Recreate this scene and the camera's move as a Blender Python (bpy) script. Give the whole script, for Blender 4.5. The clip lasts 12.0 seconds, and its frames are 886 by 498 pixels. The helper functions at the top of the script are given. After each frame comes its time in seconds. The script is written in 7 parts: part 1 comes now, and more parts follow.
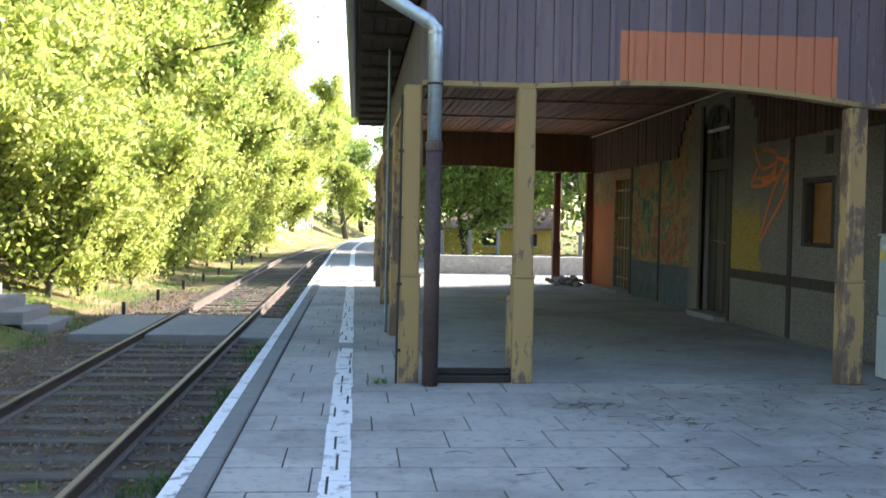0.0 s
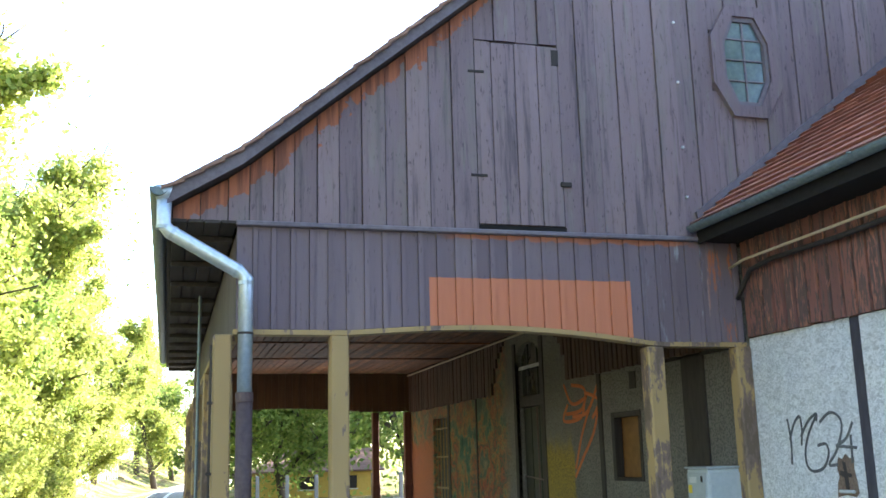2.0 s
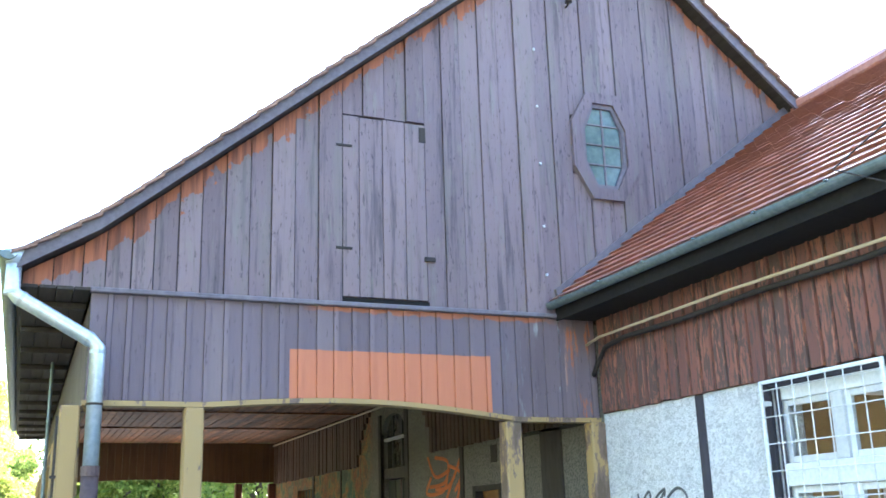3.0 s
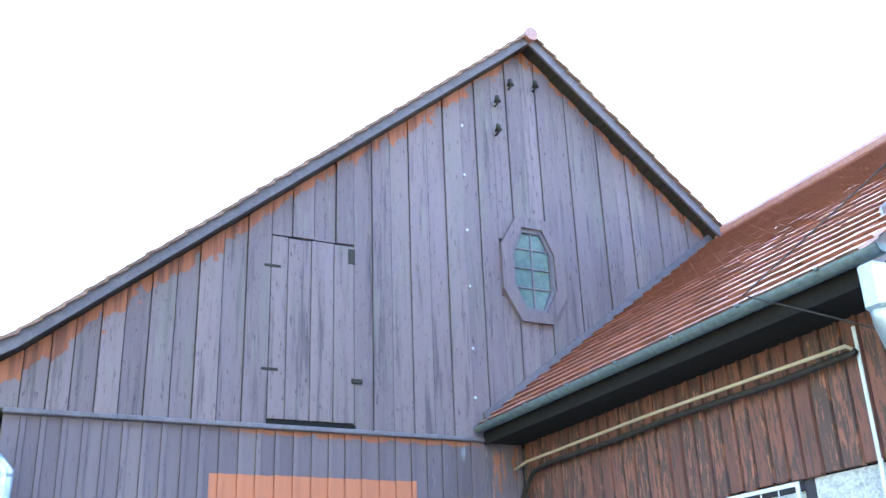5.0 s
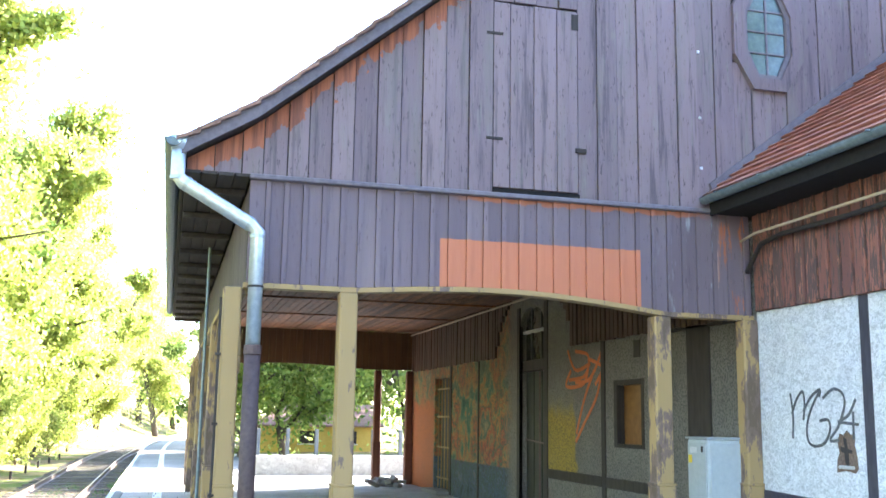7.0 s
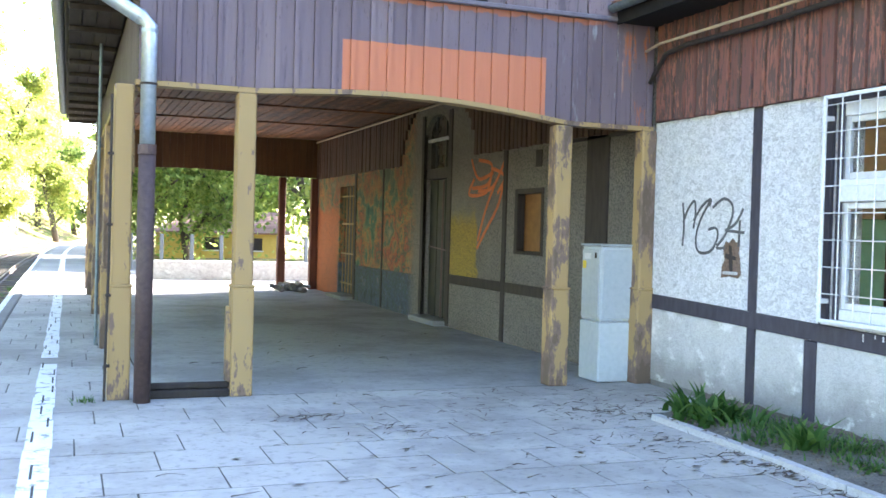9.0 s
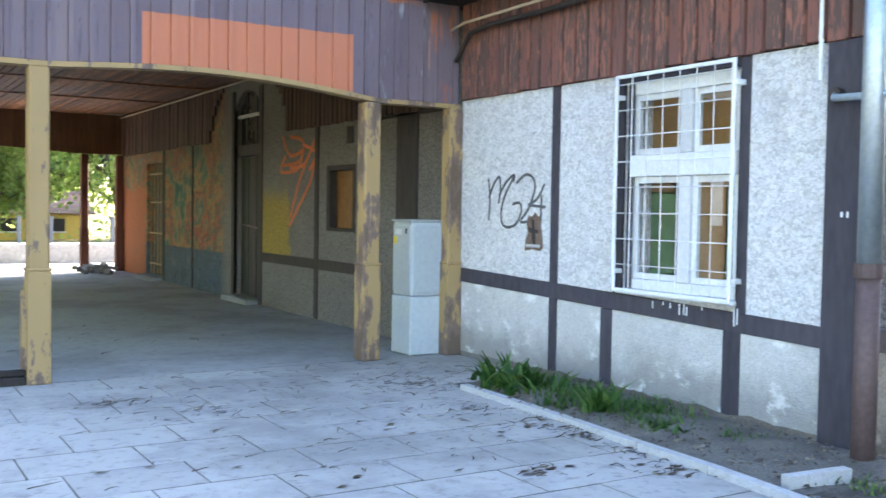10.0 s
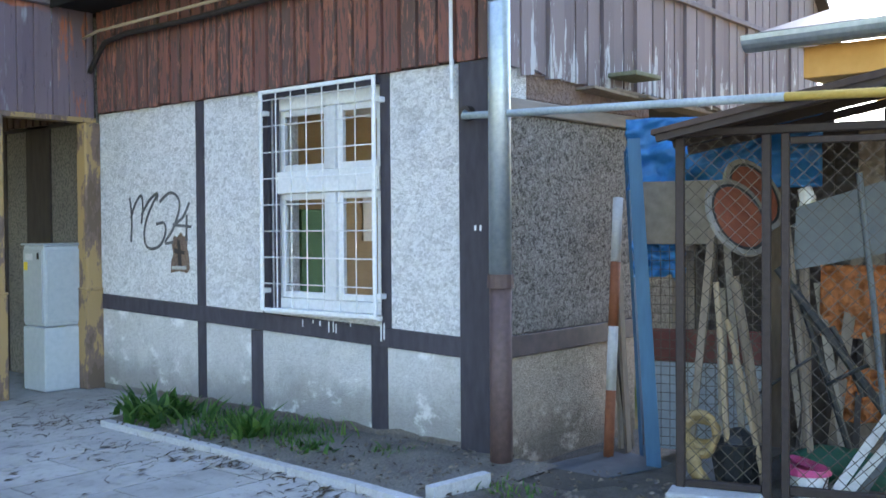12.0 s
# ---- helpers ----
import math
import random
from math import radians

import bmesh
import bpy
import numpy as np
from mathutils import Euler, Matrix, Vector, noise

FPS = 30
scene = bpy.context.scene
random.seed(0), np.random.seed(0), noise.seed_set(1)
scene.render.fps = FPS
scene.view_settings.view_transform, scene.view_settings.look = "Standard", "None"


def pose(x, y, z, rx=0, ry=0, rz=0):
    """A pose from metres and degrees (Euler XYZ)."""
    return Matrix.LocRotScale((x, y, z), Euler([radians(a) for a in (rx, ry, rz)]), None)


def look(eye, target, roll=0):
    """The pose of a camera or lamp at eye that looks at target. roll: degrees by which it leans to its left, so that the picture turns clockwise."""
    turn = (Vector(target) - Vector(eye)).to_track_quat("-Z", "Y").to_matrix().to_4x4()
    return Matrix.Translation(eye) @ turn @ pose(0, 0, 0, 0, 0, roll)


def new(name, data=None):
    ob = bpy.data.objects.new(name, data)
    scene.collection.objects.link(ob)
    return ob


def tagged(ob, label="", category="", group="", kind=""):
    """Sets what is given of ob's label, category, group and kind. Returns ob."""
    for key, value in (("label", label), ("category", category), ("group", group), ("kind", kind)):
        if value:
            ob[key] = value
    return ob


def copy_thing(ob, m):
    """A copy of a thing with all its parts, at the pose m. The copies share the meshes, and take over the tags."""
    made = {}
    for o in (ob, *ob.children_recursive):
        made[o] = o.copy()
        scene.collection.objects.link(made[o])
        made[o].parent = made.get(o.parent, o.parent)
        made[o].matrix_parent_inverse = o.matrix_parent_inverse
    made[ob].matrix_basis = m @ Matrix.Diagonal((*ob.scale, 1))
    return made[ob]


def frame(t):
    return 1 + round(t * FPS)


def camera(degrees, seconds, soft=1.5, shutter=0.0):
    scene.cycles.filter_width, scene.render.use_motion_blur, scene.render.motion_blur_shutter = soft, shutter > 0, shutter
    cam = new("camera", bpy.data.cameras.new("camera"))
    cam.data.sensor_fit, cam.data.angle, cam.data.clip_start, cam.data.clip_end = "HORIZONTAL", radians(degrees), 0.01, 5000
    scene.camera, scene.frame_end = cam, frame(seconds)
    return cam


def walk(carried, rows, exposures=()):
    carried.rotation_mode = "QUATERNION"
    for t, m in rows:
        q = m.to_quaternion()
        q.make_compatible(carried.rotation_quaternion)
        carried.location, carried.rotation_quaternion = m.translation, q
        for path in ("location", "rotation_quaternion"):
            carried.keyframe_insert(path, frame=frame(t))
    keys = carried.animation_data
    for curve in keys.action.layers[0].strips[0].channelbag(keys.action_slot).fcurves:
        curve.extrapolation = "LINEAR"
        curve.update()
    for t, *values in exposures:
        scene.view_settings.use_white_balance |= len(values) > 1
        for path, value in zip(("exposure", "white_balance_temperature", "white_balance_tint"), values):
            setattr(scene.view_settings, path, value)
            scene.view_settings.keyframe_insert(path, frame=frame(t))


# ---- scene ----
cam = camera(48.05, 12.0, soft=1.5, shutter=0.2)
PATH = [
    (0, look((-0.139, -0.088, 1.487), (0.037, 1.903, 1.428), 1.1)),
    (0.5, look((-0.14, -0.081, 1.492), (0.115, 1.901, 1.591), 0.2)),
    (0.8, look((-0.125, -0.09, 1.505), (0.172, 1.881, 1.673), 0.3)),
    (1, look((-0.123, -0.082, 1.516), (0.213, 1.874, 1.76), -0.3)),
    (1.5, look((-0.118, -0.048, 1.56), (0.311, 1.867, 1.949), -1.1)),
    (2, look((-0.089, -0.03, 1.59), (0.436, 1.856, 2.0), -1.5)),
    (2.5, look((-0.046, -0.082, 1.609), (0.567, 1.758, 2.095), -1.8)),
    (3, look((0.023, -0.152, 1.631), (0.772, 1.624, 2.165), -1.7)),
    (3.5, look((0.108, -0.191, 1.633), (0.891, 1.528, 2.289), -2.2)),
    (3.7, look((0.131, -0.203, 1.632), (0.937, 1.485, 2.341), -2.4)),
    (5.3, look((0.198, -0.258, 1.613), (1.018, 1.399, 2.376), -2.1)),
    (5.5, look((0.178, -0.241, 1.612), (0.998, 1.42, 2.365), -1.9)),
    (6, look((0.057, -0.16, 1.599), (0.793, 1.594, 2.217), -1.2)),
    (6.5, look((-0.062, -0.086, 1.589), (0.475, 1.792, 2.021), -0.2)),
    (7, look((-0.137, -0.027, 1.586), (0.379, 1.876, 1.92), 0.9)),
    (7.2, look((-0.146, -0.012, 1.584), (0.377, 1.898, 1.859), 1.2)),
    (8.8, look((-0.068, 0.012, 1.536), (0.605, 1.895, 1.522), 1.4)),
    (9, look((-0.065, 0.013, 1.534), (0.641, 1.883, 1.495), 1.6)),
    (9.5, look((-0.039, -0.052, 1.539), (0.802, 1.762, 1.509), 1.4)),
    (9.9, look((-0.029, -0.072, 1.541), (0.963, 1.662, 1.458), 1.2)),
    (10, look((-0.021, -0.068, 1.541), (1.013, 1.643, 1.462), 0.9)),
    (10.5, look((0.034, -0.008, 1.535), (1.327, 1.512, 1.4), 1.0)),
    (11, look((0.112, -0.002, 1.54), (1.554, 1.376, 1.397), 1.1)),
    (11.5, look((0.165, -0.007, 1.547), (1.664, 1.309, 1.4), 0.2)),
    (12, look((0.242, -0.023, 1.547), (1.775, 1.261, 1.506), -0.4)),
]
EXPOSURES = [(0.0, 2.38, 6300, 12), (0.8, 2.34, 6320, 12), (1.5, 2.56, 6380, 11), (2.5, 3.25, 6150, 10), (3.5, 3.96, 5900, 9), (5.5, 3.8, 5780, 9), (6.5, 3.82, 6020, 13), (7.2, 3.68, 6080, 13), (9.0, 3.7, 6260, 16), (10.5, 3.36, 6260, 17), (11.2, 3.15, 6170, 17), (12.0, 3.1, 6130, 17)]
walk(cam, PATH, EXPOSURES)

# ---- world, sun ----
world = bpy.data.worlds.new("sky_world")
scene.world = world
world.use_nodes = True
wn = world.node_tree.nodes
sky = wn.new("ShaderNodeTexSky")
sky.sky_type, sky.sun_disc = "NISHITA", False
SUN = Vector((1.45, 0.78, 1.0)).normalized()
sky.sun_elevation = math.asin(SUN.z)
sky.sun_rotation = math.atan2(SUN.x, SUN.y)
sky.air_density, sky.dust_density, sky.ozone_density = 1.0, 1.0, 1.5
wn["Background"].inputs["Strength"].default_value = 0.15
world.node_tree.links.new(sky.outputs[0], wn["Background"].inputs["Color"])
sun = new("sun", bpy.data.lights.new("sun", "SUN"))
sun.data.energy, sun.data.angle, sun.data.color = 5.0, radians(0.6), (1.0, 0.93, 0.82)
sun.matrix_world = look((20, 20, 30), Vector((20, 20, 30)) - SUN)


# ---- material helpers ----
class Nodes:
    """A material with small helpers to write its node graph in order."""

    def __init__(self, name, rough=0.8, metal=0.0, spec=0.3):
        self.mat = bpy.data.materials.new(name)
        self.mat.use_nodes = True
        self.t = self.mat.node_tree
        self.bsdf = self.t.nodes["Principled BSDF"]
        self.bsdf.inputs["Roughness"].default_value = rough
        self.bsdf.inputs["Metallic"].default_value = metal
        self.bsdf.inputs["Specular IOR Level"].default_value = spec
        geo = self.t.nodes.new("ShaderNodeNewGeometry")
        self.pos = geo.outputs["Position"]
        self.island = geo.outputs["Random Per Island"]
        sep = self.t.nodes.new("ShaderNodeSeparateXYZ")
        self.t.links.new(self.pos, sep.inputs[0])
        self.x, self.y, self.z = sep.outputs
        self.rnd = self.t.nodes.new("ShaderNodeObjectInfo").outputs["Random"]

    def put(self, socket, value):
        if isinstance(value, (int, float)):
            socket.default_value = value
        elif isinstance(value, tuple):
            socket.default_value = (*value, 1.0) if len(value) == 3 and socket.type == "RGBA" else value
        else:
            self.t.links.new(value, socket)

    def m(self, op, a, b=0.0, c=0.0):
        n = self.t.nodes.new("ShaderNodeMath")
        n.operation = op
        for s, v in zip(n.inputs, (a, b, c)):
            self.put(s, v)
        return n.outputs[0]

    def vec(self, stretch, shift=None):
        n = self.t.nodes.new("ShaderNodeVectorMath")
        n.operation = "MULTIPLY"
        self.put(n.inputs[0], self.pos)
        n.inputs[1].default_value = stretch
        if shift is None:
            return n.outputs[0]
        k = self.t.nodes.new("ShaderNodeVectorMath")
        k.operation = "ADD"
        self.put(k.inputs[0], n.outputs[0])
        c = self.t.nodes.new("ShaderNodeCombineXYZ")
        for s in c.inputs:
            self.put(s, self.m("MULTIPLY", shift, 37.0))
        self.put(k.inputs[1], c.outputs[0])
        return k.outputs[0]

    def noise(self, scale, stretch=(1, 1, 1), detail=4.0, rough=0.55, shift=None):
        n = self.t.nodes.new("ShaderNodeTexNoise")
        n.inputs["Scale"].default_value = scale
        n.inputs["Detail"].default_value = detail
        n.inputs["Roughness"].default_value = rough
        self.put(n.inputs["Vector"], self.vec(stretch, shift))
        return n.outputs["Fac"]

    def cells(self, scale, stretch=(1, 1, 1), out="Color"):
        n = self.t.nodes.new("ShaderNodeTexVoronoi")
        n.inputs["Scale"].default_value = scale
        self.put(n.inputs["Vector"], self.vec(stretch))
        return n.outputs[out]

    def step(self, v, lo, hi):
        n = self.t.nodes.new("ShaderNodeMapRange")
        n.interpolation_type = "SMOOTHSTEP"
        for k, w in zip(("Value", "From Min", "From Max"), (v, lo, hi)):
            self.put(n.inputs[k], w)
        return n.outputs[0]

    def between(self, v, lo, hi, soft=0.01):
        return self.m("MULTIPLY", self.step(v, lo - soft, lo + soft), self.m("SUBTRACT", 1.0, self.step(v, hi - soft, hi + soft)))

    def mix(self, fac, a, b, blend="MIX"):
        n = self.t.nodes.new("ShaderNodeMix")
        n.data_type, n.blend_type = "RGBA", blend
        self.put(n.inputs[0], fac)
        self.put(n.inputs[6], a)
        self.put(n.inputs[7], b)
        return n.outputs[2]

    def ramp(self, fac, stops):
        n = self.t.nodes.new("ShaderNodeValToRGB")
        e = n.color_ramp.elements
        while len(e) < len(stops):
            e.new(0.5)
        for el, (p, col) in zip(e, stops):
            el.position, el.color = p, (*col, 1.0)
        self.put(n.inputs[0], fac)
        return n.outputs[0]

    def bump(self, height, strength=0.3, dist=0.01):
        n = self.t.nodes.new("ShaderNodeBump")
        n.inputs["Strength"].default_value = strength
        n.inputs["Distance"].default_value = dist
        self.put(n.inputs["Height"], height)
        self.put(self.bsdf.inputs["Normal"], n.outputs[0])

    def done(self, color, rough=None):
        self.put(self.bsdf.inputs["Base Color"], color)
        if rough is not None:
            self.put(self.bsdf.inputs["Roughness"], rough)
        return self.mat


def plain(name, a, b, scale=6.0, rough=0.8, metal=0.0, bump=0.2, stretch=(1, 1, 1), spec=0.3, vary=0.15, dist=0.004, pieces=False):
    """Two tones in noise of two scales, with a lightness of its own for each object."""
    n = Nodes(name, rough, metal, spec)
    fine, broad = n.noise(scale * 6, stretch), n.noise(scale * 0.35, (1, 1, 1), 2.0)
    f = n.m("ADD", n.m("MULTIPLY", fine, 0.6), n.m("MULTIPLY", broad, 0.4))
    col = n.ramp(f, [(0.3, a), (0.7, b)])
    v = n.m("ADD", 1.0 - vary, n.m("MULTIPLY", n.island if pieces else n.rnd, 2 * vary))
    hsv = n.t.nodes.new("ShaderNodeHueSaturation")
    n.put(hsv.inputs["Value"], v)
    n.put(hsv.inputs["Color"], col)
    if bump:
        n.bump(fine, bump, dist)
    return n.done(hsv.outputs[0], n.m("ADD", rough - 0.1, n.m("MULTIPLY", broad, 0.2)))


def roof_line(n):
    """Height of the gable's slanting edge at x, as nodes."""
    left = n.m("MAXIMUM", n.m("ADD", 8.72 - 0.83 * 5.93, n.m("MULTIPLY", n.x, 0.83)), n.m("ADD", 3.905, n.m("MULTIPLY", n.x, 0.60)))
    right = n.m("SUBTRACT", 8.72 + 0.84 * 5.93, n.m("MULTIPLY", n.x, 0.84))
    return n.m("MINIMUM", left, right)


def board_paint(name, kind):
    """Old oil paint on rough boards: flaked along the grain, down to grey wood or to an older orange coat."""
    n = Nodes(name, 0.75, 0.0, 0.25)
    grain = n.noise(14, (1, 1, 0.06), 6.0, 0.65, n.rnd)
    flake = n.noise(9, (1.4, 1.4, 0.16), 6.0, 0.7, n.rnd)
    broad = n.noise(0.9, (1, 1, 0.5), 3.0)
    orange = (0.36, 0.125, 0.065)
    if kind == "gable":
        col = n.ramp(n.m("ADD", n.m("MULTIPLY", n.rnd, 0.5), n.m("MULTIPLY", broad, 0.5)), [(0.2, (0.142, 0.105, 0.120)), (0.55, (0.186, 0.138, 0.153)), (0.9, (0.23, 0.17, 0.175))])
        col = n.mix(n.m("MULTIPLY", n.step(grain, 0.50, 0.70), 0.8), col, (0.07, 0.058, 0.066))
        scars = n.noise(26, (1.6, 1.6, 0.35), 5.0, 0.7, n.rnd)
        col = n.mix(n.m("MULTIPLY", n.step(scars, 0.57, 0.67), 0.8), col, (0.05, 0.04, 0.045))
        col = n.mix(n.m("MULTIPLY", n.step(flake, 0.55, 0.70), 0.6), col, (0.20, 0.185, 0.165))
        grey = n.noise(2.4, (1.5, 1.5, 0.22), 5.0, 0.7, n.rnd)
        col = n.mix(n.m("MULTIPLY", n.step(grey, 0.50, 0.66), 0.55), col, (0.17, 0.148, 0.138))
        col = n.mix(n.m("MULTIPLY", n.step(grey, 0.44, 0.30), 0.5), col, (0.215, 0.165, 0.185))
        depth = n.m("SUBTRACT", roof_line(n), n.z)
        edge = n.m("ADD", n.m("MULTIPLY", n.noise(7, (1, 1, 0.8), 3.0, 0.6, n.rnd), 0.60), n.m("MULTIPLY", n.rnd, 0.12))
        edge = n.m("SUBTRACT", edge, n.m("ADD", 0.15, n.m("MULTIPLY", n.step(n.x, 0.8, 4.5), 0.09)))
        col = n.mix(n.m("SUBTRACT", 1.0, n.step(depth, n.m("SUBTRACT", edge, 0.02), edge)), col, n.mix(n.step(grain, 0.4, 0.65), (0.32, 0.115, 0.062), (0.15, 0.06, 0.042)))
    elif kind == "band":
        col = n.ramp(n.m("ADD", n.m("MULTIPLY", n.rnd, 0.4), n.m("MULTIPLY", broad, 0.6)), [(0.2, (0.125, 0.094, 0.110)), (0.6, (0.163, 0.125, 0.143)), (0.9, (0.205, 0.158, 0.165))])
        col = n.mix(n.step(grain, 0.58, 0.75), col, (0.08, 0.062, 0.08))
        scars = n.noise(24, (1.6, 1.6, 0.3), 5.0, 0.7, n.rnd)
        col = n.mix(n.m("MULTIPLY", n.step(scars, 0.59, 0.68), 0.7), col, (0.06, 0.045, 0.055))
        worn = n.m("MULTIPLY", n.step(n.x, 4.3, 5.2), n.step(n.noise(5, (1, 1, 0.2), 5.0, 0.7, n.rnd), 0.55, 0.62))
        col = n.mix(worn, col, n.mix(n.step(n.x, 5.15, 5.25), (0.33, 0.34, 0.36), orange))
        top = n.m("MULTIPLY", n.step(n.m("ADD", n.z, n.m("MULTIPLY", n.noise(6, (1, 1, 1), 3.0), 0.12)), 3.69, 3.71), n.between(n.x, 2.5, 5.0, 0.2))
        col = n.mix(n.m("MULTIPLY", top, 0.8), col, orange)
        sign = n.m("MULTIPLY", n.between(n.x, 2.26, 4.335, 0.006), n.m("SUBTRACT", 1.0, n.step(n.m("ADD", n.z, n.m("MULTIPLY", n.noise(5, (1, 1, 1), 2.0), 0.02)), 3.265, 3.275)))
        sign = n.m("MULTIPLY", sign, n.step(n.y, 8.6, 8.7))
        sign = n.m("MULTIPLY", sign, n.m("SUBTRACT", 1.0, n.step(n.y, 9.1, 9.2)))
        col = n.mix(sign, col, n.mix(n.m("MULTIPLY", grain, 0.6), (0.50, 0.185, 0.10), (0.36, 0.12, 0.07)))
    elif kind == "wing":
        col = n.ramp(n.rnd, [(0.0, (0.14, 0.066, 0.056)), (0.5, (0.22, 0.092, 0.068)), (1.0, (0.32, 0.135, 0.09))])
        bare = n.noise(24, (1.4, 1.4, 0.22), 6.0, 0.74, n.rnd)
        worn = n.m("ADD", bare, n.m("MULTIPLY", n.m("SUBTRACT", n.rnd, 0.5), 0.16))
        col = n.mix(n.m("MULTIPLY", n.step(worn, 0.49, 0.53), 0.9), col, n.mix(grain, (0.04, 0.03, 0.03), (0.11, 0.078, 0.072)))
        col = n.mix(n.m("MULTIPLY", n.step(grain, 0.58, 0.70), 0.7), col, (0.06, 0.05, 0.05))
    else:
        col = n.ramp(n.m("ADD", n.m("MULTIPLY", n.rnd, 0.6), n.m("MULTIPLY", broad, 0.4)), [(0.2, (0.13, 0.105, 0.115)), (0.8, (0.20, 0.165, 0.175))])
        low = n.m("SUBTRACT", 1.0, n.step(n.z, 2.65, 3.3))
        col = n.mix(n.m("MULTIPLY", n.step(n.m("ADD", flake, n.m("MULTIPLY", low, 0.12)), 0.62, 0.66), 0.9), col, (0.42, 0.43, 0.45))
        col = n.mix(n.step(grain, 0.6, 0.75), col, (0.09, 0.075, 0.08))
    n.bump(n.m("ADD", grain, flake), 0.5, 0.006)
    return n.done(col)


def plaster(name, a, b, dirt_shade, low=0.0, coarse=42.0, strength=0.9, pit_shade=0.45):
    """Roughcast: a dragged, pebbly coat with stains, relief shade painted into its hollows, and damp that climbs
    unevenly from below.
    """
    n = Nodes(name, 0.92, 0.0, 0.1)
    drag = n.t.nodes.new("ShaderNodeTexNoise")
    drag.inputs["Scale"].default_value, drag.inputs["Detail"].default_value = coarse * 0.55, 5.0
    drag.inputs["Roughness"].default_value, drag.inputs["Distortion"].default_value = 0.62, 1.3
    n.put(drag.inputs["Vector"], n.vec((1, 0.75, 1.15)))
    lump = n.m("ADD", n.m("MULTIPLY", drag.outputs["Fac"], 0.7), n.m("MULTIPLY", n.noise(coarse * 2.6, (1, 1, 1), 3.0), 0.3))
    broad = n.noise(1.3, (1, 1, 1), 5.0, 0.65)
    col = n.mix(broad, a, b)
    # hollows of the bump height darkened: relief shade and grime in one colour
    col = n.mix(n.m("MULTIPLY", n.step(lump, 0.62, 0.34), pit_shade), col, dirt_shade)
    col = n.mix(n.m("MULTIPLY", n.step(n.noise(2.6, (1, 1, 0.7), 6.0, 0.7), 0.54, 0.78), 0.35), col, dirt_shade)
    if low:
        h = n.m("ADD", n.z, n.m("MULTIPLY", n.noise(1.7, (1, 1, 1), 5.0, 0.65), 0.6))
        col = n.mix(n.m("MULTIPLY", n.m("SUBTRACT", 1.0, n.step(h, low - 0.12, low + 0.2)), 0.6), col, dirt_shade)
        pale = n.step(n.noise(2.2, (1, 1, 1.4), 6.0, 0.72, n.rnd), 0.54, 0.66)
        col = n.mix(n.m("MULTIPLY", pale, 0.55), col, tuple(min(0.9, v * 1.35) for v in b))
    n.bump(lump, strength, 0.06)
    return n.done(col)


def mural(name):
    """Roughcast with clouds of old spray paint in many colours."""
    n = Nodes(name, 0.9, 0.0, 0.12)
    lump = n.noise(42, (1, 1, 1), 3.0, 0.6)
    col = n.mix(n.noise(1.3, (1, 1, 1), 5.0), (0.13, 0.118, 0.10), (0.235, 0.218, 0.188))
    field = n.m("MULTIPLY", n.step(n.m("ADD", n.y, n.m("MULTIPLY", n.noise(2.0), 0.8)), 16.7, 17.3), 1.0)
    paint = n.ramp(n.noise(1.15, (1, 1, 1), 5.0, 0.68), [(0.34, (0.033, 0.098, 0.072)), (0.42, (0.078, 0.163, 0.111)), (0.46, (0.260, 0.215, 0.098)), (0.49, (0.403, 0.163, 0.065)), (0.53, (0.078, 0.137, 0.091)), (0.57, (0.364, 0.098, 0.058)), (0.60, (0.325, 0.202, 0.091)), (0.64, (0.072, 0.130, 0.098)), (0.72, (0.312, 0.247, 0.143))])
    blue = n.ramp(n.noise(3.2, (1, 1, 1), 6.0, 0.75), [(0.38, (0.052, 0.072, 0.065)), (0.47, (0.091, 0.117, 0.169)), (0.53, (0.065, 0.098, 0.072)), (0.6, (0.104, 0.130, 0.195)), (0.68, (0.169, 0.163, 0.143))])
    paint = n.mix(n.m("SUBTRACT", 1.0, n.step(n.z, 0.72, 0.76)), paint, blue)
    high = n.step(n.m("ADD", n.z, n.noise(2.5)), 2.1, 3.3)
    paint = n.mix(n.m("MULTIPLY", high, 0.35), paint, (0.22, 0.15, 0.09))
    col = n.mix(n.m("MULTIPLY", field, n.step(n.noise(3.0, (1, 1, 1), 6.0, 0.7), 0.24, 0.42)), col, paint)
    end = n.m("MULTIPLY", n.step(n.y, 21.62, 21.75), n.m("SUBTRACT", 1.0, n.step(n.m("ADD", n.z, n.m("MULTIPLY", n.noise(4.0), 0.9)), 2.2, 2.5)))
    col = n.mix(end, col, n.mix(n.noise(3.0, (1, 1, 1), 5.0), (0.46, 0.14, 0.05), (0.30, 0.13, 0.075)))
    w = n.m("MULTIPLY", n.noise(2.4, (1, 1, 1), 4.0), 0.7)
    lime = n.m("MULTIPLY", n.step(n.m("ADD", n.y, w), 13.95, 14.05), n.m("SUBTRACT", 1.0, n.step(n.m("ADD", n.y, w), 14.95, 15.6)))
    lime = n.m("MULTIPLY", lime, n.m("MULTIPLY", n.step(n.z, 0.78, 0.82), n.m("SUBTRACT", 1.0, n.step(n.m("ADD", n.z, w), 1.9, 2.3))))
    col = n.mix(n.m("MULTIPLY", lime, 0.85), col, (0.34, 0.24, 0.035))
    # shade of the relief painted in: low parts of the lumps turn dark
    col = n.mix(n.m("MULTIPLY", n.step(lump, 0.54, 0.42), 0.6), col, (0.06, 0.055, 0.05))
    n.bump(lump, 0.8, 0.03)
    return n.done(col)


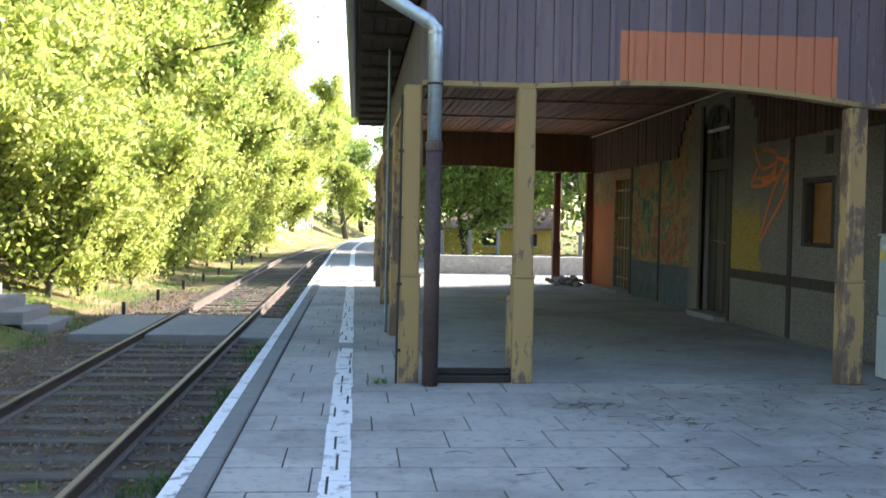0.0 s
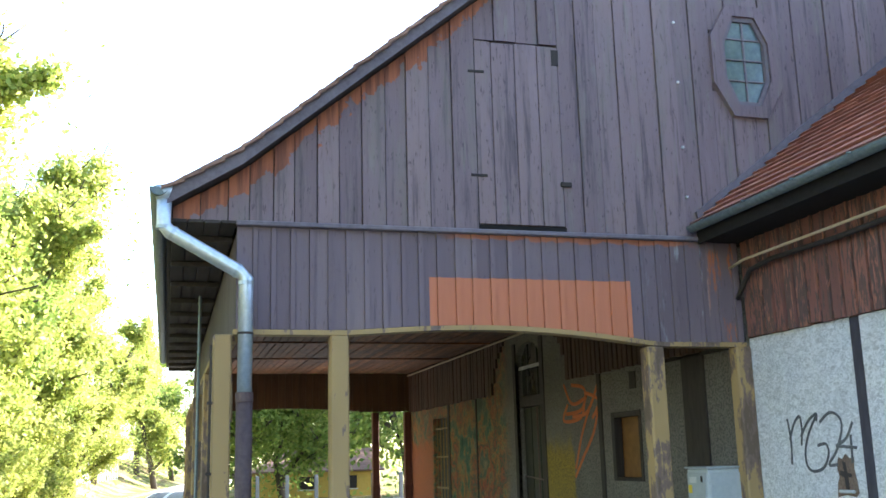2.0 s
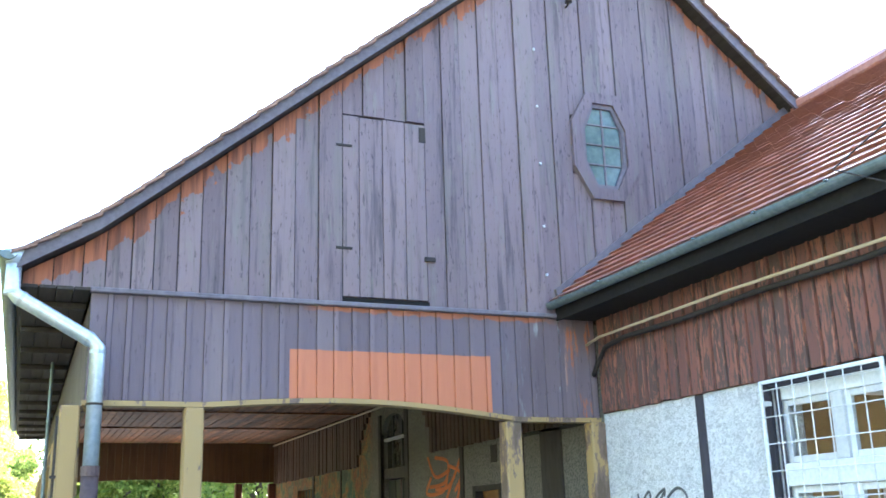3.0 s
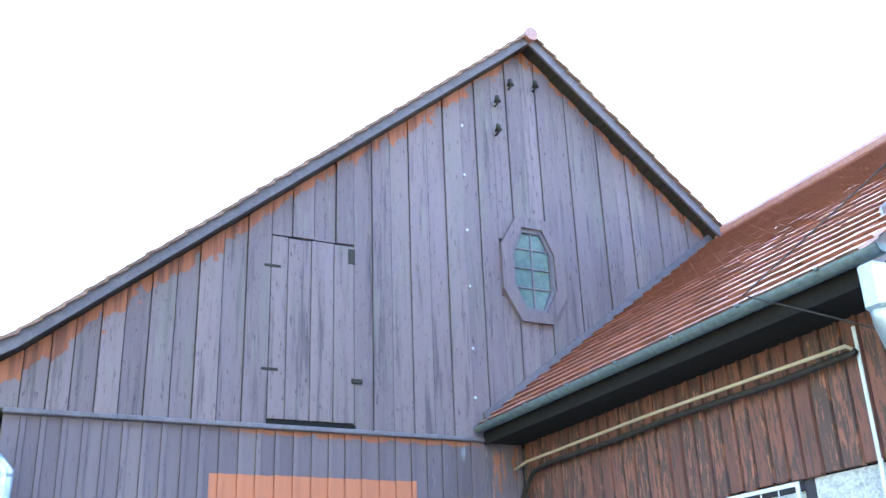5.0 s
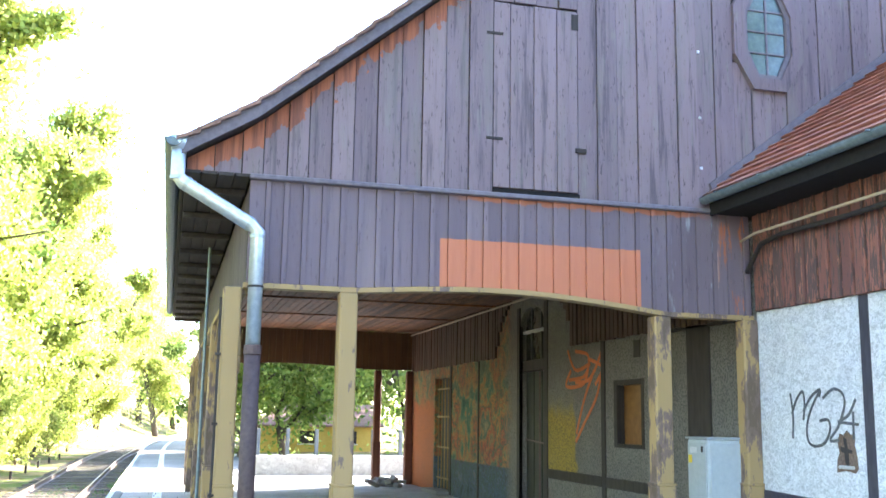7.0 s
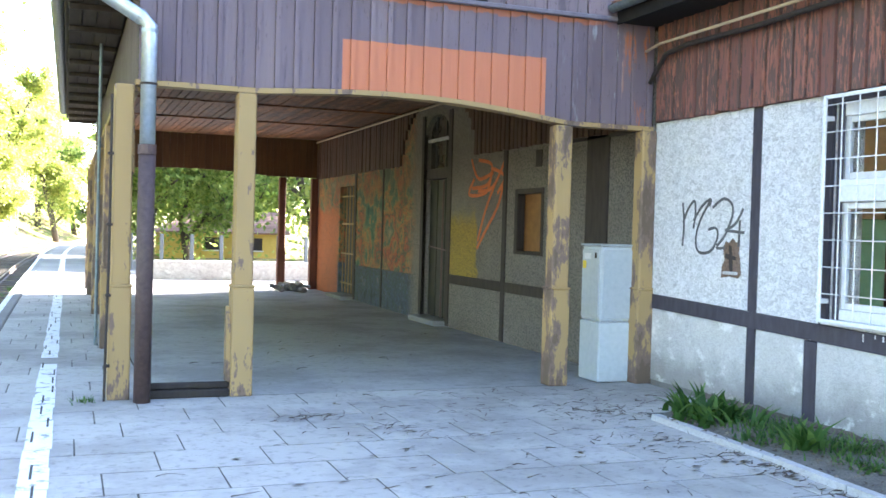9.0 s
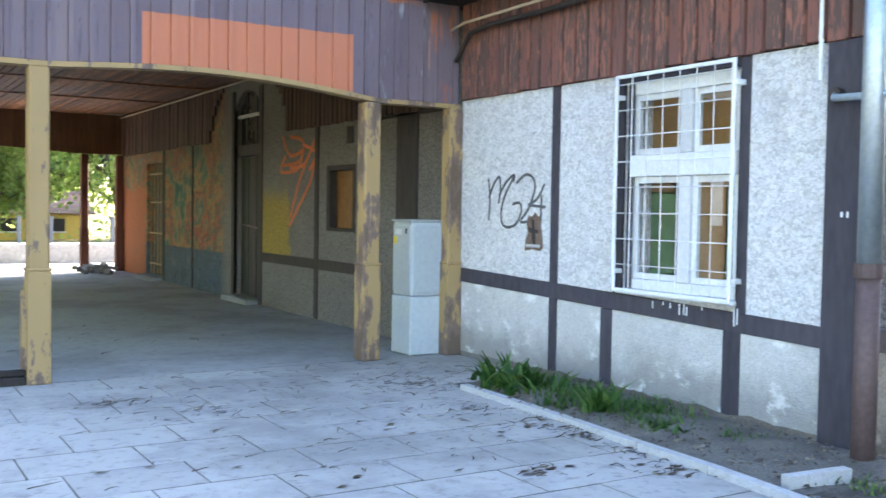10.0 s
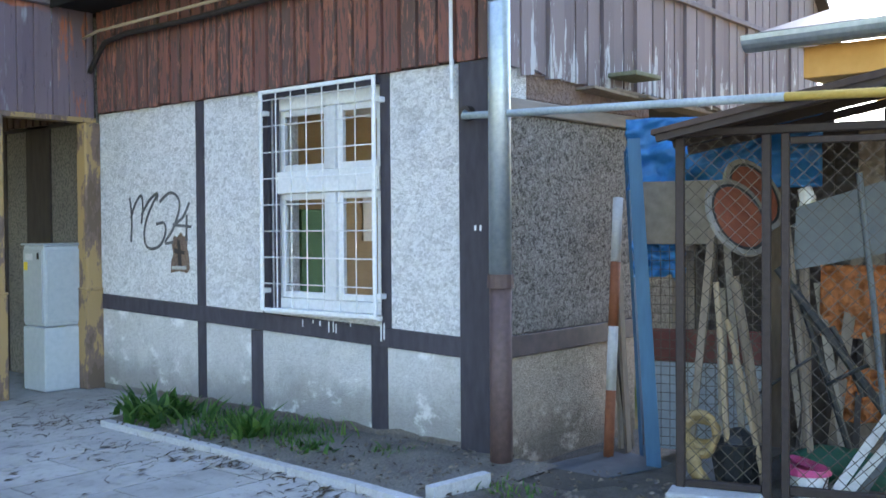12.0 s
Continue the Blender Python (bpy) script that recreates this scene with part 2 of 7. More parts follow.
def flaked_post(name, bare=0.0):
    """Ochre paint with purple-brown primer and bare wood in the scars."""
    n = Nodes(name, 0.7, 0.0, 0.3)
    sc = n.noise(5.5, (1, 1, 0.35), 6.0, 0.7)
    col = n.mix(n.noise(2.0, (1, 1, 0.4), 4.0), (0.37, 0.25, 0.11), (0.27, 0.185, 0.088))
    wear = n.m("ADD", sc, n.m("ADD", bare, n.m("MULTIPLY", n.step(n.x, 3.5, 4.5), 0.07)))
    wear = n.m("ADD", wear, n.m("MULTIPLY", n.m("SUBTRACT", 1.0, n.step(n.m("ADD", n.z, n.m("MULTIPLY", n.noise(4.0), 0.4)), 0.2, 0.7)), 0.10))
    col = n.mix(n.step(wear, 0.57, 0.60), col, (0.16, 0.11, 0.088))
    col = n.mix(n.step(wear, 0.64, 0.67), col, (0.12, 0.085, 0.06))
    n.bump(sc, 0.4, 0.008)
    return n.done(col)


def leaf_mat(name, a, b, c):
    n = Nodes(name, 0.5, 0.0, 0.35)
    col = n.ramp(n.m("ADD", n.m("MULTIPLY", n.island, 0.6), n.m("MULTIPLY", n.noise(0.5), 0.4)), [(0.15, a), (0.5, b), (0.85, c)])
    n.put(n.bsdf.inputs["Base Color"], col)
    tr = n.t.nodes.new("ShaderNodeBsdfTranslucent")
    n.put(tr.inputs["Color"], col)
    mixer = n.t.nodes.new("ShaderNodeMixShader")
    mixer.inputs[0].default_value = 0.58
    n.t.links.new(n.bsdf.outputs[0], mixer.inputs[1])
    n.t.links.new(tr.outputs[0], mixer.inputs[2])
    n.t.links.new(mixer.outputs[0], n.t.nodes["Material Output"].inputs["Surface"])
    return n.mat


def soil_mat(name):
    """Ground: ballast and leaf litter by the track, grass on the bank and beyond."""
    n = Nodes(name, 0.95, 0.0, 0.1)
    grit = n.cells(26)
    dark = n.noise(1.6, (1, 1, 1), 5.0, 0.65)
    bed = n.mix(n.noise(30, (1, 1, 1), 4.0), (0.055, 0.042, 0.032), (0.15, 0.115, 0.085))
    bed = n.mix(n.m("MULTIPLY", n.step(dark, 0.45, 0.65), 0.6), bed, (0.12, 0.075, 0.045))
    grass = n.mix(n.noise(9, (1, 1, 1), 5.0), (0.045, 0.075, 0.018), (0.17, 0.19, 0.05))
    straw = n.mix(n.noise(12, (1, 1, 1), 5.0), (0.18, 0.13, 0.07), (0.33, 0.25, 0.14))
    bank = n.mix(n.step(n.noise(0.5, (1, 1, 1), 5.0, 0.6), 0.42, 0.58), grass, straw)
    side = n.m("MAXIMUM", n.m("SUBTRACT", 1.0, n.step(n.m("ADD", n.x, n.m("MULTIPLY", dark, 1.4)), -5.0, -4.4)), n.step(n.y, 27.6, 27.8))
    side = n.m("MAXIMUM", side, n.step(n.x, 5.0, 5.5))
    col = n.mix(side, bed, bank)
    tuft = n.m("MULTIPLY", n.step(n.noise(2.3, (1, 0.5, 1), 5.0, 0.7), 0.55, 0.66), 0.7)
    col = n.mix(tuft, col, grass)
    n.bump(n.noise(40, (1, 1, 1), 4.0), 0.9, 0.04)
    return n.done(col)


def slab_mat(name, a, b):
    n = Nodes(name, 0.85, 0.0, 0.25)
    broad, fine = n.noise(1.1, (1, 1, 1), 6.0, 0.65), n.noise(60, (1, 1, 1), 3.0)
    col = n.mix(n.m("ADD", n.m("MULTIPLY", broad, 0.7), n.m("MULTIPLY", n.rnd, 0.3)), a, b)
    col = n.mix(n.m("MULTIPLY", n.step(n.noise(3.7, (1, 1, 1), 6.0, 0.75), 0.56, 0.70), 0.5), col, (0.09, 0.088, 0.085))
    col = n.mix(n.m("MULTIPLY", n.step(n.noise(0.55, (1, 1, 1), 6.0, 0.7), 0.42, 0.62), 0.6), col, (0.15, 0.145, 0.14))
    col = n.mix(n.m("MULTIPLY", n.step(n.noise(11, (1, 1, 1), 6.0, 0.75), 0.52, 0.66), 0.5), col, (0.11, 0.108, 0.10))
    col = n.mix(n.m("MULTIPLY", n.step(fine, 0.6, 0.7), 0.25), col, (0.12, 0.12, 0.115))
    n.bump(n.m("ADD", n.noise(14, (1, 1, 1), 6.0, 0.7), n.m("ADD", fine, broad)), 0.45, 0.006)
    return n.done(col)


def line_paint(name):
    n = Nodes(name, 0.8, 0.0, 0.2)
    wear = n.noise(7, (1, 1, 1), 6.0, 0.7)
    return n.done(n.mix(n.step(wear, 0.54, 0.62), n.mix(n.noise(30), (0.72, 0.73, 0.74), (0.58, 0.59, 0.60)), (0.25, 0.25, 0.24)))


GABLE, BAND, WING, ENDB = (board_paint("paint_on_" + k + "_boards", k) for k in ("gable", "band", "wing", "end"))
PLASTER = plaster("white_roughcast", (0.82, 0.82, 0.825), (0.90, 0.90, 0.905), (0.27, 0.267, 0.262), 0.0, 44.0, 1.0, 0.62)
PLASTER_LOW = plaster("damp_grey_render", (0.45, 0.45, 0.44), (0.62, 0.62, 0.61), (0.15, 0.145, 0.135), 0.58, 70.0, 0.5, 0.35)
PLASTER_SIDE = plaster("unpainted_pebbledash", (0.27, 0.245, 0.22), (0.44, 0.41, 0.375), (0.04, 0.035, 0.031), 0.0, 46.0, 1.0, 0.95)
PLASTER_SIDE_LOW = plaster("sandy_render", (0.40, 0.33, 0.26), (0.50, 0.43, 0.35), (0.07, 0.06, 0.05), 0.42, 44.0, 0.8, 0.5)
MURAL = mural("sprayed_roughcast")
TIMBER = plain("dark_purple_timber", (0.028, 0.026, 0.034), (0.058, 0.053, 0.066), 3.0, 0.75, stretch=(1, 1, 0.3))
PORCH_TIMBER = plain("blackened_timber", (0.018, 0.014, 0.013), (0.045, 0.036, 0.032), 3.0, 0.7, stretch=(1, 1, 0.2))
OCHRE = flaked_post("flaked_ochre_paint")
OCHRE_WORN = flaked_post("mostly_bare_ochre_paint", 0.09)
BARGE = plain("weathered_purple_bargeboard", (0.10, 0.086, 0.105), (0.185, 0.16, 0.185), 3.0, 0.75)
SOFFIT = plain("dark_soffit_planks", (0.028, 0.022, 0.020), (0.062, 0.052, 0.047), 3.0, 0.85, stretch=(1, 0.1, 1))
CEIL = plain("red_brown_ceiling_planks", (0.03, 0.014, 0.008), (0.26, 0.105, 0.04), 2.2, 0.7, stretch=(1, 0.35, 1), vary=0.45, pieces=True)
UPPER = plain("blackish_red_boards", (0.035, 0.02, 0.013), (0.085, 0.046, 0.03), 3.0, 0.7, stretch=(1, 1, 0.1))
HEADER = plain("red_brown_painted_planks", (0.065, 0.022, 0.014), (0.125, 0.042, 0.026), 3.0, 0.65, stretch=(1, 1, 0.1))
TILE = plain("red_clay_tile", (0.28, 0.115, 0.085), (0.46, 0.22, 0.165), 5.0, 0.36, vary=0.2, spec=0.7, bump=0.08)
TILE_OLD = plain("grey_red_clay_tile", (0.14, 0.075, 0.055), (0.28, 0.17, 0.13), 5.0, 0.8, vary=0.25)
ZINC = plain("dull_zinc", (0.34, 0.40, 0.45), (0.52, 0.58, 0.62), 4.0, 0.45, 0.75, 0.05)
GUTTER = plain("green_grey_gutter", (0.085, 0.115, 0.125), (0.20, 0.235, 0.25), 3.0, 0.5, 0.4, 0.1)
BROWN_PIPE = plain("brown_cast_iron_pipe", (0.055, 0.036, 0.036), (0.105, 0.07, 0.066), 5.0, 0.6)
GLASS = Nodes("window_glass", 0.03, 0.0, 0.25)
GLASS.bsdf.inputs["Transmission Weight"].default_value = 1.0
GLASS.bsdf.inputs["IOR"].default_value = 1.1
GLASS = GLASS.done((0.9, 0.94, 0.95))
BLUE_GLASS = plain("dusty_blue_pane", (0.04, 0.07, 0.095), (0.13, 0.19, 0.225), 3.0, 0.12, 0.0, 0.02, spec=0.6)
WHITE_PAINT = plain("white_gloss_paint", (0.48, 0.50, 0.52), (0.66, 0.675, 0.69), 5.0, 0.4, bump=0.08)
RAIL_STEEL = plain("rusty_rail_steel", (0.085, 0.06, 0.048), (0.16, 0.125, 0.10), 8.0, 0.7, 0.2)
RAIL_TOP = plain("worn_rail_head", (0.17, 0.115, 0.08), (0.28, 0.21, 0.16), 8.0, 0.45, 0.5)
SLEEPER = plain("weathered_sleeper", (0.045, 0.037, 0.03), (0.135, 0.115, 0.095), 3.0, 0.9, stretch=(0.15, 1, 1))
CONCRETE = slab_mat("stained_concrete", (0.15, 0.15, 0.145), (0.24, 0.24, 0.23))
SLAB = slab_mat("concrete_paving", (0.26, 0.252, 0.238), (0.45, 0.437, 0.415))
JOINT = plain("joint_dirt", (0.03, 0.028, 0.024), (0.085, 0.078, 0.066), 6.0, 0.95)
PORCH_FLOOR = slab_mat("worn_porch_screed", (0.23, 0.23, 0.225), (0.37, 0.37, 0.36))
LINE = line_paint("white_line_paint")
SOIL = soil_mat("track_bed_and_bank")
BARK = plain("grey_brown_bark", (0.05, 0.040, 0.030), (0.13, 0.105, 0.08), 4.0, 0.95, stretch=(1, 1, 0.3), bump=0.8, dist=0.02)
LEAF = leaf_mat("spring_leaves", (0.17, 0.245, 0.045), (0.38, 0.43, 0.095), (0.58, 0.57, 0.18))
LEAF_GREEN = leaf_mat("mid_green_leaves", (0.10, 0.18, 0.035), (0.24, 0.33, 0.07), (0.42, 0.47, 0.13))
LEAF_DARK = leaf_mat("shaded_green_leaves", (0.06, 0.12, 0.02), (0.14, 0.22, 0.035), (0.26, 0.33, 0.06))


# ---- mesh helpers ----
class Shape:
    """Vertices and faces of one mesh."""

    def __init__(self):
        self.v, self.f = [], []

    def add(self, verts, faces):
        k = len(self.v)
        self.v += [tuple(p) for p in verts]
        self.f += [tuple(i + k for i in f) for f in faces]
        return self

    def box(self, x0, x1, y0, y1, z0, z1):
        p = [(x, y, z) for z in (z0, z1) for y in (y0, y1) for x in (x0, x1)]
        return self.add(p, [(0, 2, 3, 1), (4, 5, 7, 6), (0, 1, 5, 4), (2, 6, 7, 3), (0, 4, 6, 2), (1, 3, 7, 5)])

    def cbox(self, x0, x1, y0, y1, z0, z1, c=0.004):
        """A box with chamfered edges."""
        lo, hi = (x0, y0, z0), (x1, y1, z1)
        v, at = [], {}
        for s in [(a, b, d) for a in (0, 1) for b in (0, 1) for d in (0, 1)]:
            for ax in range(3):
                p = [hi[i] - c if s[i] else lo[i] + c for i in range(3)]
                p[ax] = hi[ax] if s[ax] else lo[ax]
                at[s, ax] = len(v)
                v.append(p)
        f = []
        for ax in range(3):
            b, d = [i for i in range(3) if i != ax]
            for side in (0, 1):
                ring = []
                for q in ((0, 0), (1, 0), (1, 1), (0, 1)):
                    s = [0, 0, 0]
                    s[ax], s[b], s[d] = side, q[0], q[1]
                    ring.append(at[tuple(s), ax])
                f.append(ring if (side == 1) == (ax != 1) else ring[::-1])
            for q in ((0, 0), (1, 0), (1, 1), (0, 1)):
                s, e = [0, 0, 0], [0, 0, 0]
                s[b], s[d], e[b], e[d], e[ax] = q[0], q[1], q[0], q[1], 1
                s, e = tuple(s), tuple(e)
                f.append([at[s, b], at[e, b], at[e, d], at[s, d]])
        for s in [(a, b, d) for a in (0, 1) for b in (0, 1) for d in (0, 1)]:
            f.append([at[s, 0], at[s, 1], at[s, 2]])
        return self.add(v, f)

    def prism(self, pts, axis, a0, a1):
        """A polygon in the two other axes, drawn out along one axis."""
        def lift(p, a):
            q = list(p)
            q.insert(axis, a)
            return q
        n = len(pts)
        v = [lift(p, a0) for p in pts] + [lift(p, a1) for p in pts]
        f = [tuple(range(n))[::-1], tuple(range(n, 2 * n))] + [(i, (i + 1) % n, n + (i + 1) % n, n + i) for i in range(n)]
        return self.add(v, f)

    def beam(self, a, b, w, h, up=(0, 0, 1)):
        """A square bar from a to b."""
        a, b = Vector(a), Vector(b)
        d = (b - a).normalized()
        s = d.cross(Vector(up))
        s = s.normalized() if s.length > 1e-4 else Vector((1, 0, 0))
        u = s.cross(d)
        v = [p + s * (i * w / 2) + u * (j * h / 2) for p in (a, b) for i, j in ((-1, -1), (1, -1), (1, 1), (-1, 1))]
        return self.add(v, [(0, 1, 2, 3), (7, 6, 5, 4), (0, 4, 5, 1), (1, 5, 6, 2), (2, 6, 7, 3), (3, 7, 4, 0)])

    def tube(self, path, r, n=10, r1=None):
        """A round tube along points, with closed ends."""
        path = [Vector(p) for p in path]
        rings = []
        for i, p in enumerate(path):
            d = ((path[min(i + 1, len(path) - 1)]) - path[max(i - 1, 0)]).normalized()
            s = d.cross(Vector((0.13, 0.21, 1.0))).normalized()
            if abs(d.z) > 0.97:
                s = d.cross(Vector((1, 0, 0))).normalized()
            u = s.cross(d)
            rr = r if r1 is None else r + (r1 - r) * i / (len(path) - 1)
            rings.append([p + s * (rr * math.cos(k * 2 * math.pi / n)) + u * (rr * math.sin(k * 2 * math.pi / n)) for k in range(n)])
        v = [p for ring in rings for p in ring]
        f = [(i * n + k, i * n + (k + 1) % n, (i + 1) * n + (k + 1) % n, (i + 1) * n + k) for i in range(len(rings) - 1) for k in range(n)]
        f += [tuple(range(n))[::-1], tuple(range((len(rings) - 1) * n, len(rings) * n))]
        return self.add(v, f)

    def mesh(self, name, material, smooth=False, fix=True):
        me = bpy.data.meshes.new(name)
        me.from_pydata(self.v, [], self.f)
        if fix:
            bm = bmesh.new()
            bm.from_mesh(me)
            bmesh.ops.recalc_face_normals(bm, faces=bm.faces)
            bm.to_mesh(me)
            bm.free()
        me.materials.append(material)
        if smooth:
            me.polygons.foreach_set("use_smooth", [True] * len(me.polygons))
        return me


def part(name, shape, material, parent=None, label="", smooth=False, fix=True, at=None):
    ob = new(name, shape.mesh(name, material, smooth, fix) if isinstance(shape, Shape) else shape)
    if parent is not None:
        ob.parent = parent
    if at is not None:
        ob.matrix_basis = at
    return tagged(ob, label)


def thing(name, label, category, group="", kind="", at=None):
    ob = new(name)
    if at is not None:
        ob.matrix_basis = at
    return tagged(ob, label, category, group, kind)


def solid(name, shape, material, label, category, kind="", group="", smooth=False, fix=True, at=None):
    return tagged(part(name, shape, material, None, label, smooth, fix, at), "", category, group, kind)


rng = random.Random(7)

# ---- ground ----
def track_x(y):
    """How far the line has bent to the right at y."""
    return max(0.0, y - 42.0) ** 2 / 700.0


def ground_z(x, y):
    x = x - track_x(min(y, 140))
    if x > -1.0:
        if y > 27.5 or x > 14:
            return -0.06 + 0.2 * noise.noise((x * 0.1, y * 0.1, 3)) * min(1, max(0, (y - 30) / 20))
        return -0.30 if 5.0 < x < 13.0 and 1.5 < y < 4.4 else -0.06
    bed = -0.61 + 0.02 * noise.noise((x * 2, y * 2, 0))
    rise = min(max((-5.3 - x) / 6.0, 0.0), 1.0)
    far = min(max((y - 45) / 30.0, 0.0), 1.0)
    return bed + rise ** 1.2 * (1.9 + 0.8 * far + 0.5 * noise.noise((x * 0.25, y * 0.25, 5))) + 0.05 * rise * noise.noise((x * 1.3, y * 1.3, 9))


xs = [-900, -400, -150, -70, -40, -28, -20, -16, -14, -12.5] + [-11.6 + 0.4 * i for i in range(26)] + [-1.14, -0.99, 0, 2, 4, 6, 8, 11, 15, 20, 30, 50, 90, 200, 500, 900]
ys = [-900, -300, -100, -40, -15, -5, 0, 2] + [3 + 0.6 * i for i in range(72)] + [48, 52, 56, 60, 65, 70, 76, 84, 92, 100, 120, 150, 250, 500, 900]
g = Shape()
g.v = [(x + track_x(min(max(y, 0), 140)), y, ground_z(x + track_x(min(max(y, 0), 140)), y)) for y in ys for x in xs]
nx = len(xs)
g.f = [(j * nx + i, j * nx + i + 1, (j + 1) * nx + i + 1, (j + 1) * nx + i) for j in range(len(ys) - 1) for i in range(nx - 1)]
solid("ground", g, SOIL, "brown ballast bed with leaf litter and a grassy bank", "ground", "structure", smooth=True, fix=False)

# ---- platform: edge kerb, white line, paving, floors ----
EDGE0, EDGE1, KERB1 = -1.15, -1.06, -0.91
kerb = thing("platform_edge", "concrete platform edging with a worn white stripe", "platform edge", kind="structure")
segs = [(-8 + 2.0 * i, -8 + 2.0 * (i + 1)) for i in range(25)]
for y0, y1 in segs:
    part("kerb_stone", Shape().cbox(EDGE0, KERB1, y0 + 0.004, y1 - 0.004, -0.66, 0.018, 0.012), CONCRETE, kerb)
    part("painted_stripe", Shape().box(EDGE0 + 0.006, EDGE1 + 0.01, y0 + 0.015, y1 - 0.015, 0.0185, 0.0215), LINE, kerb, "flaking white paint")
far = Shape()
far_line = Shape()
for i in range(30):
    y0, y1 = 42 + 2.0 * i, 44 + 2.0 * i
    a, b = track_x(y0), track_x(y1)
    far.add([(EDGE0 + a, y0, -0.66), (EDGE0 + b, y1, -0.66), (KERB1 + b, y1, -0.66), (KERB1 + a, y0, -0.66), (EDGE0 + a, y0, 0.018), (EDGE0 + b, y1, 0.018), (KERB1 + b, y1, 0.018), (KERB1 + a, y0, 0.018)],
            [(4, 7, 6, 5), (0, 1, 5, 4), (2, 3, 7, 6), (0, 4, 7, 3), (1, 2, 6, 5)])
    for u0, u1, zz in ((EDGE0 + 0.006, EDGE1 + 0.01, 0.0215), (-0.312, -0.145, 0.0045)):
        far_line.add([(u0 + a, y0, zz), (u1 + a, y0, zz), (u1 + b, y1, zz), (u0 + b, y1, zz)], [(0, 1, 2, 3)])
part("far_kerb", far, CONCRETE, kerb)
part("far_stripe", far_line, LINE, kerb)

bed = Shape().box(KERB1, 5.58, -8, 8.95, -0.055, -0.002).box(KERB1, 0.62, 8.95, 25.0, -0.055, -0.002)
solid("pavement_bed", bed, JOINT, "dark earth in the joints between paving slabs", "paving bed", "structure")
solid("porch_floor", Shape().cbox(0.62, 5.6, 8.96, 24.3, -0.055, -0.004, 0.006), PORCH_FLOOR, "worn grey concrete floor under the station canopy", "floor", "structure")
asphalt = Shape()
asphalt.box(KERB1, 30, 25.0, 42, -0.055, -0.004).box(0.62, 5.6, 24.3, 25.0, -0.055, -0.004)
for i in range(30):
    y0, y1 = 42 + 2.0 * i, 44 + 2.0 * i
    a, b = track_x(y0), track_x(y1)
    asphalt.add([(KERB1 + a, y0, -0.004), (2.6 + a, y0, -0.004), (2.6 + b, y1, -0.004), (KERB1 + b, y1, -0.004)], [(0, 1, 2, 3)])
solid("forecourt", asphalt, slab_mat("pale_asphalt", (0.19, 0.185, 0.18), (0.27, 0.265, 0.255)), "pale sunlit asphalt beyond the station canopy", "forecourt", "structure", fix=False)

# ---- railway track ----
RAIL_R, RAIL_L, RAIL_Z = -2.12, -3.62, -0.45
track = thing("railway_track", "single railway track with rusty rails on old wooden sleepers", "railway track", kind="structure")
PROFILE = [(-0.065, -0.15), (0.065, -0.15), (0.06, -0.135), (0.012, -0.12), (0.01, -0.045), (0.034, -0.03), (0.034, -0.004), (0.026, 0.0), (-0.026, 0.0), (-0.034, -0.004), (-0.034, -0.03), (-0.01, -0.045), (-0.012, -0.12), (-0.06, -0.135)]
RAIL_YS = [-10 + 4 * i for i in range(13)] + [42 + 3 * i for i in range(1, 27)]
for x0 in (RAIL_R, RAIL_L):
    s = Shape()
    k = len(PROFILE)
    for y in RAIL_YS:
        s.v += [(x0 + px + track_x(y), y, RAIL_Z + pz) for px, pz in PROFILE]
    s.f = [(j * k + i, j * k + (i + 1) % k, (j + 1) * k + (i + 1) % k, (j + 1) * k + i) for j in range(len(RAIL_YS) - 1) for i in range(k)]
    rail = part("rail", s, RAIL_STEEL, track)
    top = Shape()
    for j in range(len(RAIL_YS) - 1):
        a, b = RAIL_YS[j], RAIL_YS[j + 1]
        top.add([(x0 - 0.024 + track_x(a), a, RAIL_Z + 0.001), (x0 + 0.024 + track_x(a), a, RAIL_Z + 0.001), (x0 + 0.024 + track_x(b), b, RAIL_Z + 0.001), (x0 - 0.024 + track_x(b), b, RAIL_Z + 0.001)], [(0, 1, 2, 3)])
    part("rail_head", top, RAIL_TOP, rail, "worn running surface", fix=False)
SLEEPER_MESH = Shape().cbox(-1.28, 1.28, -0.12, 0.12, -0.15, 0.0, 0.015).mesh("sleeper", SLEEPER)
for i in range(110):
    y = -2 + 0.62 * i
    if 16.2 < y < 19.9:
        continue
    part("sleeper", SLEEPER_MESH, None, track, at=pose(-2.87 + track_x(y) + rng.uniform(-0.05, 0.05), y + rng.uniform(-0.03, 0.03), -0.585 + rng.uniform(-0.012, 0.008), 0, 0, rng.uniform(-1.2, 1.2)))
crossing = thing("foot_crossing", "grey concrete slabs laid as a foot crossing over the rails", "crossing")
for x0, x1 in ((-3.53, -2.21), (-4.75, -3.73), (-2.02, -1.18)):
    part("slab", Shape().cbox(x0, x1, 16.4, 19.6, -0.70, -0.47 + (0.0 if x0 < -2.1 else -0.04), 0.012), CONCRETE, crossing)
steps = thing("concrete_steps", "weathered concrete steps up the grassy bank", "steps")
for i in range(4):
    part("step", Shape().cbox(-5.75 - 0.42 * (i + 1), -5.33 - 0.42 * i, 17.3, 18.8, -0.75, -0.42 + 0.2 * i, 0.012), CONCRETE, steps)

# ---- station building: walls ----
GY, WX = 8.91, 5.6          # front gable plane and the long wall facing the track
END = 23.85                 # far end of the main building
APEX, RIDGE_X = 8.72, 5.93


def roof_z(x):
    return min(max(APEX - 0.83 * (RIDGE_X - x), 3.905 + 0.60 * x), APEX - 0.84 * (x - RIDGE_X))


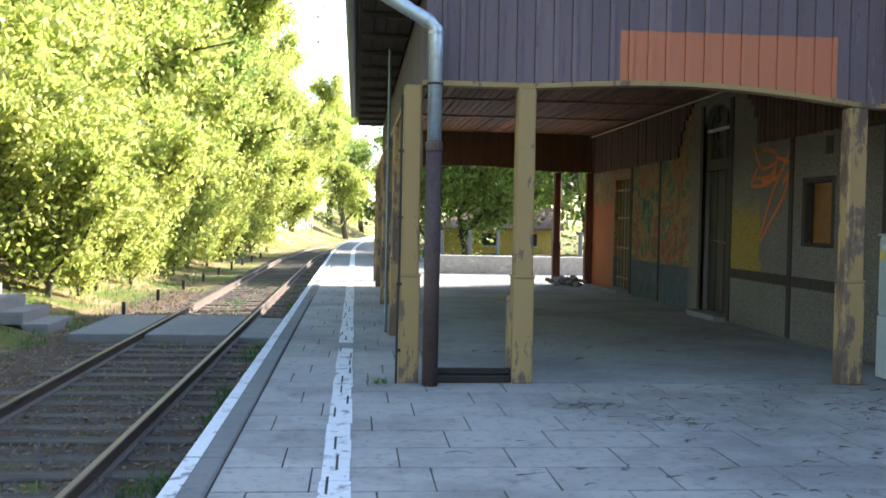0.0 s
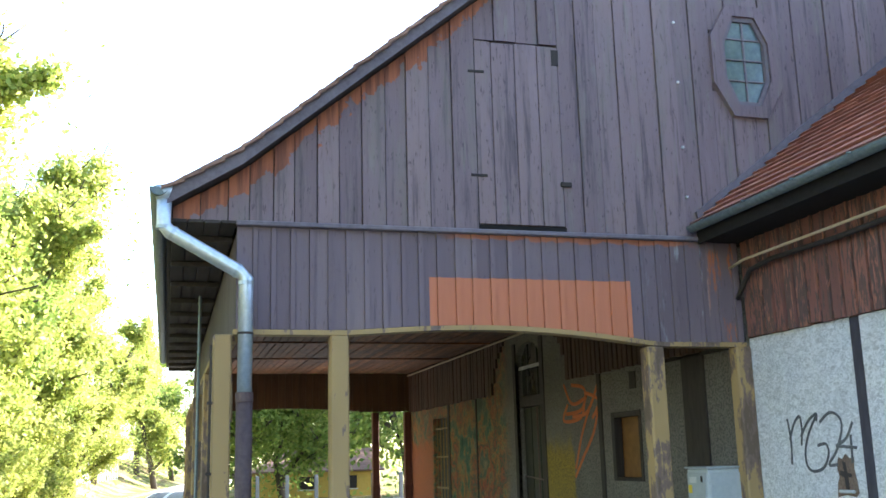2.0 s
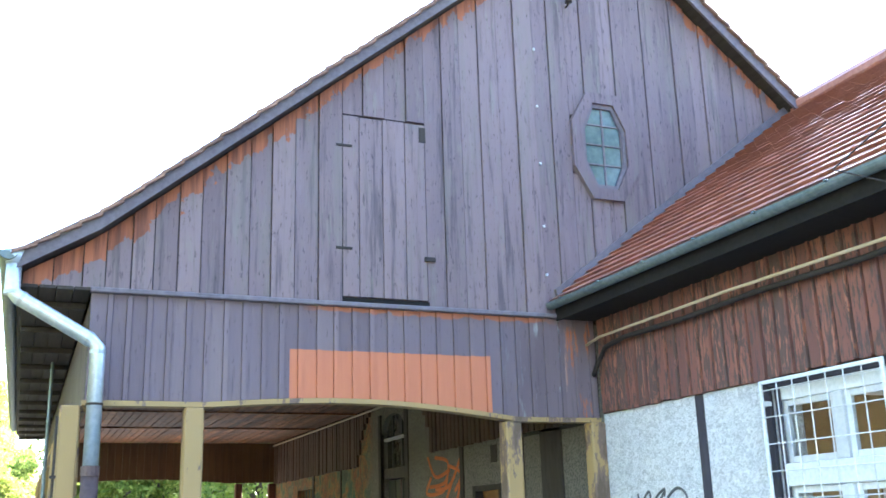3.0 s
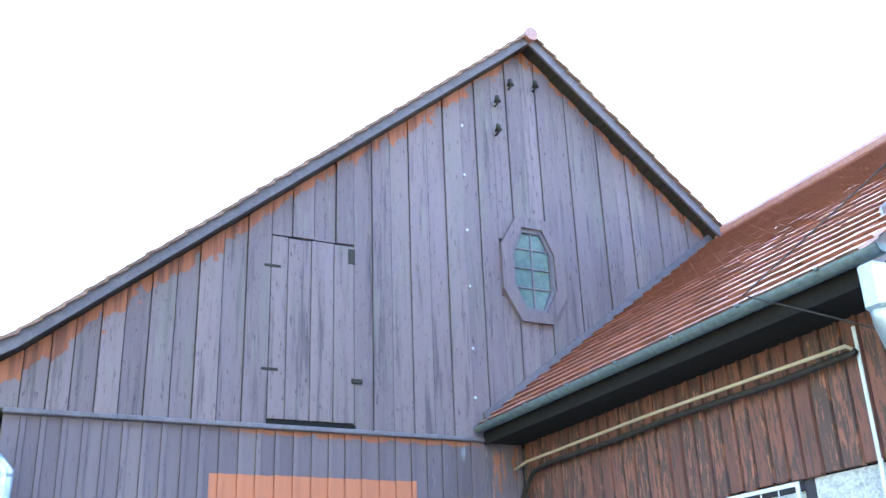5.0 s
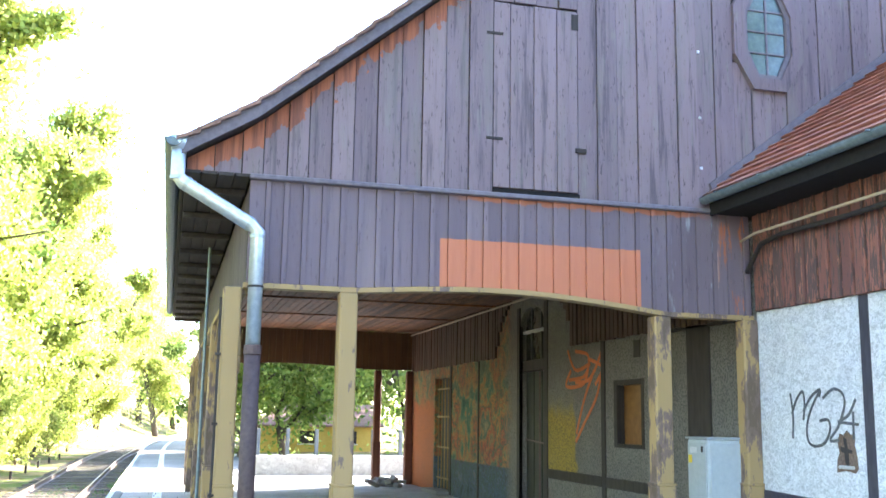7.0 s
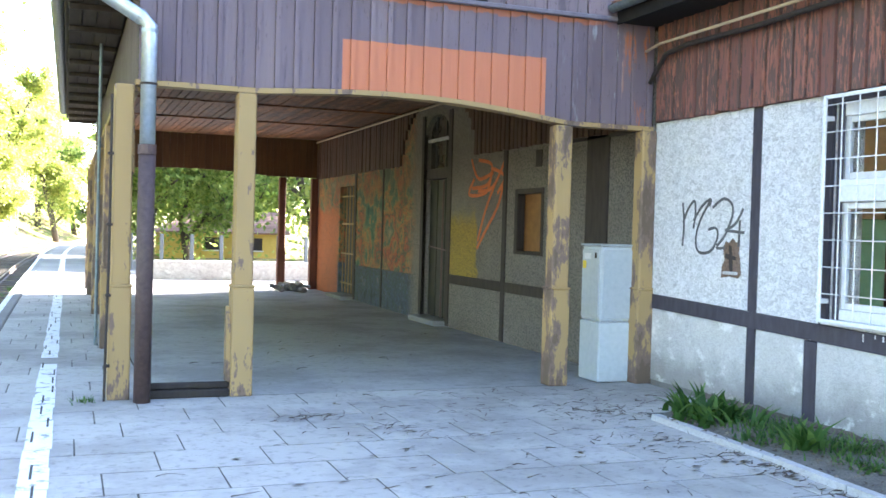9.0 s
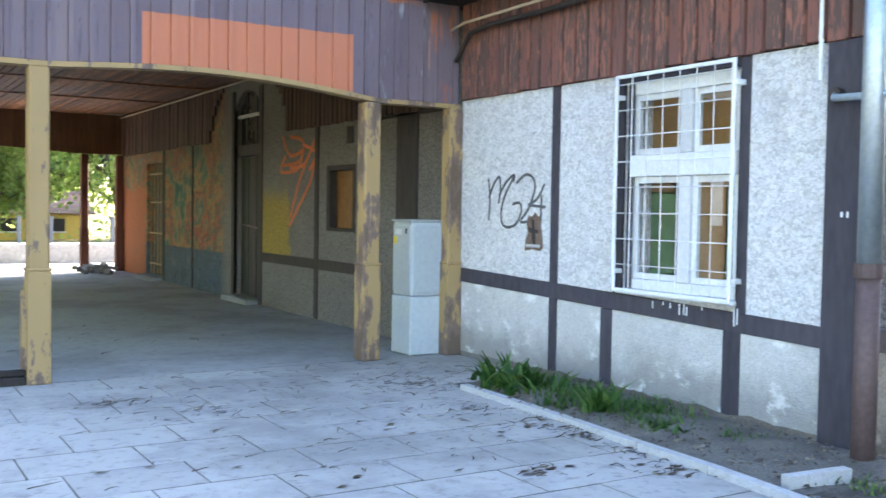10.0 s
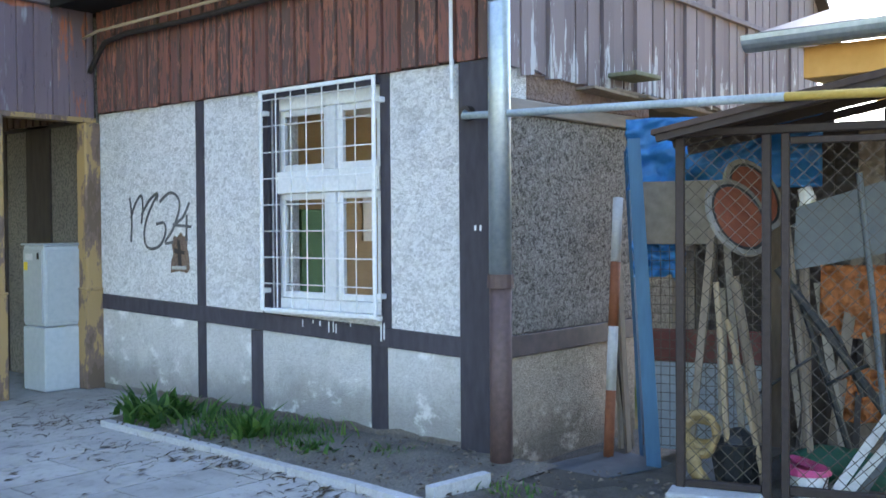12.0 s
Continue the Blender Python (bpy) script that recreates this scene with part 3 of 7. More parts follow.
def arch_z(x):
    """Lower edge of the front band: flat by the posts, bowed over the wide bay."""
    if x < 1.5 or x > 4.6:
        return 2.745 if x < 3 else 2.655
    u = (x - 1.5) / 3.1
    return 2.745 - 0.09 * u + 0.10 * math.sin(math.pi * min(1, u))


gable = thing("gable_wall", "weathered purple-brown boarded gable with peeling orange paint", "gable wall", kind="structure")
core = Shape()
pts = [(-0.05, 3.74), (8.9, 3.74), (8.9, roof_z(8.9) - 0.02), (RIDGE_X, APEX - 0.03), (0.5, roof_z(0.5) - 0.03), (-0.05, roof_z(-0.05) - 0.03)]
core.prism(pts, 1, GY + 0.03, GY + 0.09)
part("sheathing", core, PORCH_TIMBER, gable, "dark gaps behind the boards")
HX0, HX1, HZ0, HZ1 = 2.77, 3.665, 3.745, 5.70      # loft hatch
OX, OZ, OW, OH = 5.86, 5.713, 0.40, 0.641           # eight-sided window


def oct_half(z, w, h):
    """Half width of the tall octagon at height z."""
    d = abs(z - OZ)
    return 0.0 if d >= h else w if d <= h * 0.42 else w * (1 - 0.52 * (d / h - 0.42) / 0.58)


x, proud = -0.10, False
while x < 8.75:
    w = rng.uniform(0.19, 0.245)
    x1 = min(x + w, 8.8)
    for stop in (HX0, HX1):
        if x < stop - 0.01 and x1 > stop - 0.09:
            x1 = stop
            break
    a, b = x + 0.005, x1 - 0.005
    proud = not proud
    yo = GY + rng.uniform(-0.004, 0.003) - (0.016 if proud else 0.0)
    base = 3.735 + rng.uniform(-0.012, 0.006)
    ranges = [(base, None)]
    mid = (a + b) / 2
    if HX0 < mid < HX1:
        ranges = [(HZ1 + 0.012 + (0.03 if mid < HX0 + 0.1 else 0), None)]
    elif abs(mid - OX) < OW * 0.8:
        h = OH * (0.9 if abs(mid - OX) < 0.2 else 0.55)
        ranges = [(base, OZ - h), (OZ + h, None)]
    for z0, z1 in ranges:
        if z1 is None:
            top = [(b, roof_z(b) - 0.01), (a, roof_z(a) - 0.01)]
            if a < RIDGE_X < b:
                top.insert(1, (RIDGE_X, APEX - 0.01))
            if roof_z(a) - z0 < 0.03 or roof_z(b) - z0 < 0.03:
                continue
        else:
            top = [(b, z1), (a, z1)]
        part("board", Shape().prism([(a, z0), (b, z0)] + top, 1, yo, GY + 0.028), GABLE, gable)
    x = x1
part("drip_rail", Shape().cbox(0.46, 5.3, GY - 0.05, GY + 0.03, 3.69, 3.735, 0.008), BARGE, gable, "thin ledge across the gable")
# front band with cover strips
backing = Shape()
for i in range(25):
    xa, xb = 0.47 + 0.2052 * i, 0.47 + 0.2052 * (i + 1)
    z = max(arch_z(xa), arch_z(xb)) + 0.02
    backing.box(xa, xb, GY + 0.045, GY + 0.085, z, 3.69)
part("backing", backing, PORCH_TIMBER, gable)
x = 0.47
while x < 5.55:
    w = rng.uniform(0.165, 0.185)
    x1 = min(x + w, 5.6)
    a, b = x + (0.0255 if x > 0.5 else 0.003), x1 - 0.0255
    z0, z1 = arch_z(a) + 0.005, arch_z(b) + 0.005
    part("band_board", Shape().prism([(a, z0), (b, z1), (b, 3.688), (a, 3.688)], 1, GY + 0.012, GY + 0.044), BAND, gable)
    if x > 0.5:
        part("cover_strip", Shape().prism([(x - 0.022, arch_z(x) + 0.004), (x + 0.022, arch_z(x) + 0.004), (x + 0.022, 3.686), (x - 0.022, 3.686)], 1, GY - 0.010, GY + 0.044), BAND, gable)
    x = x1
strip = Shape()
for i in range(50):
    xa, xb = 0.45 + 0.1025 * i, 0.45 + 0.1025 * (i + 1)
    strip.prism([(xa, arch_z(xa) - 0.045), (xb, arch_z(xb) - 0.045), (xb, arch_z(xb)), (xa, arch_z(xa))], 1, GY - 0.02, GY + 0.14)
part("arched_lintel", strip, OCHRE, gable, "ochre-painted bowed lintel")

# near-black that stands in for shade in gaps and under the wing eaves
SHADE_BLACK = plain("painted_shade_black", (0.008, 0.007, 0.007), (0.016, 0.014, 0.014), 4.0, 0.95)
hatch = thing("loft_hatch", "closed grey-purple plank hatch with iron hinges in the gable", "hatch")
x = HX0
for w in (0.175, 0.25, 0.245, 0.225):
    part("plank", Shape().cbox(x + 0.004, x + w - 0.003, GY - 0.012, GY + 0.022, HZ0 + 0.05, HZ1 - rng.uniform(0, 0.03), 0.004), GABLE, hatch)
    x += w
for z in (5.36, 4.28):
    part("hinge", Shape().cbox(HX0 - 0.07, HX0 + 0.10, GY - 0.022, GY - 0.013, z - 0.014, z + 0.014, 0.003), PORCH_TIMBER, hatch, "dark iron hinge")
part("side_gap", Shape().cbox(HX0 - 0.012, HX0 + 0.003, GY - 0.014, GY + 0.02, HZ0 + 0.03, HZ1, 0.002), SHADE_BLACK, hatch, "near-black strip for the shaded gap beside the planks")
part("latch", Shape().cbox(3.63, 3.75, GY - 0.035, GY - 0.013, 4.20, 4.25, 0.006), PORCH_TIMBER, hatch, "iron latch")
part("gap", Shape().cbox(HX0 - 0.03, HX1 + 0.02, GY - 0.004, GY + 0.02, HZ0 - 0.005, HZ0 + 0.04, 0.002), SHADE_BLACK, hatch, "near-black strip for the shaded slit under the hatch")
part("vent_hole", Shape().cbox(3.60, 3.675, GY - 0.016, GY + 0.0, 5.49, 5.66, 0.002), PORCH_TIMBER, hatch, "dark finger hole")


def octagon(w, h):
    return [(OX + sx * u * w, OZ + sz * v * h) for sx, sz, u, v in ((1, -1, 0.48, 1), (1, -1, 1, 0.42), (1, 1, 1, 0.42), (1, 1, 0.48, 1), (-1, 1, 0.48, 1), (-1, 1, 1, 0.42), (-1, -1, 1, 0.42), (-1, -1, 0.48, 1))]


def ring(outer, inner, y0, y1):
    s = Shape()
    n = len(outer)
    for i in range(n):
        j = (i + 1) % n
        s.prism([outer[i], outer[j], inner[j], inner[i]], 1, y0, y1)
    return s


eye = thing("octagonal_window", "tall eight-sided loft window with blue-grey panes and wooden surround", "window", kind="structure")
part("surround", ring(octagon(OW + 0.02, OH), octagon(OW * 0.70, OH * 0.80), GY - 0.06, GY + 0.03), GABLE, eye, "broad weathered wooden surround")
part("sash", ring(octagon(OW * 0.72, OH * 0.82), octagon(OW * 0.60, OH * 0.72), GY - 0.03, GY + 0.02), BARGE, eye)
part("pane", Shape().prism(octagon(OW * 0.64, OH * 0.75), 1, GY + 0.0, GY + 0.012), BLUE_GLASS, eye, "dusty blue pane")
for z in (OZ - 0.22, OZ + 0.02, OZ + 0.26):
    part("glazing_bar", Shape().cbox(OX - OW * 0.6, OX + OW * 0.6, GY - 0.014, GY - 0.001, z - 0.01, z + 0.01, 0.002), BARGE, eye)
part("glazing_bar", Shape().cbox(OX - 0.012, OX + 0.012, GY - 0.016, GY - 0.0015, OZ - OH * 0.72, OZ + OH * 0.72, 0.002), BARGE, eye)

# ---- main roof ----
roof = thing("main_roof", "steep tiled roof with flared eaves and purple bargeboards", "roof", kind="structure")
VY = GY - 0.22


def slope_pts(off0, off1):
    left = [(-0.15, roof_z(-0.15)), (0.5, roof_z(0.5)), (RIDGE_X, APEX)]
    return [(x, z + off0) for x, z in left], [(x, z + off1) for x, z in left]


lo, hi = slope_pts(0.0, 0.175)
part("bargeboard", Shape().prism(lo + hi[::-1], 1, VY, VY + 0.035), BARGE, roof, "purple-grey bargeboard")
lo = [(RIDGE_X, APEX - 0.02), (12.2, APEX - 0.84 * (12.2 - RIDGE_X) - 0.02)]
part("bargeboard", Shape().prism(lo + [(x, z + 0.195) for x, z in lo][::-1], 1, VY, VY + 0.035), BARGE, roof)
lo, hi = slope_pts(0.01, 0.06)
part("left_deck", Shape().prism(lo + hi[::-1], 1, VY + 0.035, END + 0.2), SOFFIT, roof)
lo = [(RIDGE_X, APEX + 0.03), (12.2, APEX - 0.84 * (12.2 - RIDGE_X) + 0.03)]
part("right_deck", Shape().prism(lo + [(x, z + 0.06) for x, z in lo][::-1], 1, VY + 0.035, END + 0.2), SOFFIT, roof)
# stepped tile courses, each a tilted row that laps over the one below
for side in (-1, 1):
    x = -0.20 if side < 0 else 12.25
    while (x < RIDGE_X - 0.1) if side < 0 else (x > RIDGE_X + 0.1):
        xa, xb = x, x - side * 0.20
        z = lambda q: (roof_z(q) if side < 0 else APEX - 0.84 * (q - RIDGE_X)) + 0.12
        s = Shape()
        y = VY - 0.05
        while y < (END + 0.2):
            wy = 0.18 if y < 10.2 else 2.0
            d = rng.uniform(-0.008, 0.008)
            s.prism([(xa, z(xa) + 0.055 + d), (xb, z(xb) + 0.02), (xb, z(xb) - 0.01), (xa, z(xa) + 0.022 + d)], 1, y + 0.003, min(y + wy, END + 0.25) - 0.003)
            y += wy
        tagged(part("tile_course", s, TILE_OLD, roof), kind="stuff")
        x -= side * 0.17
ridge = Shape()
y = VY - 0.08
while y < END + 0.2:
    ridge.tube([(RIDGE_X, y, APEX + 0.09), (RIDGE_X, y + 0.4, APEX + 0.10)], 0.095, 10, 0.085)
    y += 0.38
part("ridge_tiles", ridge, TILE, roof)
# boxed eaves on the track side
for k in range(4):
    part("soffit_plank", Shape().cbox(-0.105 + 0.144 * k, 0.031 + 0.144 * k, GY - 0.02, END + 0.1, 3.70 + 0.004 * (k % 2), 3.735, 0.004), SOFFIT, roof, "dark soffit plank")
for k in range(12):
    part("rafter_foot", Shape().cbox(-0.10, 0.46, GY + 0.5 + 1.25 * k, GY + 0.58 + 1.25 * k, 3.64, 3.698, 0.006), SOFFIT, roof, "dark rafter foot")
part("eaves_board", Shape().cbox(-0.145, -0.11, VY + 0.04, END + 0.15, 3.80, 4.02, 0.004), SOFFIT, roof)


def half_pipe(x, z, r, y0, y1, wall=0.006, n=10):
    s = Shape()
    pts = [(x + r * math.cos(a), z + r * math.sin(a)) for a in [math.pi + math.pi * i / n for i in range(n + 1)]]
    inn = [(x + (r - wall) * math.cos(a), z + (r - wall) * math.sin(a)) for a in [math.pi + math.pi * i / n for i in range(n + 1)]]
    s.prism(pts + inn[::-1], 1, y0, y1)
    s.prism(pts, 1, y0, y0 + 0.006).prism(pts, 1, y1 - 0.006, y1)
    return s


gut = thing("eaves_gutter", "long half-round zinc gutter along the platform eaves", "gutter")
part("trough", half_pipe(-0.22, 3.96, 0.08, VY - 0.02, END + 0.2), GUTTER, gut)
pipe = thing("downpipe", "zinc downpipe with brown cast-iron foot in front of the porch post", "downpipe")
part("upper_pipe", Shape().tube([(-0.17, GY - 0.16, 3.93), (-0.17, GY - 0.16, 3.64), (-0.12, GY - 0.16, 3.58), (0.48, GY - 0.16, 3.24), (0.545, GY - 0.16, 3.18), (0.545, GY - 0.16, 2.14)], 0.065, 14), ZINC, pipe, "bright zinc pipe", True)
part("hopper", Shape().tube([(-0.17, GY - 0.16, 3.86), (-0.17, GY - 0.16, 3.98)], 0.07, 14, 0.095), ZINC, pipe, smooth=True)
part("collar", Shape().tube([(0.545, GY - 0.16, 2.10), (0.545, GY - 0.16, 2.18)], 0.078, 14), BROWN_PIPE, pipe)
for a, b in (((-0.17, 3.60), (-0.17, 3.63)), ((-0.10, 3.571), (-0.075, 3.557)), ((0.455, 3.254), (0.48, 3.24)), ((0.545, 3.12), (0.545, 3.15))):
    part("joint_ring", Shape().tube([(a[0], GY - 0.16, a[1]), (b[0], GY - 0.16, b[1])], 0.0695, 14), ZINC, pipe)
part("collar", Shape().tube([(0.545, GY - 0.16, 2.68), (0.545, GY - 0.16, 2.70)], 0.072, 14), PORCH_TIMBER, pipe)
part("lower_pipe", Shape().tube([(0.545, GY - 0.16, 2.12), (0.545, GY - 0.16, 0.0)], 0.072, 14), BROWN_PIPE, pipe, "brown iron pipe", True)

# ---- porch ----
def post(x, y, w, name="porch_post", mat=None, h=2.68, label="ochre-painted timber post with flaking paint"):
    p = thing(name, label, "post", "porch posts", at=pose(x, y, 0))
    m = mat or OCHRE
    part("shaft", Shape().cbox(-w / 2, w / 2, -w / 2, w / 2, 0.98, h, 0.014), m, p)
    part("foot", Shape().cbox(-w / 2 - 0.012, w / 2 + 0.012, -w / 2 - 0.012, w / 2 + 0.012, 0.0, 0.97, 0.01), m, p)
    part("moulding", Shape().cbox(-w / 2 - 0.018, w / 2 + 0.018, -w / 2 - 0.018, w / 2 + 0.018, 0.968, 0.992, 0.006), m, p)
    return p


for x, w, h in ((0.36, 0.16, 2.70), (1.40, 0.17, 2.70), (4.55, 0.18, 2.61)):
    post(x, GY + 0.06, w, h=h)
post(5.52, GY + 0.03, 0.17, h=2.61)
for y in (12.6, 17.2, 21.6, END - 0.15):
    post(0.42, y, 0.20, mat=OCHRE_WORN, label="dark weathered timber post with traces of ochre paint")
post(4.72, END - 0.15, 0.16, mat=HEADER, label="red-brown timber post at the far end of the porch")
post(5.50, END - 0.15, 0.16, mat=HEADER, label="red-brown timber post at the far end of the porch")
rot = thing("rotten_board", "splintered ochre board nailed beside the porch post", "board")
part("board", Shape().prism([(GY - 0.01, 0.14), (GY + 0.11, 0.135), (GY + 0.11, 0.66), (GY + 0.07, 0.80), (GY + 0.03, 0.70), (GY - 0.01, 0.74)], 0, 1.262, 1.30), OCHRE_WORN, rot)
sill = thing("post_sill", "rotten dark timber sill between the porch posts", "sill beam")
part("beam", Shape().cbox(0.62, 1.30, GY - 0.02, GY + 0.13, 0.0, 0.07, 0.01), PORCH_TIMBER, sill)
part("plank", Shape().cbox(0.62, 1.30, GY + 0.02, GY + 0.07, 0.071, 0.13, 0.01), PORCH_TIMBER, sill)
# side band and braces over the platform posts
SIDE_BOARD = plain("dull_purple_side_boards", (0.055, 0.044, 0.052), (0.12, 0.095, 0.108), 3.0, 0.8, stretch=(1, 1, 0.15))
side = thing("side_band", "boarded band above the platform posts with curved braces", "boarded band", kind="structure")
y = GY + 0.10
while y < END:
    y1 = min(y + 0.18, END)
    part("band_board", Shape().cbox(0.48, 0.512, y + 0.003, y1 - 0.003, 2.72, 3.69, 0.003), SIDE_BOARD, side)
    y = y1
part("plate", Shape().cbox(0.34, 0.50, GY + 0.16, END, 2.66, 2.72, 0.006), OCHRE, side)
for y in (8.98, 12.6, 17.2, 21.6):
    for s in (-1, 1):
        if (y < 9.5 and s < 0):
            continue
        arc = [(0.42, y + s * (0.1 + 0.75 * (1 - math.cos(a))), 1.95 + 0.72 * math.sin(a)) for a in [i * math.pi / 2 / 8 for i in range(9)]]
        b = Shape()
        for p, q in zip(arc, arc[1:]):
            b.beam(p, q, 0.09, 0.09, (1, 0, 0))
        part("brace", b, OCHRE, side)
ceil = Shape()
x = 0.50
while x < 5.58:
    ceil.box(x + 0.008, min(x + 0.135, 5.6) - 0.008, GY + 0.10, END, 3.62 + rng.uniform(-0.006, 0.006), 3.66)
    x += 0.135
ceil.box(0.49, 5.6, GY + 0.10, END, 3.672, 3.70)
for y in (11.6, 14.4, 17.2, 20.0):
    ceil.box(0.52, 5.55, y, y + 0.07, 3.585, 3.61)
solid("porch_ceiling", ceil, CEIL, "red-brown boarded porch ceiling with flaking paint", "ceiling", "structure", fix=False)
HEADER_PAINT = plain("ochre_brown_header_planks", (0.07, 0.034, 0.015), (0.125, 0.062, 0.028), 3.0, 0.7, stretch=(1, 1, 0.1))
header = thing("far_header", "ochre-brown boarded header at the far end of the porch", "boarded band", kind="structure")
x = 0.50
while x < 5.55:
    x1 = min(x + 0.16, 5.58)
    bow = 2.70 + (0.10 * math.sin(math.pi * (x - 0.5) / 3.9) if x < 4.4 else 0.0)
    part("band_board", Shape().cbox(x + 0.002, x1 - 0.002, END - 0.10, END - 0.06 + 0.008 * (int(x * 10) % 2), bow, 3.615, 0.003), HEADER_PAINT, header)
    x = x1

# ---- long wall under the porch ----
pw = thing("porch_wall", "sprayed roughcast wall with dark timbers under the canopy", "wall", kind="structure")


def wall_x(shape, holes, y0, y1, z0, z1, x0, x1):
    """A wall across x, from y0 to y1, with holes (ya, yb, za, zb)."""
    cuts = sorted({y0, y1, *[h[0] for h in holes], *[h[1] for h in holes]})
    for a, b in zip(cuts, cuts[1:]):
        z = z0
        for h in sorted((h for h in holes if h[0] <= a and h[1] >= b), key=lambda h: h[2]):
            if h[2] > z:
                shape.box(x0, x1, a, b, z, h[2])
            z = max(z, h[3])
        if z < z1:
            shape.box(x0, x1, a, b, z, z1)
    return shape


D1, D2, W2 = (14.85, 16.0, 0.06, 3.45), (20.35, 21.6, 0.05, 2.42), (11.42, 12.29, 1.23, 2.11)
part("render_coat", wall_x(Shape(), [D1, D2, W2], 8.93, END, -0.05, 3.66, WX, WX + 0.30), MURAL, pw)
for y0, y1 in ((12.56, 12.68), (14.70, 14.85), (16.0, 16.12), (10.75, 11.1), (9.80, 10.30), (20.22, 20.35), (18.3, 18.36)):
    part("timber_post", Shape().cbox(WX - 0.02, WX + 0.05, y0, y1, 0.0, 3.45 if y0 > 14.5 and y0 < 17 else 2.7, 0.006), PORCH_TIMBER, pw)
for y0, y1 in ((11.1, 12.56), (12.68, 14.70)):
    part("timber_rail", Shape().cbox(WX - 0.02, WX + 0.05, y0, y1, 0.69, 0.83, 0.006), PORCH_TIMBER, pw)
part("timber_rail", Shape().cbox(WX - 0.012, WX + 0.05, 16.13, 20.21, 0.70, 0.74, 0.006), MURAL, pw)
part("timber_rail", Shape().cbox(WX - 0.02, WX + 0.05, 9.0, 10.75, 2.62, 2.72, 0.006), PORCH_TIMBER, pw)
# upright boards above the render, cut back in an arc round the arched door
y = 8.96
while y < END - 0.1:
    y1 = y + 0.14
    mid, z0 = y + 0.07, 2.66
    d = abs(mid - 15.43)
    if d < 1.75:
        z0 = 2.66 + math.sqrt(max(0.0, 1.75 ** 2 - d * d)) * 0.62 if d > 0.0 else 3.6
    if z0 < 3.56:
        part("upper_board", Shape().cbox(WX - 0.045 + rng.uniform(-0.008, 0.008), WX - 0.004, y + 0.016, y1 - 0.016, z0 + rng.uniform(-0.01, 0.01), 3.615, 0.003), UPPER, pw)
    y = y1

# ---- wing: walls ----
WY0, SX1 = 3.95, 7.42       # near end of the wing, end of its rendered side
wing = thing("wing_wall", "half-timbered wing wall with white roughcast panels", "wall", kind="structure")
WIN = (5.07, 6.33, 0.90, 2.62)
part("core", wall_x(Shape(), [WIN], WY0 + 0.02, 8.92, -0.1, 3.8, WX + 0.045, WX + 0.32), PLASTER, wing)


def beam_z(y):
    """Middle of the sagging rail along the wing."""
    return 0.81 + 0.03 * (y - 7.25)


for y0, y1, z0, z1, out in ((7.19, 7.315, -0.05, 2.69, 0.0), (6.425, 6.575, -0.05, 0.71, 0.0), (5.005, 5.175, -0.05, 0.68, 0.0), (4.965, 5.066, 0.815, 2.69, 0.0), (6.334, 6.425, 0.86, 2.69, 0.0), (WY0, 4.30, -0.20, 2.69, 0.02)):
    part("timber_post", Shape().cbox(WX - 0.004 - out, WX + 0.04, y0, y1, z0, z1, 0.006), TIMBER, wing)
part("timber_rail", Shape().prism([(4.303, beam_z(4.303) - 0.07), (8.88, beam_z(8.88) - 0.07), (8.88, beam_z(8.88) + 0.07), (4.303, beam_z(4.303) + 0.07)], 0, WX - 0.010, WX + 0.04), TIMBER, wing)
part("timber_rail", Shape().cbox(WX - 0.006, WX + 0.04, 5.068, 6.332, 2.625, 2.70, 0.006), TIMBER, wing)
for y0, y1 in ((7.319, 8.876), (6.429, 7.186), (4.304, 4.961)):
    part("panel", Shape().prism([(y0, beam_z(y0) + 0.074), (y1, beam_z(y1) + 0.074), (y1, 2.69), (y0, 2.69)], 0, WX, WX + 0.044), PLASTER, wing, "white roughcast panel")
for y0, y1 in ((7.319, 8.876), (6.579, 7.186), (5.179, 6.421), (4.304, 5.001)):
    part("low_panel", Shape().prism([(y0, 0.05), (y1, 0.05), (y1, beam_z(y1) - 0.074), (y0, beam_z(y0) - 0.074)], 0, WX, WX + 0.044), PLASTER_LOW, wing, "grey damp-stained panel")
part("plinth", Shape().cbox(WX + 0.012, WX + 0.05, 4.2, 8.88, -0.10, 0.055, 0.006), CONCRETE, wing, "crumbling plinth")
y = WY0 + 0.02
while y < 8.84:
    y1 = min(y + rng.uniform(0.15, 0.19), 8.90)
    part("upper_board", Shape().cbox(WX - 0.035 + rng.uniform(-0.006, 0.004), WX + 0.02, y + 0.019, y1 - 0.019, 2.695 + rng.uniform(-0.012, 0.01), 3.76, 0.004), WING, wing)
    part("cover_strip", Shape().cbox(WX - 0.06, WX - 0.010, y - 0.013, y + 0.013, 2.70 + rng.uniform(-0.01, 0.012), 3.755, 0.004), WING, wing)
    y = y1
# backing coloured near-black, so the gaps read as shaded
part("sheathing", Shape().box(WX + 0.021, WX + 0.044, WY0 + 0.03, 8.9, 2.70, 3.755), SHADE_BLACK, wing, "near-black backing painted as shade in the board gaps")
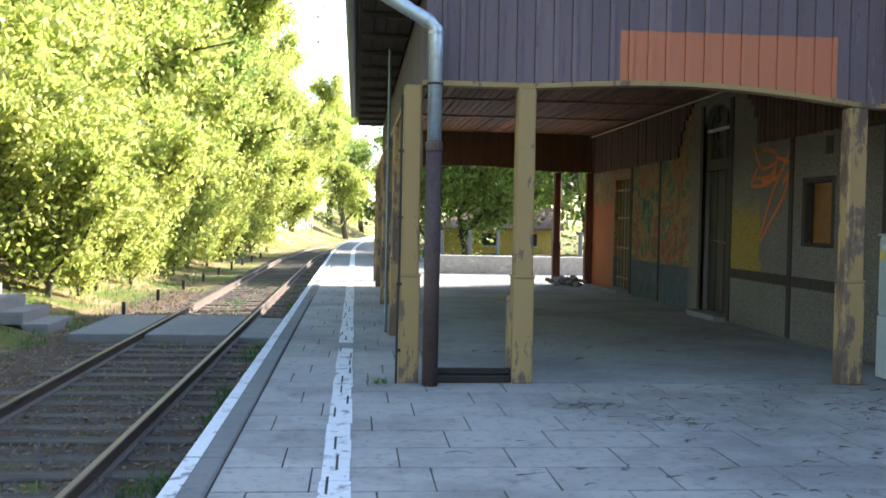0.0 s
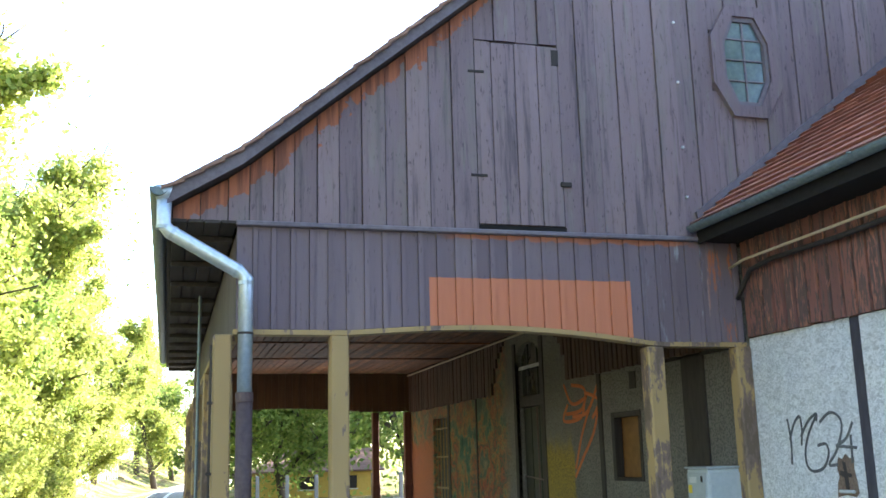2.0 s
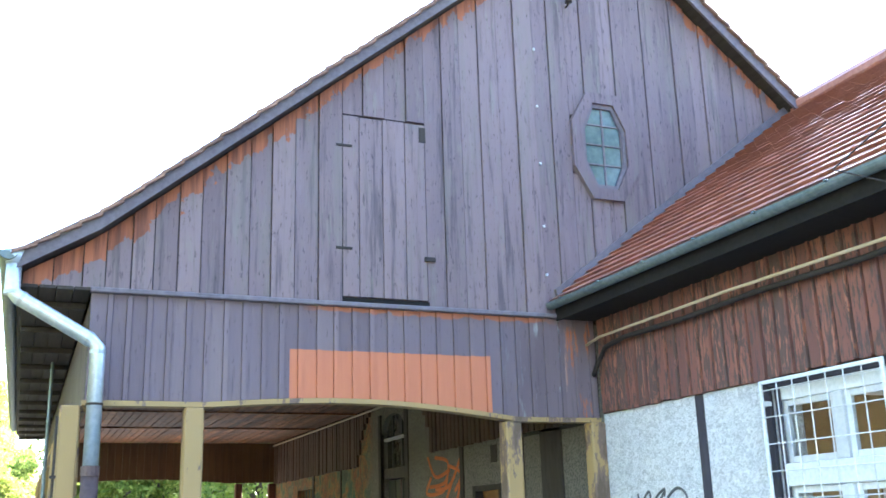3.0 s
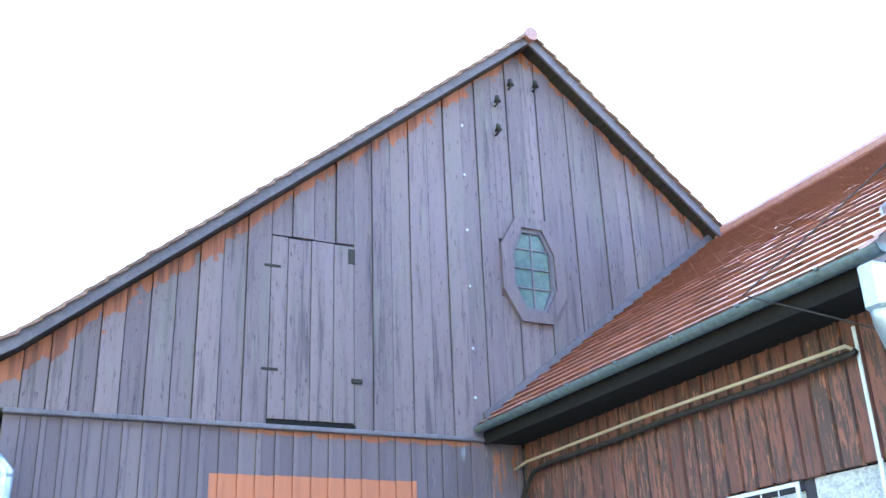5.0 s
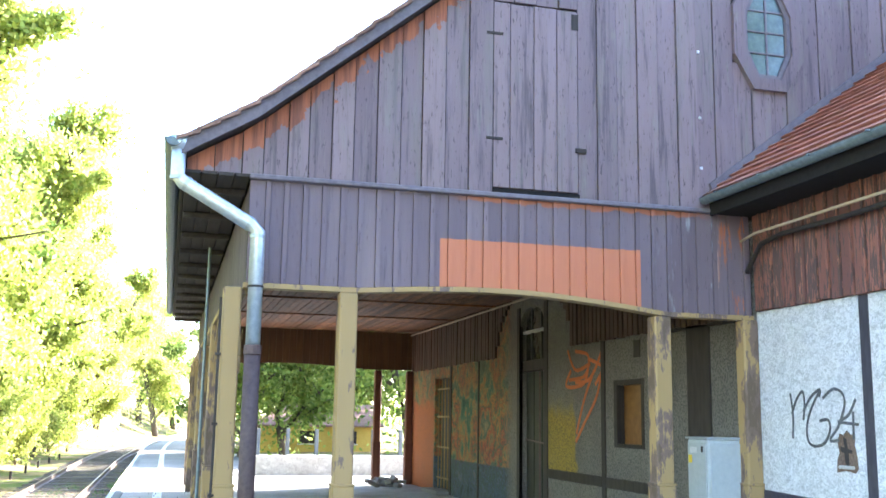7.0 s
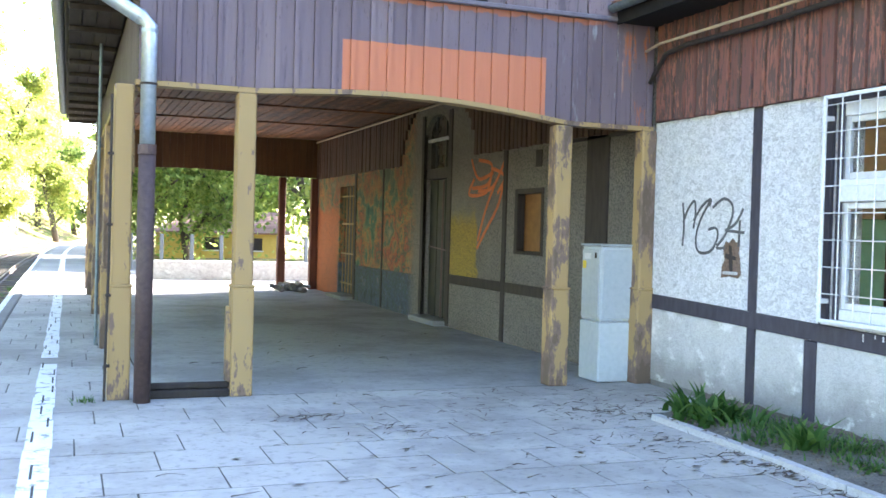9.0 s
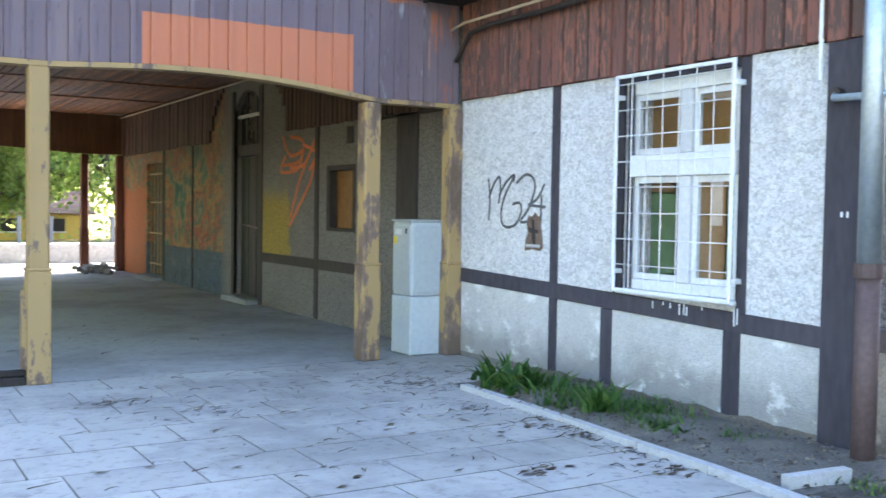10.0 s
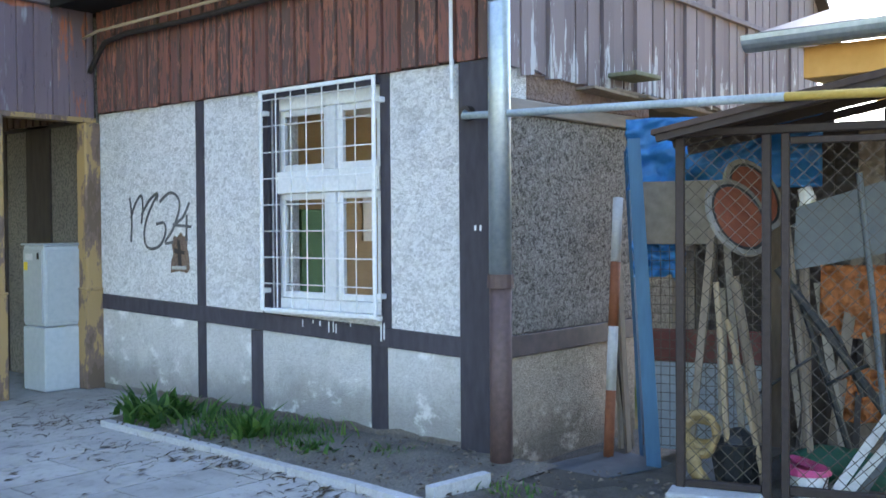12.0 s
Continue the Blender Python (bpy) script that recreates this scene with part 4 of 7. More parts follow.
# side of the wing
endw = thing("wing_end_wall", "pebbledashed end wall below grey weathered boards", "wall", kind="structure")
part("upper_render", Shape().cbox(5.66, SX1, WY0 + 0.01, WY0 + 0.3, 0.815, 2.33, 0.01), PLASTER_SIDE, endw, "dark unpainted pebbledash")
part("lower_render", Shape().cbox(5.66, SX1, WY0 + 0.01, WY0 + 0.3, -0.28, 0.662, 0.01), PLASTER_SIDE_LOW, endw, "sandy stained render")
part("timber_rail", Shape().cbox(5.66, SX1, WY0 - 0.01, WY0 + 0.28, 0.664, 0.813, 0.006), plain("smeared_red_brown_beam", (0.04, 0.034, 0.038), (0.095, 0.07, 0.068), 2.0, 0.6), endw)
part("wall_plate", Shape().cbox(5.66, SX1 + 0.1, WY0 - 0.03, WY0 + 0.28, 2.332, 2.43, 0.008), plain("split_grey_wood", (0.16, 0.14, 0.125), (0.30, 0.27, 0.25), 3.0, 0.9, stretch=(0.2, 1, 1)), endw, "split bare wall plate")
part("rubble_course", Shape().cbox(5.66, SX1 + 0.3, WY0 + 0.03, WY0 + 0.28, 2.432, 2.66, 0.02), plain("broken_brickwork", (0.15, 0.10, 0.085), (0.30, 0.22, 0.19), 5.0, 0.95, bump=0.9, dist=0.05), endw)
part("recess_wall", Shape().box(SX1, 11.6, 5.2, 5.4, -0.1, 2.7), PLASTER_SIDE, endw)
part("recess_ceiling", Shape().box(SX1, 11.6, WY0 + 0.05, 5.4, 2.62, 2.69), SOFFIT, endw)
part("sheathing", Shape().prism([(5.6, 2.66), (11.6, 2.66), (11.6, 3.98), (8.57, 6.40), (5.6, 4.05)], 1, WY0 + 0.05, WY0 + 0.12), PORCH_TIMBER, endw)
x = 5.62
while x < 11.5:
    x1 = min(x + rng.uniform(0.15, 0.21), 11.6)
    zr = lambda q: (3.92 + 0.75 * (q - 5.0)) if q < 8.57 else 6.60 - 0.85 * (q - 8.57)
    part("end_board", Shape().prism([(x + 0.011, 2.64 + rng.uniform(-0.06, 0.02)), (x1 - 0.011, 2.64 + rng.uniform(-0.06, 0.02)), (x1 - 0.011, zr(x1) - 0.03), (x + 0.011, zr(x) - 0.03)], 1, WY0 + rng.choice((-0.022, 0.0)), WY0 + 0.045), ENDB, endw)
    x = x1
# hidden walls that close the building
shell = Shape().box(WX + 0.3, 11.9, END - 0.3, END, -0.05, 4.0).prism([(5.9, 4.0), (11.9, 4.0), (RIDGE_X, APEX - 0.1)], 1, END - 0.3, END)
wall_x(shell, [(5.7, 8.4, 0.7, 2.6)], 4.3, END, -0.05, 4.0, 11.6, 11.9)
shell.prism([(0.0, 3.72), (5.9, 3.72), (RIDGE_X, APEX - 0.1), (0.0, 4.0)], 1, END - 0.2, END - 0.1)
solid("back_walls", shell, PLASTER_SIDE, "plain rendered rear walls of the station building", "wall", "structure")
solid("inner_floor", Shape().box(WX + 0.3, 11.6, 5.4, END - 0.3, -0.05, 0.02), CONCRETE, "bare concrete floor inside the station rooms", "floor", "structure")
solid("room_ceiling", Shape().box(WX + 0.05, 11.6, 5.4, END - 0.3, 3.0, 3.05), PLASTER_LOW, "grey ceiling of the rooms inside", "ceiling", "structure")

# ---- wing roof ----
wroof = thing("wing_roof", "red clay tiled roof over the wing with a dark boxed soffit", "roof", kind="structure")
EX, EZ, SL = 4.98, 3.90, 0.74
RXW, RZW = 8.57, 3.90 + 0.74 * (8.57 - 4.98)
part("deck", Shape().prism([(EX, EZ - 0.06), (RXW, RZW - 0.06), (RXW, RZW), (EX, EZ)], 1, WY0 - 0.12, GY - 0.03), SOFFIT, wroof)
part("back_deck", Shape().prism([(RXW, RZW - 0.06), (12.0, RZW - 0.85 * (12.0 - RXW) - 0.06), (12.0, RZW - 0.85 * (12.0 - RXW)), (RXW, RZW)], 1, WY0 - 0.12, GY - 0.03), SOFFIT, wroof)
# eaves shade is put into the near-black colour of soffit and fascia
part("soffit", Shape().cbox(EX + 0.03, WX + 0.02, WY0 - 0.10, GY - 0.03, 3.72, 3.745, 0.003), SHADE_BLACK, wroof, "soffit boards painted near-black for the eaves shade")
part("fascia", Shape().cbox(EX + 0.01, EX + 0.035, WY0 - 0.12, GY - 0.03, 3.70, EZ - 0.02, 0.003), SHADE_BLACK, wroof)
part("bargeboard", Shape().prism([(EX, EZ - 0.18), (RXW, RZW - 0.18), (RXW, RZW - 0.01), (EX, EZ - 0.01)], 1, WY0 - 0.16, WY0 - 0.12), BARGE, wroof)
part("abutment_strip", Shape().prism([(EX + 0.05, EZ + 0.02), (RXW, RZW + 0.02), (RXW, RZW + 0.16), (EX + 0.02, EZ + 0.14)], 1, GY - 0.05, GY - 0.008), BARGE, wroof, "grey flashing board against the gable")
ANG = math.atan(SL)
TW, TL = 0.19, 0.24
tile = Shape().prism([(0.024, 0.010), (TL, -0.004), (TL, 0.010), (0.0, 0.044)], 1, -TW / 2 + 0.002, TW / 2 - 0.002)
TILE_MESH = tile.mesh("tile", TILE)
rest = Shape()
count = 0
for r in range(23):
    s0 = -0.06 + r * 0.194
    if s0 > 4.42:
        break
    for c in range(27):
        y = GY - 0.14 - c * TW
        if y < WY0 - 0.15:
            break
        m = Matrix.Translation((EX + s0 * math.cos(ANG), y, EZ + s0 * math.sin(ANG) + 0.012)) @ Matrix.Rotation(-ANG, 4, "Y") @ pose(rng.uniform(-0.004, 0.004), 0, rng.uniform(-0.002, 0.003), 0, rng.uniform(-0.8, 0.8), rng.uniform(-0.6, 0.6))
        if count < 300:
            part("tile", TILE_MESH, None, wroof, at=m)
            count += 1
        else:
            rest.add([m @ Vector(v) for v in tile.v], tile.f)
tagged(part("upper_tiles", rest, TILE, wroof, fix=True), kind="stuff")
s = Shape()
y = GY - 0.1
while y > WY0 - 0.1:
    s.tube([(RXW, y, RZW + 0.05), (RXW, y - 0.38, RZW + 0.06)], 0.11, 10, 0.10)
    y -= 0.36
part("ridge_tiles", s, TILE, wroof)
wroof.location = (0.11, 0.0, -0.04)
g2 = thing("wing_gutter", "green-grey half-round gutter along the wing eaves", "gutter")
g2.location = (0.11, 0.0, -0.04)
part("trough", half_pipe(EX - 0.06, EZ - 0.03, 0.062, WY0 - 0.40, GY - 0.06), GUTTER, g2)
for i in range(7):
    part("bracket", Shape().cbox(EX - 0.15, EX + 0.02, GY - 0.4 - 0.75 * i, GY - 0.375 - 0.75 * i, EZ - 0.045, EZ - 0.027, 0.003), GUTTER, g2)

# ---- wing window with grille ----
PALE_PLANK = plain("pale_sawn_plank", (0.30, 0.22, 0.14), (0.42, 0.33, 0.22), 4.0, 0.75, stretch=(1, 1, 0.2))
OCHRE_WALL = plain("ochre_room_wall", (0.26, 0.195, 0.11), (0.33, 0.26, 0.165), 2.0, 0.8)
GREEN = plain("green_gloss_paint", (0.03, 0.12, 0.055), (0.05, 0.17, 0.08), 2.0, 0.5)
BLACK_SPRAY = plain("black_spray_paint", (0.04, 0.04, 0.043), (0.16, 0.16, 0.165), 9.0, 0.7)
RED_SPRAY = plain("orange_red_spray_paint", (0.42, 0.10, 0.04), (0.55, 0.17, 0.06), 5.0, 0.8)
win = thing("barred_window", "white double casement window behind a white iron grille", "window", kind="structure")
Y0, Y1, Z0, Z1 = WIN
XF = WX + 0.06
for name, s in (("jamb", Shape().cbox(XF, XF + 0.10, Y0 + 0.003, Y0 + 0.05, Z0, Z1, 0.006)), ("jamb", Shape().cbox(XF, XF + 0.10, Y1 - 0.05, Y1 - 0.003, Z0, Z1, 0.006)),
                ("head", Shape().cbox(XF, XF + 0.10, Y0 + 0.051, Y1 - 0.051, Z1 - 0.10, Z1 - 0.003, 0.006)), ("bottom_rail", Shape().cbox(XF, XF + 0.10, Y0 + 0.051, Y1 - 0.051, Z0 + 0.003, Z0 + 0.09, 0.006)),
                ("transom", Shape().cbox(XF - 0.02, XF + 0.10, Y0 + 0.051, Y1 - 0.051, 1.84, 2.02, 0.008)), ("mullion", Shape().cbox(XF - 0.01, XF + 0.09, 5.60, 5.70, Z0 + 0.091, 1.839, 0.006)), ("mullion", Shape().cbox(XF - 0.01, XF + 0.09, 5.60, 5.70, 2.021, Z1 - 0.101, 0.006))):
    part(name, s, WHITE_PAINT, win)
for ya, yb in ((Y0 + 0.051, 5.599), (5.701, Y1 - 0.051)):
    for za, zb in ((Z0 + 0.092, 1.838), (2.022, Z1 - 0.102)):
        sash = part("sash", Shape().cbox(XF + 0.02, XF + 0.06, ya + 0.002, ya + 0.056, za, zb, 0.004).cbox(XF + 0.02, XF + 0.06, yb - 0.056, yb - 0.002, za, zb, 0.004).cbox(XF + 0.02, XF + 0.06, ya + 0.057, yb - 0.057, za, za + 0.05, 0.004).cbox(XF + 0.02, XF + 0.06, ya + 0.057, yb - 0.057, zb - 0.05, zb, 0.004), WHITE_PAINT, win)
        pane = part("pane", Shape().box(XF + 0.038, XF + 0.043, ya + 0.03, yb - 0.03, za + 0.045, zb - 0.045), GLASS, sash, "clear glass pane")
        pane.visible_shadow = False
part("timber_jamb", Shape().cbox(XF - 0.012, XF - 0.001, Y1 - 0.072, Y1 - 0.003, Z0 + 0.004, Z1 - 0.004, 0.003), TIMBER, win, "dark timber strip beside the casement")
part("sill", Shape().cbox(WX - 0.05, XF + 0.05, Y0 - 0.02, Y1 + 0.02, Z0 - 0.035, Z0 + 0.002, 0.008), WHITE_PAINT, win, "white window sill")
part("inner_reveal", Shape().box(WX + 0.17, WX + 0.33, Y1 + 0.002, Y1 + 0.02, Z0, Z1).box(WX + 0.17, WX + 0.33, Y0 - 0.02, Y0 - 0.002, Z0, Z1), WHITE_PAINT, win)
grille = thing("window_grille", "white-painted welded iron window grille", "window grille")
XG = WX - 0.075
part("frame", Shape().cbox(XG, XG + 0.02, Y0 - 0.02, Y0 + 0.015, Z0 - 0.02, 2.68, 0.004).cbox(XG, XG + 0.02, Y1 + 0.0, Y1 + 0.035, Z0 - 0.02, 2.68, 0.004).cbox(XG, XG + 0.02, Y0 + 0.016, Y1 - 0.001, Z0 - 0.02, Z0 + 0.012, 0.004).cbox(XG, XG + 0.02, Y0 + 0.016, Y1 - 0.001, 2.65, 2.68, 0.004), WHITE_PAINT, grille)
for i in range(1, 7):
    y = Y0 + (Y1 - Y0) * i / 7 + 0.01
    part("upright_bar", Shape().tube([(XG + 0.01, y, Z0), (XG + 0.01, y, 2.66)], 0.005, 6), WHITE_PAINT, grille)
for i in range(1, 9):
    z = Z0 + (2.66 - Z0) * i / 8.3
    part("cross_bar", Shape().tube([(XG - 0.004, Y0, z), (XG - 0.004, Y1 + 0.02, z)], 0.005, 6), WHITE_PAINT, grille)
for y in (Y0 - 0.03, Y1 + 0.03):
    for z in (1.05, 2.5):
        part("bracket", Shape().cbox(XG + 0.01, WX + 0.02, y - 0.03, y + 0.03, z - 0.02, z + 0.02, 0.005), WHITE_PAINT, grille)
# the room behind it
room = thing("wing_room", "ochre-walled room with a green panelled dado", "room", kind="structure")
part("back_wall", wall_x(Shape(), [(5.7, 8.4, 0.7, 2.6)], 5.42, 8.6, 0.0, 3.0, 11.5, 11.59), OCHRE_WALL, room)
part("dado", Shape().box(9.28, 11.5, 8.57, 8.598, 0.0, 1.9), GREEN, room, "green gloss dado")
part("notice", Shape().box(9.0, 9.2, 8.585, 8.597, 1.4, 2.24), WHITE_PAINT, room, "white paper notice with a red heading")
part("notice_heading", Shape().box(9.02, 9.18, 8.578, 8.583, 2.10, 2.22), RED_SPRAY, room, "red heading")
part("brown_jamb", Shape().cbox(8.40, 8.52, 8.55, 8.598, 0.0, 2.1, 0.006), HEADER, room, "red-brown door jamb")
part("side_wall", Shape().box(WX + 0.33, 11.59, 8.6, 8.9, 0.0, 3.0), OCHRE_WALL, room)
part("near_wall", Shape().box(WX + 0.33, 7.42, 4.28, 4.4, 0.0, 3.0).box(7.36, 7.42, 4.4, 5.44, 0.0, 3.0).box(7.42, 11.59, 5.42, 5.47, 0.0, 3.0), OCHRE_WALL, room)
part("ceiling_board", Shape().box(WX + 0.33, 11.59, 4.4, 8.6, 2.93, 2.98), PLASTER, room)
part("green_door", Shape().cbox(7.95, 8.39, 8.555, 8.598, 0.02, 1.78, 0.01), GREEN, room, "green plank door")

for a, b in (((6.9, 5.75, 0.05), (7.1, 5.30, 1.75)), ((6.8, 5.25, 0.05), (7.0, 5.75, 1.55)), ((7.0, 5.6, 0.05), (7.2, 5.55, 1.35)), ((6.7, 5.9, 0.9), (6.9, 5.2, 1.15))):
    solid("stored_plank", Shape().beam(a, b, 0.07, 0.025), PALE_PLANK, "pale sawn plank leaning inside the room", "plank", group="stored planks")

# ---- porch doors and small window ----
BOARD_GREEN = plain("black_green_door_paint", (0.014, 0.016, 0.014), (0.035, 0.035, 0.03), 3.0, 0.6, stretch=(1, 1, 0.1))
door = thing("arched_door", "tall dark boarded door with an arched glazed fanlight", "door", kind="structure")
y = D1[0] + 0.02
for i in range(6):
    part("plank", Shape().cbox(WX + 0.10 + 0.01 * (i % 2), WX + 0.14 + 0.01 * (i % 2), y + 0.003, y + 0.18, 0.08, 2.36, 0.006), BOARD_GREEN, door)
    y += 0.185
part("transom", Shape().cbox(WX + 0.04, WX + 0.16, D1[0] + 0.01, D1[1] - 0.01, 2.37, 2.55, 0.01), PORCH_TIMBER, door)
fan = Shape()
cy, hw = (D1[0] + D1[1]) / 2, 0.55
for i in range(8):
    a, b = math.pi * i / 8, math.pi * (i + 1) / 8
    p = [(cy + hw * math.cos(q), 3.13 + 0.3 * math.sin(q)) for q in (a, b)]
    fan.prism([p[0], p[1], (p[1][0], 3.452), (p[0][0], 3.452)], 0, WX + 0.0, WX + 0.2)
part("arch_filler", fan, MURAL, door)
part("fanlight_pane", Shape().box(WX + 0.10, WX + 0.11, D1[0] + 0.03, D1[1] - 0.03, 2.56, 3.44), plain("murky_pane", (0.03, 0.032, 0.03), (0.09, 0.085, 0.07), 2.0, 0.2), door, "murky fanlight glass")
for y in (cy - 0.22, cy + 0.22):
    part("glazing_bar", Shape().cbox(WX + 0.07, WX + 0.099, y - 0.02, y + 0.02, 2.55, 3.42, 0.004), BOARD_GREEN, door)
part("threshold", Shape().cbox(WX - 0.22, WX + 0.2, D1[0] - 0.05, D1[1] + 0.05, -0.02, 0.075, 0.015), CONCRETE, door, "worn concrete threshold")
part("security_bar", Shape().tube([(WX + 0.05, D1[0] + 0.35, 0.1), (WX + 0.05, D1[0] + 0.35, 2.35)], 0.014, 6), BROWN_PIPE, door)
part("security_bar", Shape().tube([(WX + 0.05, D1[0] + 0.15, 1.2), (WX + 0.05, D1[1] - 0.15, 1.25)], 0.014, 6), BROWN_PIPE, door)
d2 = thing("barred_door", "dark glazed door behind a rusty iron gate", "door", kind="structure")
part("leaf", Shape().cbox(WX + 0.14, WX + 0.18, D2[0] + 0.01, D2[1] - 0.01, 0.06, 2.44, 0.006), BOARD_GREEN, d2)
RUST = plain("yellowed_iron", (0.20, 0.13, 0.06), (0.32, 0.23, 0.11), 6.0, 0.6, 0.3)
for i in range(5):
    y = D2[0] + 0.12 + i * 0.25
    part("gate_bar", Shape().tube([(WX + 0.06, y, 0.1), (WX + 0.06, y, 2.4)], 0.013, 6), RUST, d2)
for z in (0.3, 0.95, 1.6, 2.2):
    part("gate_rail", Shape().cbox(WX + 0.045, WX + 0.075, D2[0] + 0.03, D2[1] - 0.03, z - 0.018, z + 0.018, 0.004), RUST, d2)
part("threshold", Shape().cbox(WX - 0.28, WX + 0.1, D2[0] - 0.05, D2[1] + 0.05, -0.02, 0.07, 0.015), CONCRETE, d2, "worn concrete threshold")
w2 = thing("boarded_window", "small square window with a dark frame and brown inner board", "window", kind="structure")
for name, s in (("frame", Shape().cbox(WX - 0.012, WX + 0.1, W2[0] + 0.002, W2[0] + 0.07, W2[2], W2[3], 0.006)), ("frame", Shape().cbox(WX - 0.012, WX + 0.1, W2[1] - 0.10, W2[1] - 0.002, W2[2], W2[3], 0.006)), ("head", Shape().cbox(WX - 0.012, WX + 0.1, W2[0] + 0.071, W2[1] - 0.101, W2[3] - 0.07, W2[3] - 0.002, 0.006)), ("sill", Shape().cbox(WX - 0.012, WX + 0.1, W2[0] + 0.071, W2[1] - 0.101, W2[2] + 0.002, W2[2] + 0.05, 0.006))):
    part(name, s, PORCH_TIMBER, w2)
part("inner_board", Shape().cbox(WX + 0.11, WX + 0.13, W2[0] + 0.01, W2[1] - 0.01, W2[2] + 0.01, W2[3] - 0.01, 0.003), plain("brown_board", (0.12, 0.05, 0.018), (0.22, 0.11, 0.035), 1.5, 0.5), w2, "orange-brown board")
solid("wall_vent", Shape().cbox(WX - 0.01, WX + 0.02, 11.50, 11.68, 2.38, 2.60, 0.004), PORCH_TIMBER, "small black square vent in the porch wall", "vent", "structure")


def strokes(name, lines, y_of, z_of, r, material, label):
    ob = thing(name, label, "graffiti")
    for line in lines:
        pts = [Vector((WX - 0.006, y_of(u), z_of(v))) for u, v in line]
        fine = []
        for i in range(len(pts) - 1):
            p0, p1, p2, p3 = pts[max(i - 1, 0)], pts[i], pts[i + 1], pts[min(i + 2, len(pts) - 1)]
            for k in range(6):
                t = k / 6
                fine.append(0.5 * ((2 * p1) + (p2 - p0) * t + (2 * p0 - 5 * p1 + 4 * p2 - p3) * t * t + (3 * p1 - p0 - 3 * p2 + p3) * t ** 3))
        fine.append(pts[-1])
        s = Shape().tube(fine, r, 6)
        s.v = [(WX - 0.006 + (v[0] - WX + 0.006) * 0.25, v[1], v[2]) for v in s.v]
        part("stroke", s, material, ob)
    return ob


strokes("black_scrawl", [[(462, 365), (468, 440), (465, 525)], [(465, 440), (480, 390), (500, 360), (505, 400), (500, 460)], [(500, 430), (525, 380), (552, 355), (550, 380)],
                         [(552, 360), (525, 420), (510, 480), (512, 530), (530, 548), (560, 535), (577, 490), (572, 458), (548, 462)], [(560, 385), (590, 355), (615, 370), (620, 410), (600, 480), (575, 525), (600, 525)],
                         [(650, 390), (630, 440), (600, 465)], [(600, 465), (655, 472)], [(642, 430), (640, 520)]],
        lambda u: 8.36 - (u - 460) * 0.0050, lambda v: 1.89 - (v - 355) * 0.00265, 0.015, BLACK_SPRAY, "looping black spray scrawl on the white roughcast")
strokes("red_scrawl", [[(535, 235), (560, 300), (605, 285)], [(545, 300), (530, 350), (585, 345), (600, 290)], [(640, 250), (605, 330), (560, 340)], [(645, 260), (625, 380), (585, 470), (560, 525)], [(612, 320), (585, 400), (562, 500)], [(600, 270), (640, 300), (620, 350)], [(560, 240), (600, 260), (590, 320), (540, 330)]],
        lambda u: 14.0 - (380 + u / 1.75 - 680) * 0.0205, lambda v: 2.47 - (150 + v / 1.75 - 300) * 0.0080, 0.028, RED_SPRAY, "orange-red spray scrawl dripping down the porch wall")
scar = thing("broken_wall_box", "torn open rusty socket hole in the roughcast", "wall box")
part("hole", Shape().prism([(7.36, 1.20), (7.40, 1.165), (7.52, 1.18), (7.645, 1.16), (7.635, 1.27), (7.60, 1.33), (7.625, 1.43), (7.59, 1.50), (7.54, 1.485), (7.49, 1.53), (7.44, 1.49), (7.385, 1.505), (7.395, 1.40), (7.37, 1.31)], 0, WX - 0.005, WX + 0.02), plain("torn_brown_render", (0.10, 0.065, 0.045), (0.24, 0.17, 0.13), 8.0, 0.95, bump=1.0, dist=0.03), scar)
part("slot", Shape().prism([(7.475, 1.22), (7.52, 1.23), (7.53, 1.33), (7.585, 1.35), (7.58, 1.39), (7.525, 1.38), (7.54, 1.47), (7.50, 1.455), (7.485, 1.37), (7.43, 1.36), (7.435, 1.33), (7.48, 1.335)], 0, WX - 0.009, WX + 0.01), PORCH_TIMBER, scar)
scar.location = (0.0, 0.06, 0.0)
part("crumbs", Shape().cbox(WX - 0.03, WX + 0.0, 7.40, 7.60, 1.195, 1.225, 0.008), PLASTER_LOW, scar)
for y, z, h in ((4.155, 1.55, 0.035), (4.11, 1.55, 0.04)):
    solid("painted_mark", Shape().box(WX - 0.0275, WX - 0.0245, y - 0.008, y + 0.008, z - h / 2, z + h / 2), WHITE_PAINT, "small white painted mark on the corner post", "mark")

# ---- meter cabinet ----
CAB = plain("pale_grey_enamel", (0.33, 0.37, 0.385), (0.42, 0.455, 0.47), 3.0, 0.35, bump=0.03)
cab = thing("meter_cabinet", "tall pale grey two-part metal meter cabinet by the post", "cabinet", at=pose(-0.10, -0.02, 0.0))
part("lower_box", Shape().cbox(5.17, 5.585, 9.02, 9.44, 0.0, 0.62, 0.012), CAB, cab)
up = part("upper_box", Shape().cbox(5.18, 5.585, 9.03, 9.43, 0.625, 1.41, 0.012), CAB, cab)
part("door", Shape().cbox(5.165, 5.179, 9.05, 9.41, 0.66, 1.37, 0.005), CAB, up)
part("front_panel", Shape().cbox(5.20, 5.57, 9.016, 9.029, 0.66, 1.37, 0.004), CAB, up)
part("lid", Shape().cbox(5.16, 5.59, 9.01, 9.45, 1.411, 1.43, 0.006), CAB, up)
part("lock", Shape().cbox(5.155, 5.164, 9.10, 9.13, 1.28, 1.34, 0.003), PORCH_TIMBER, up, "black lock")
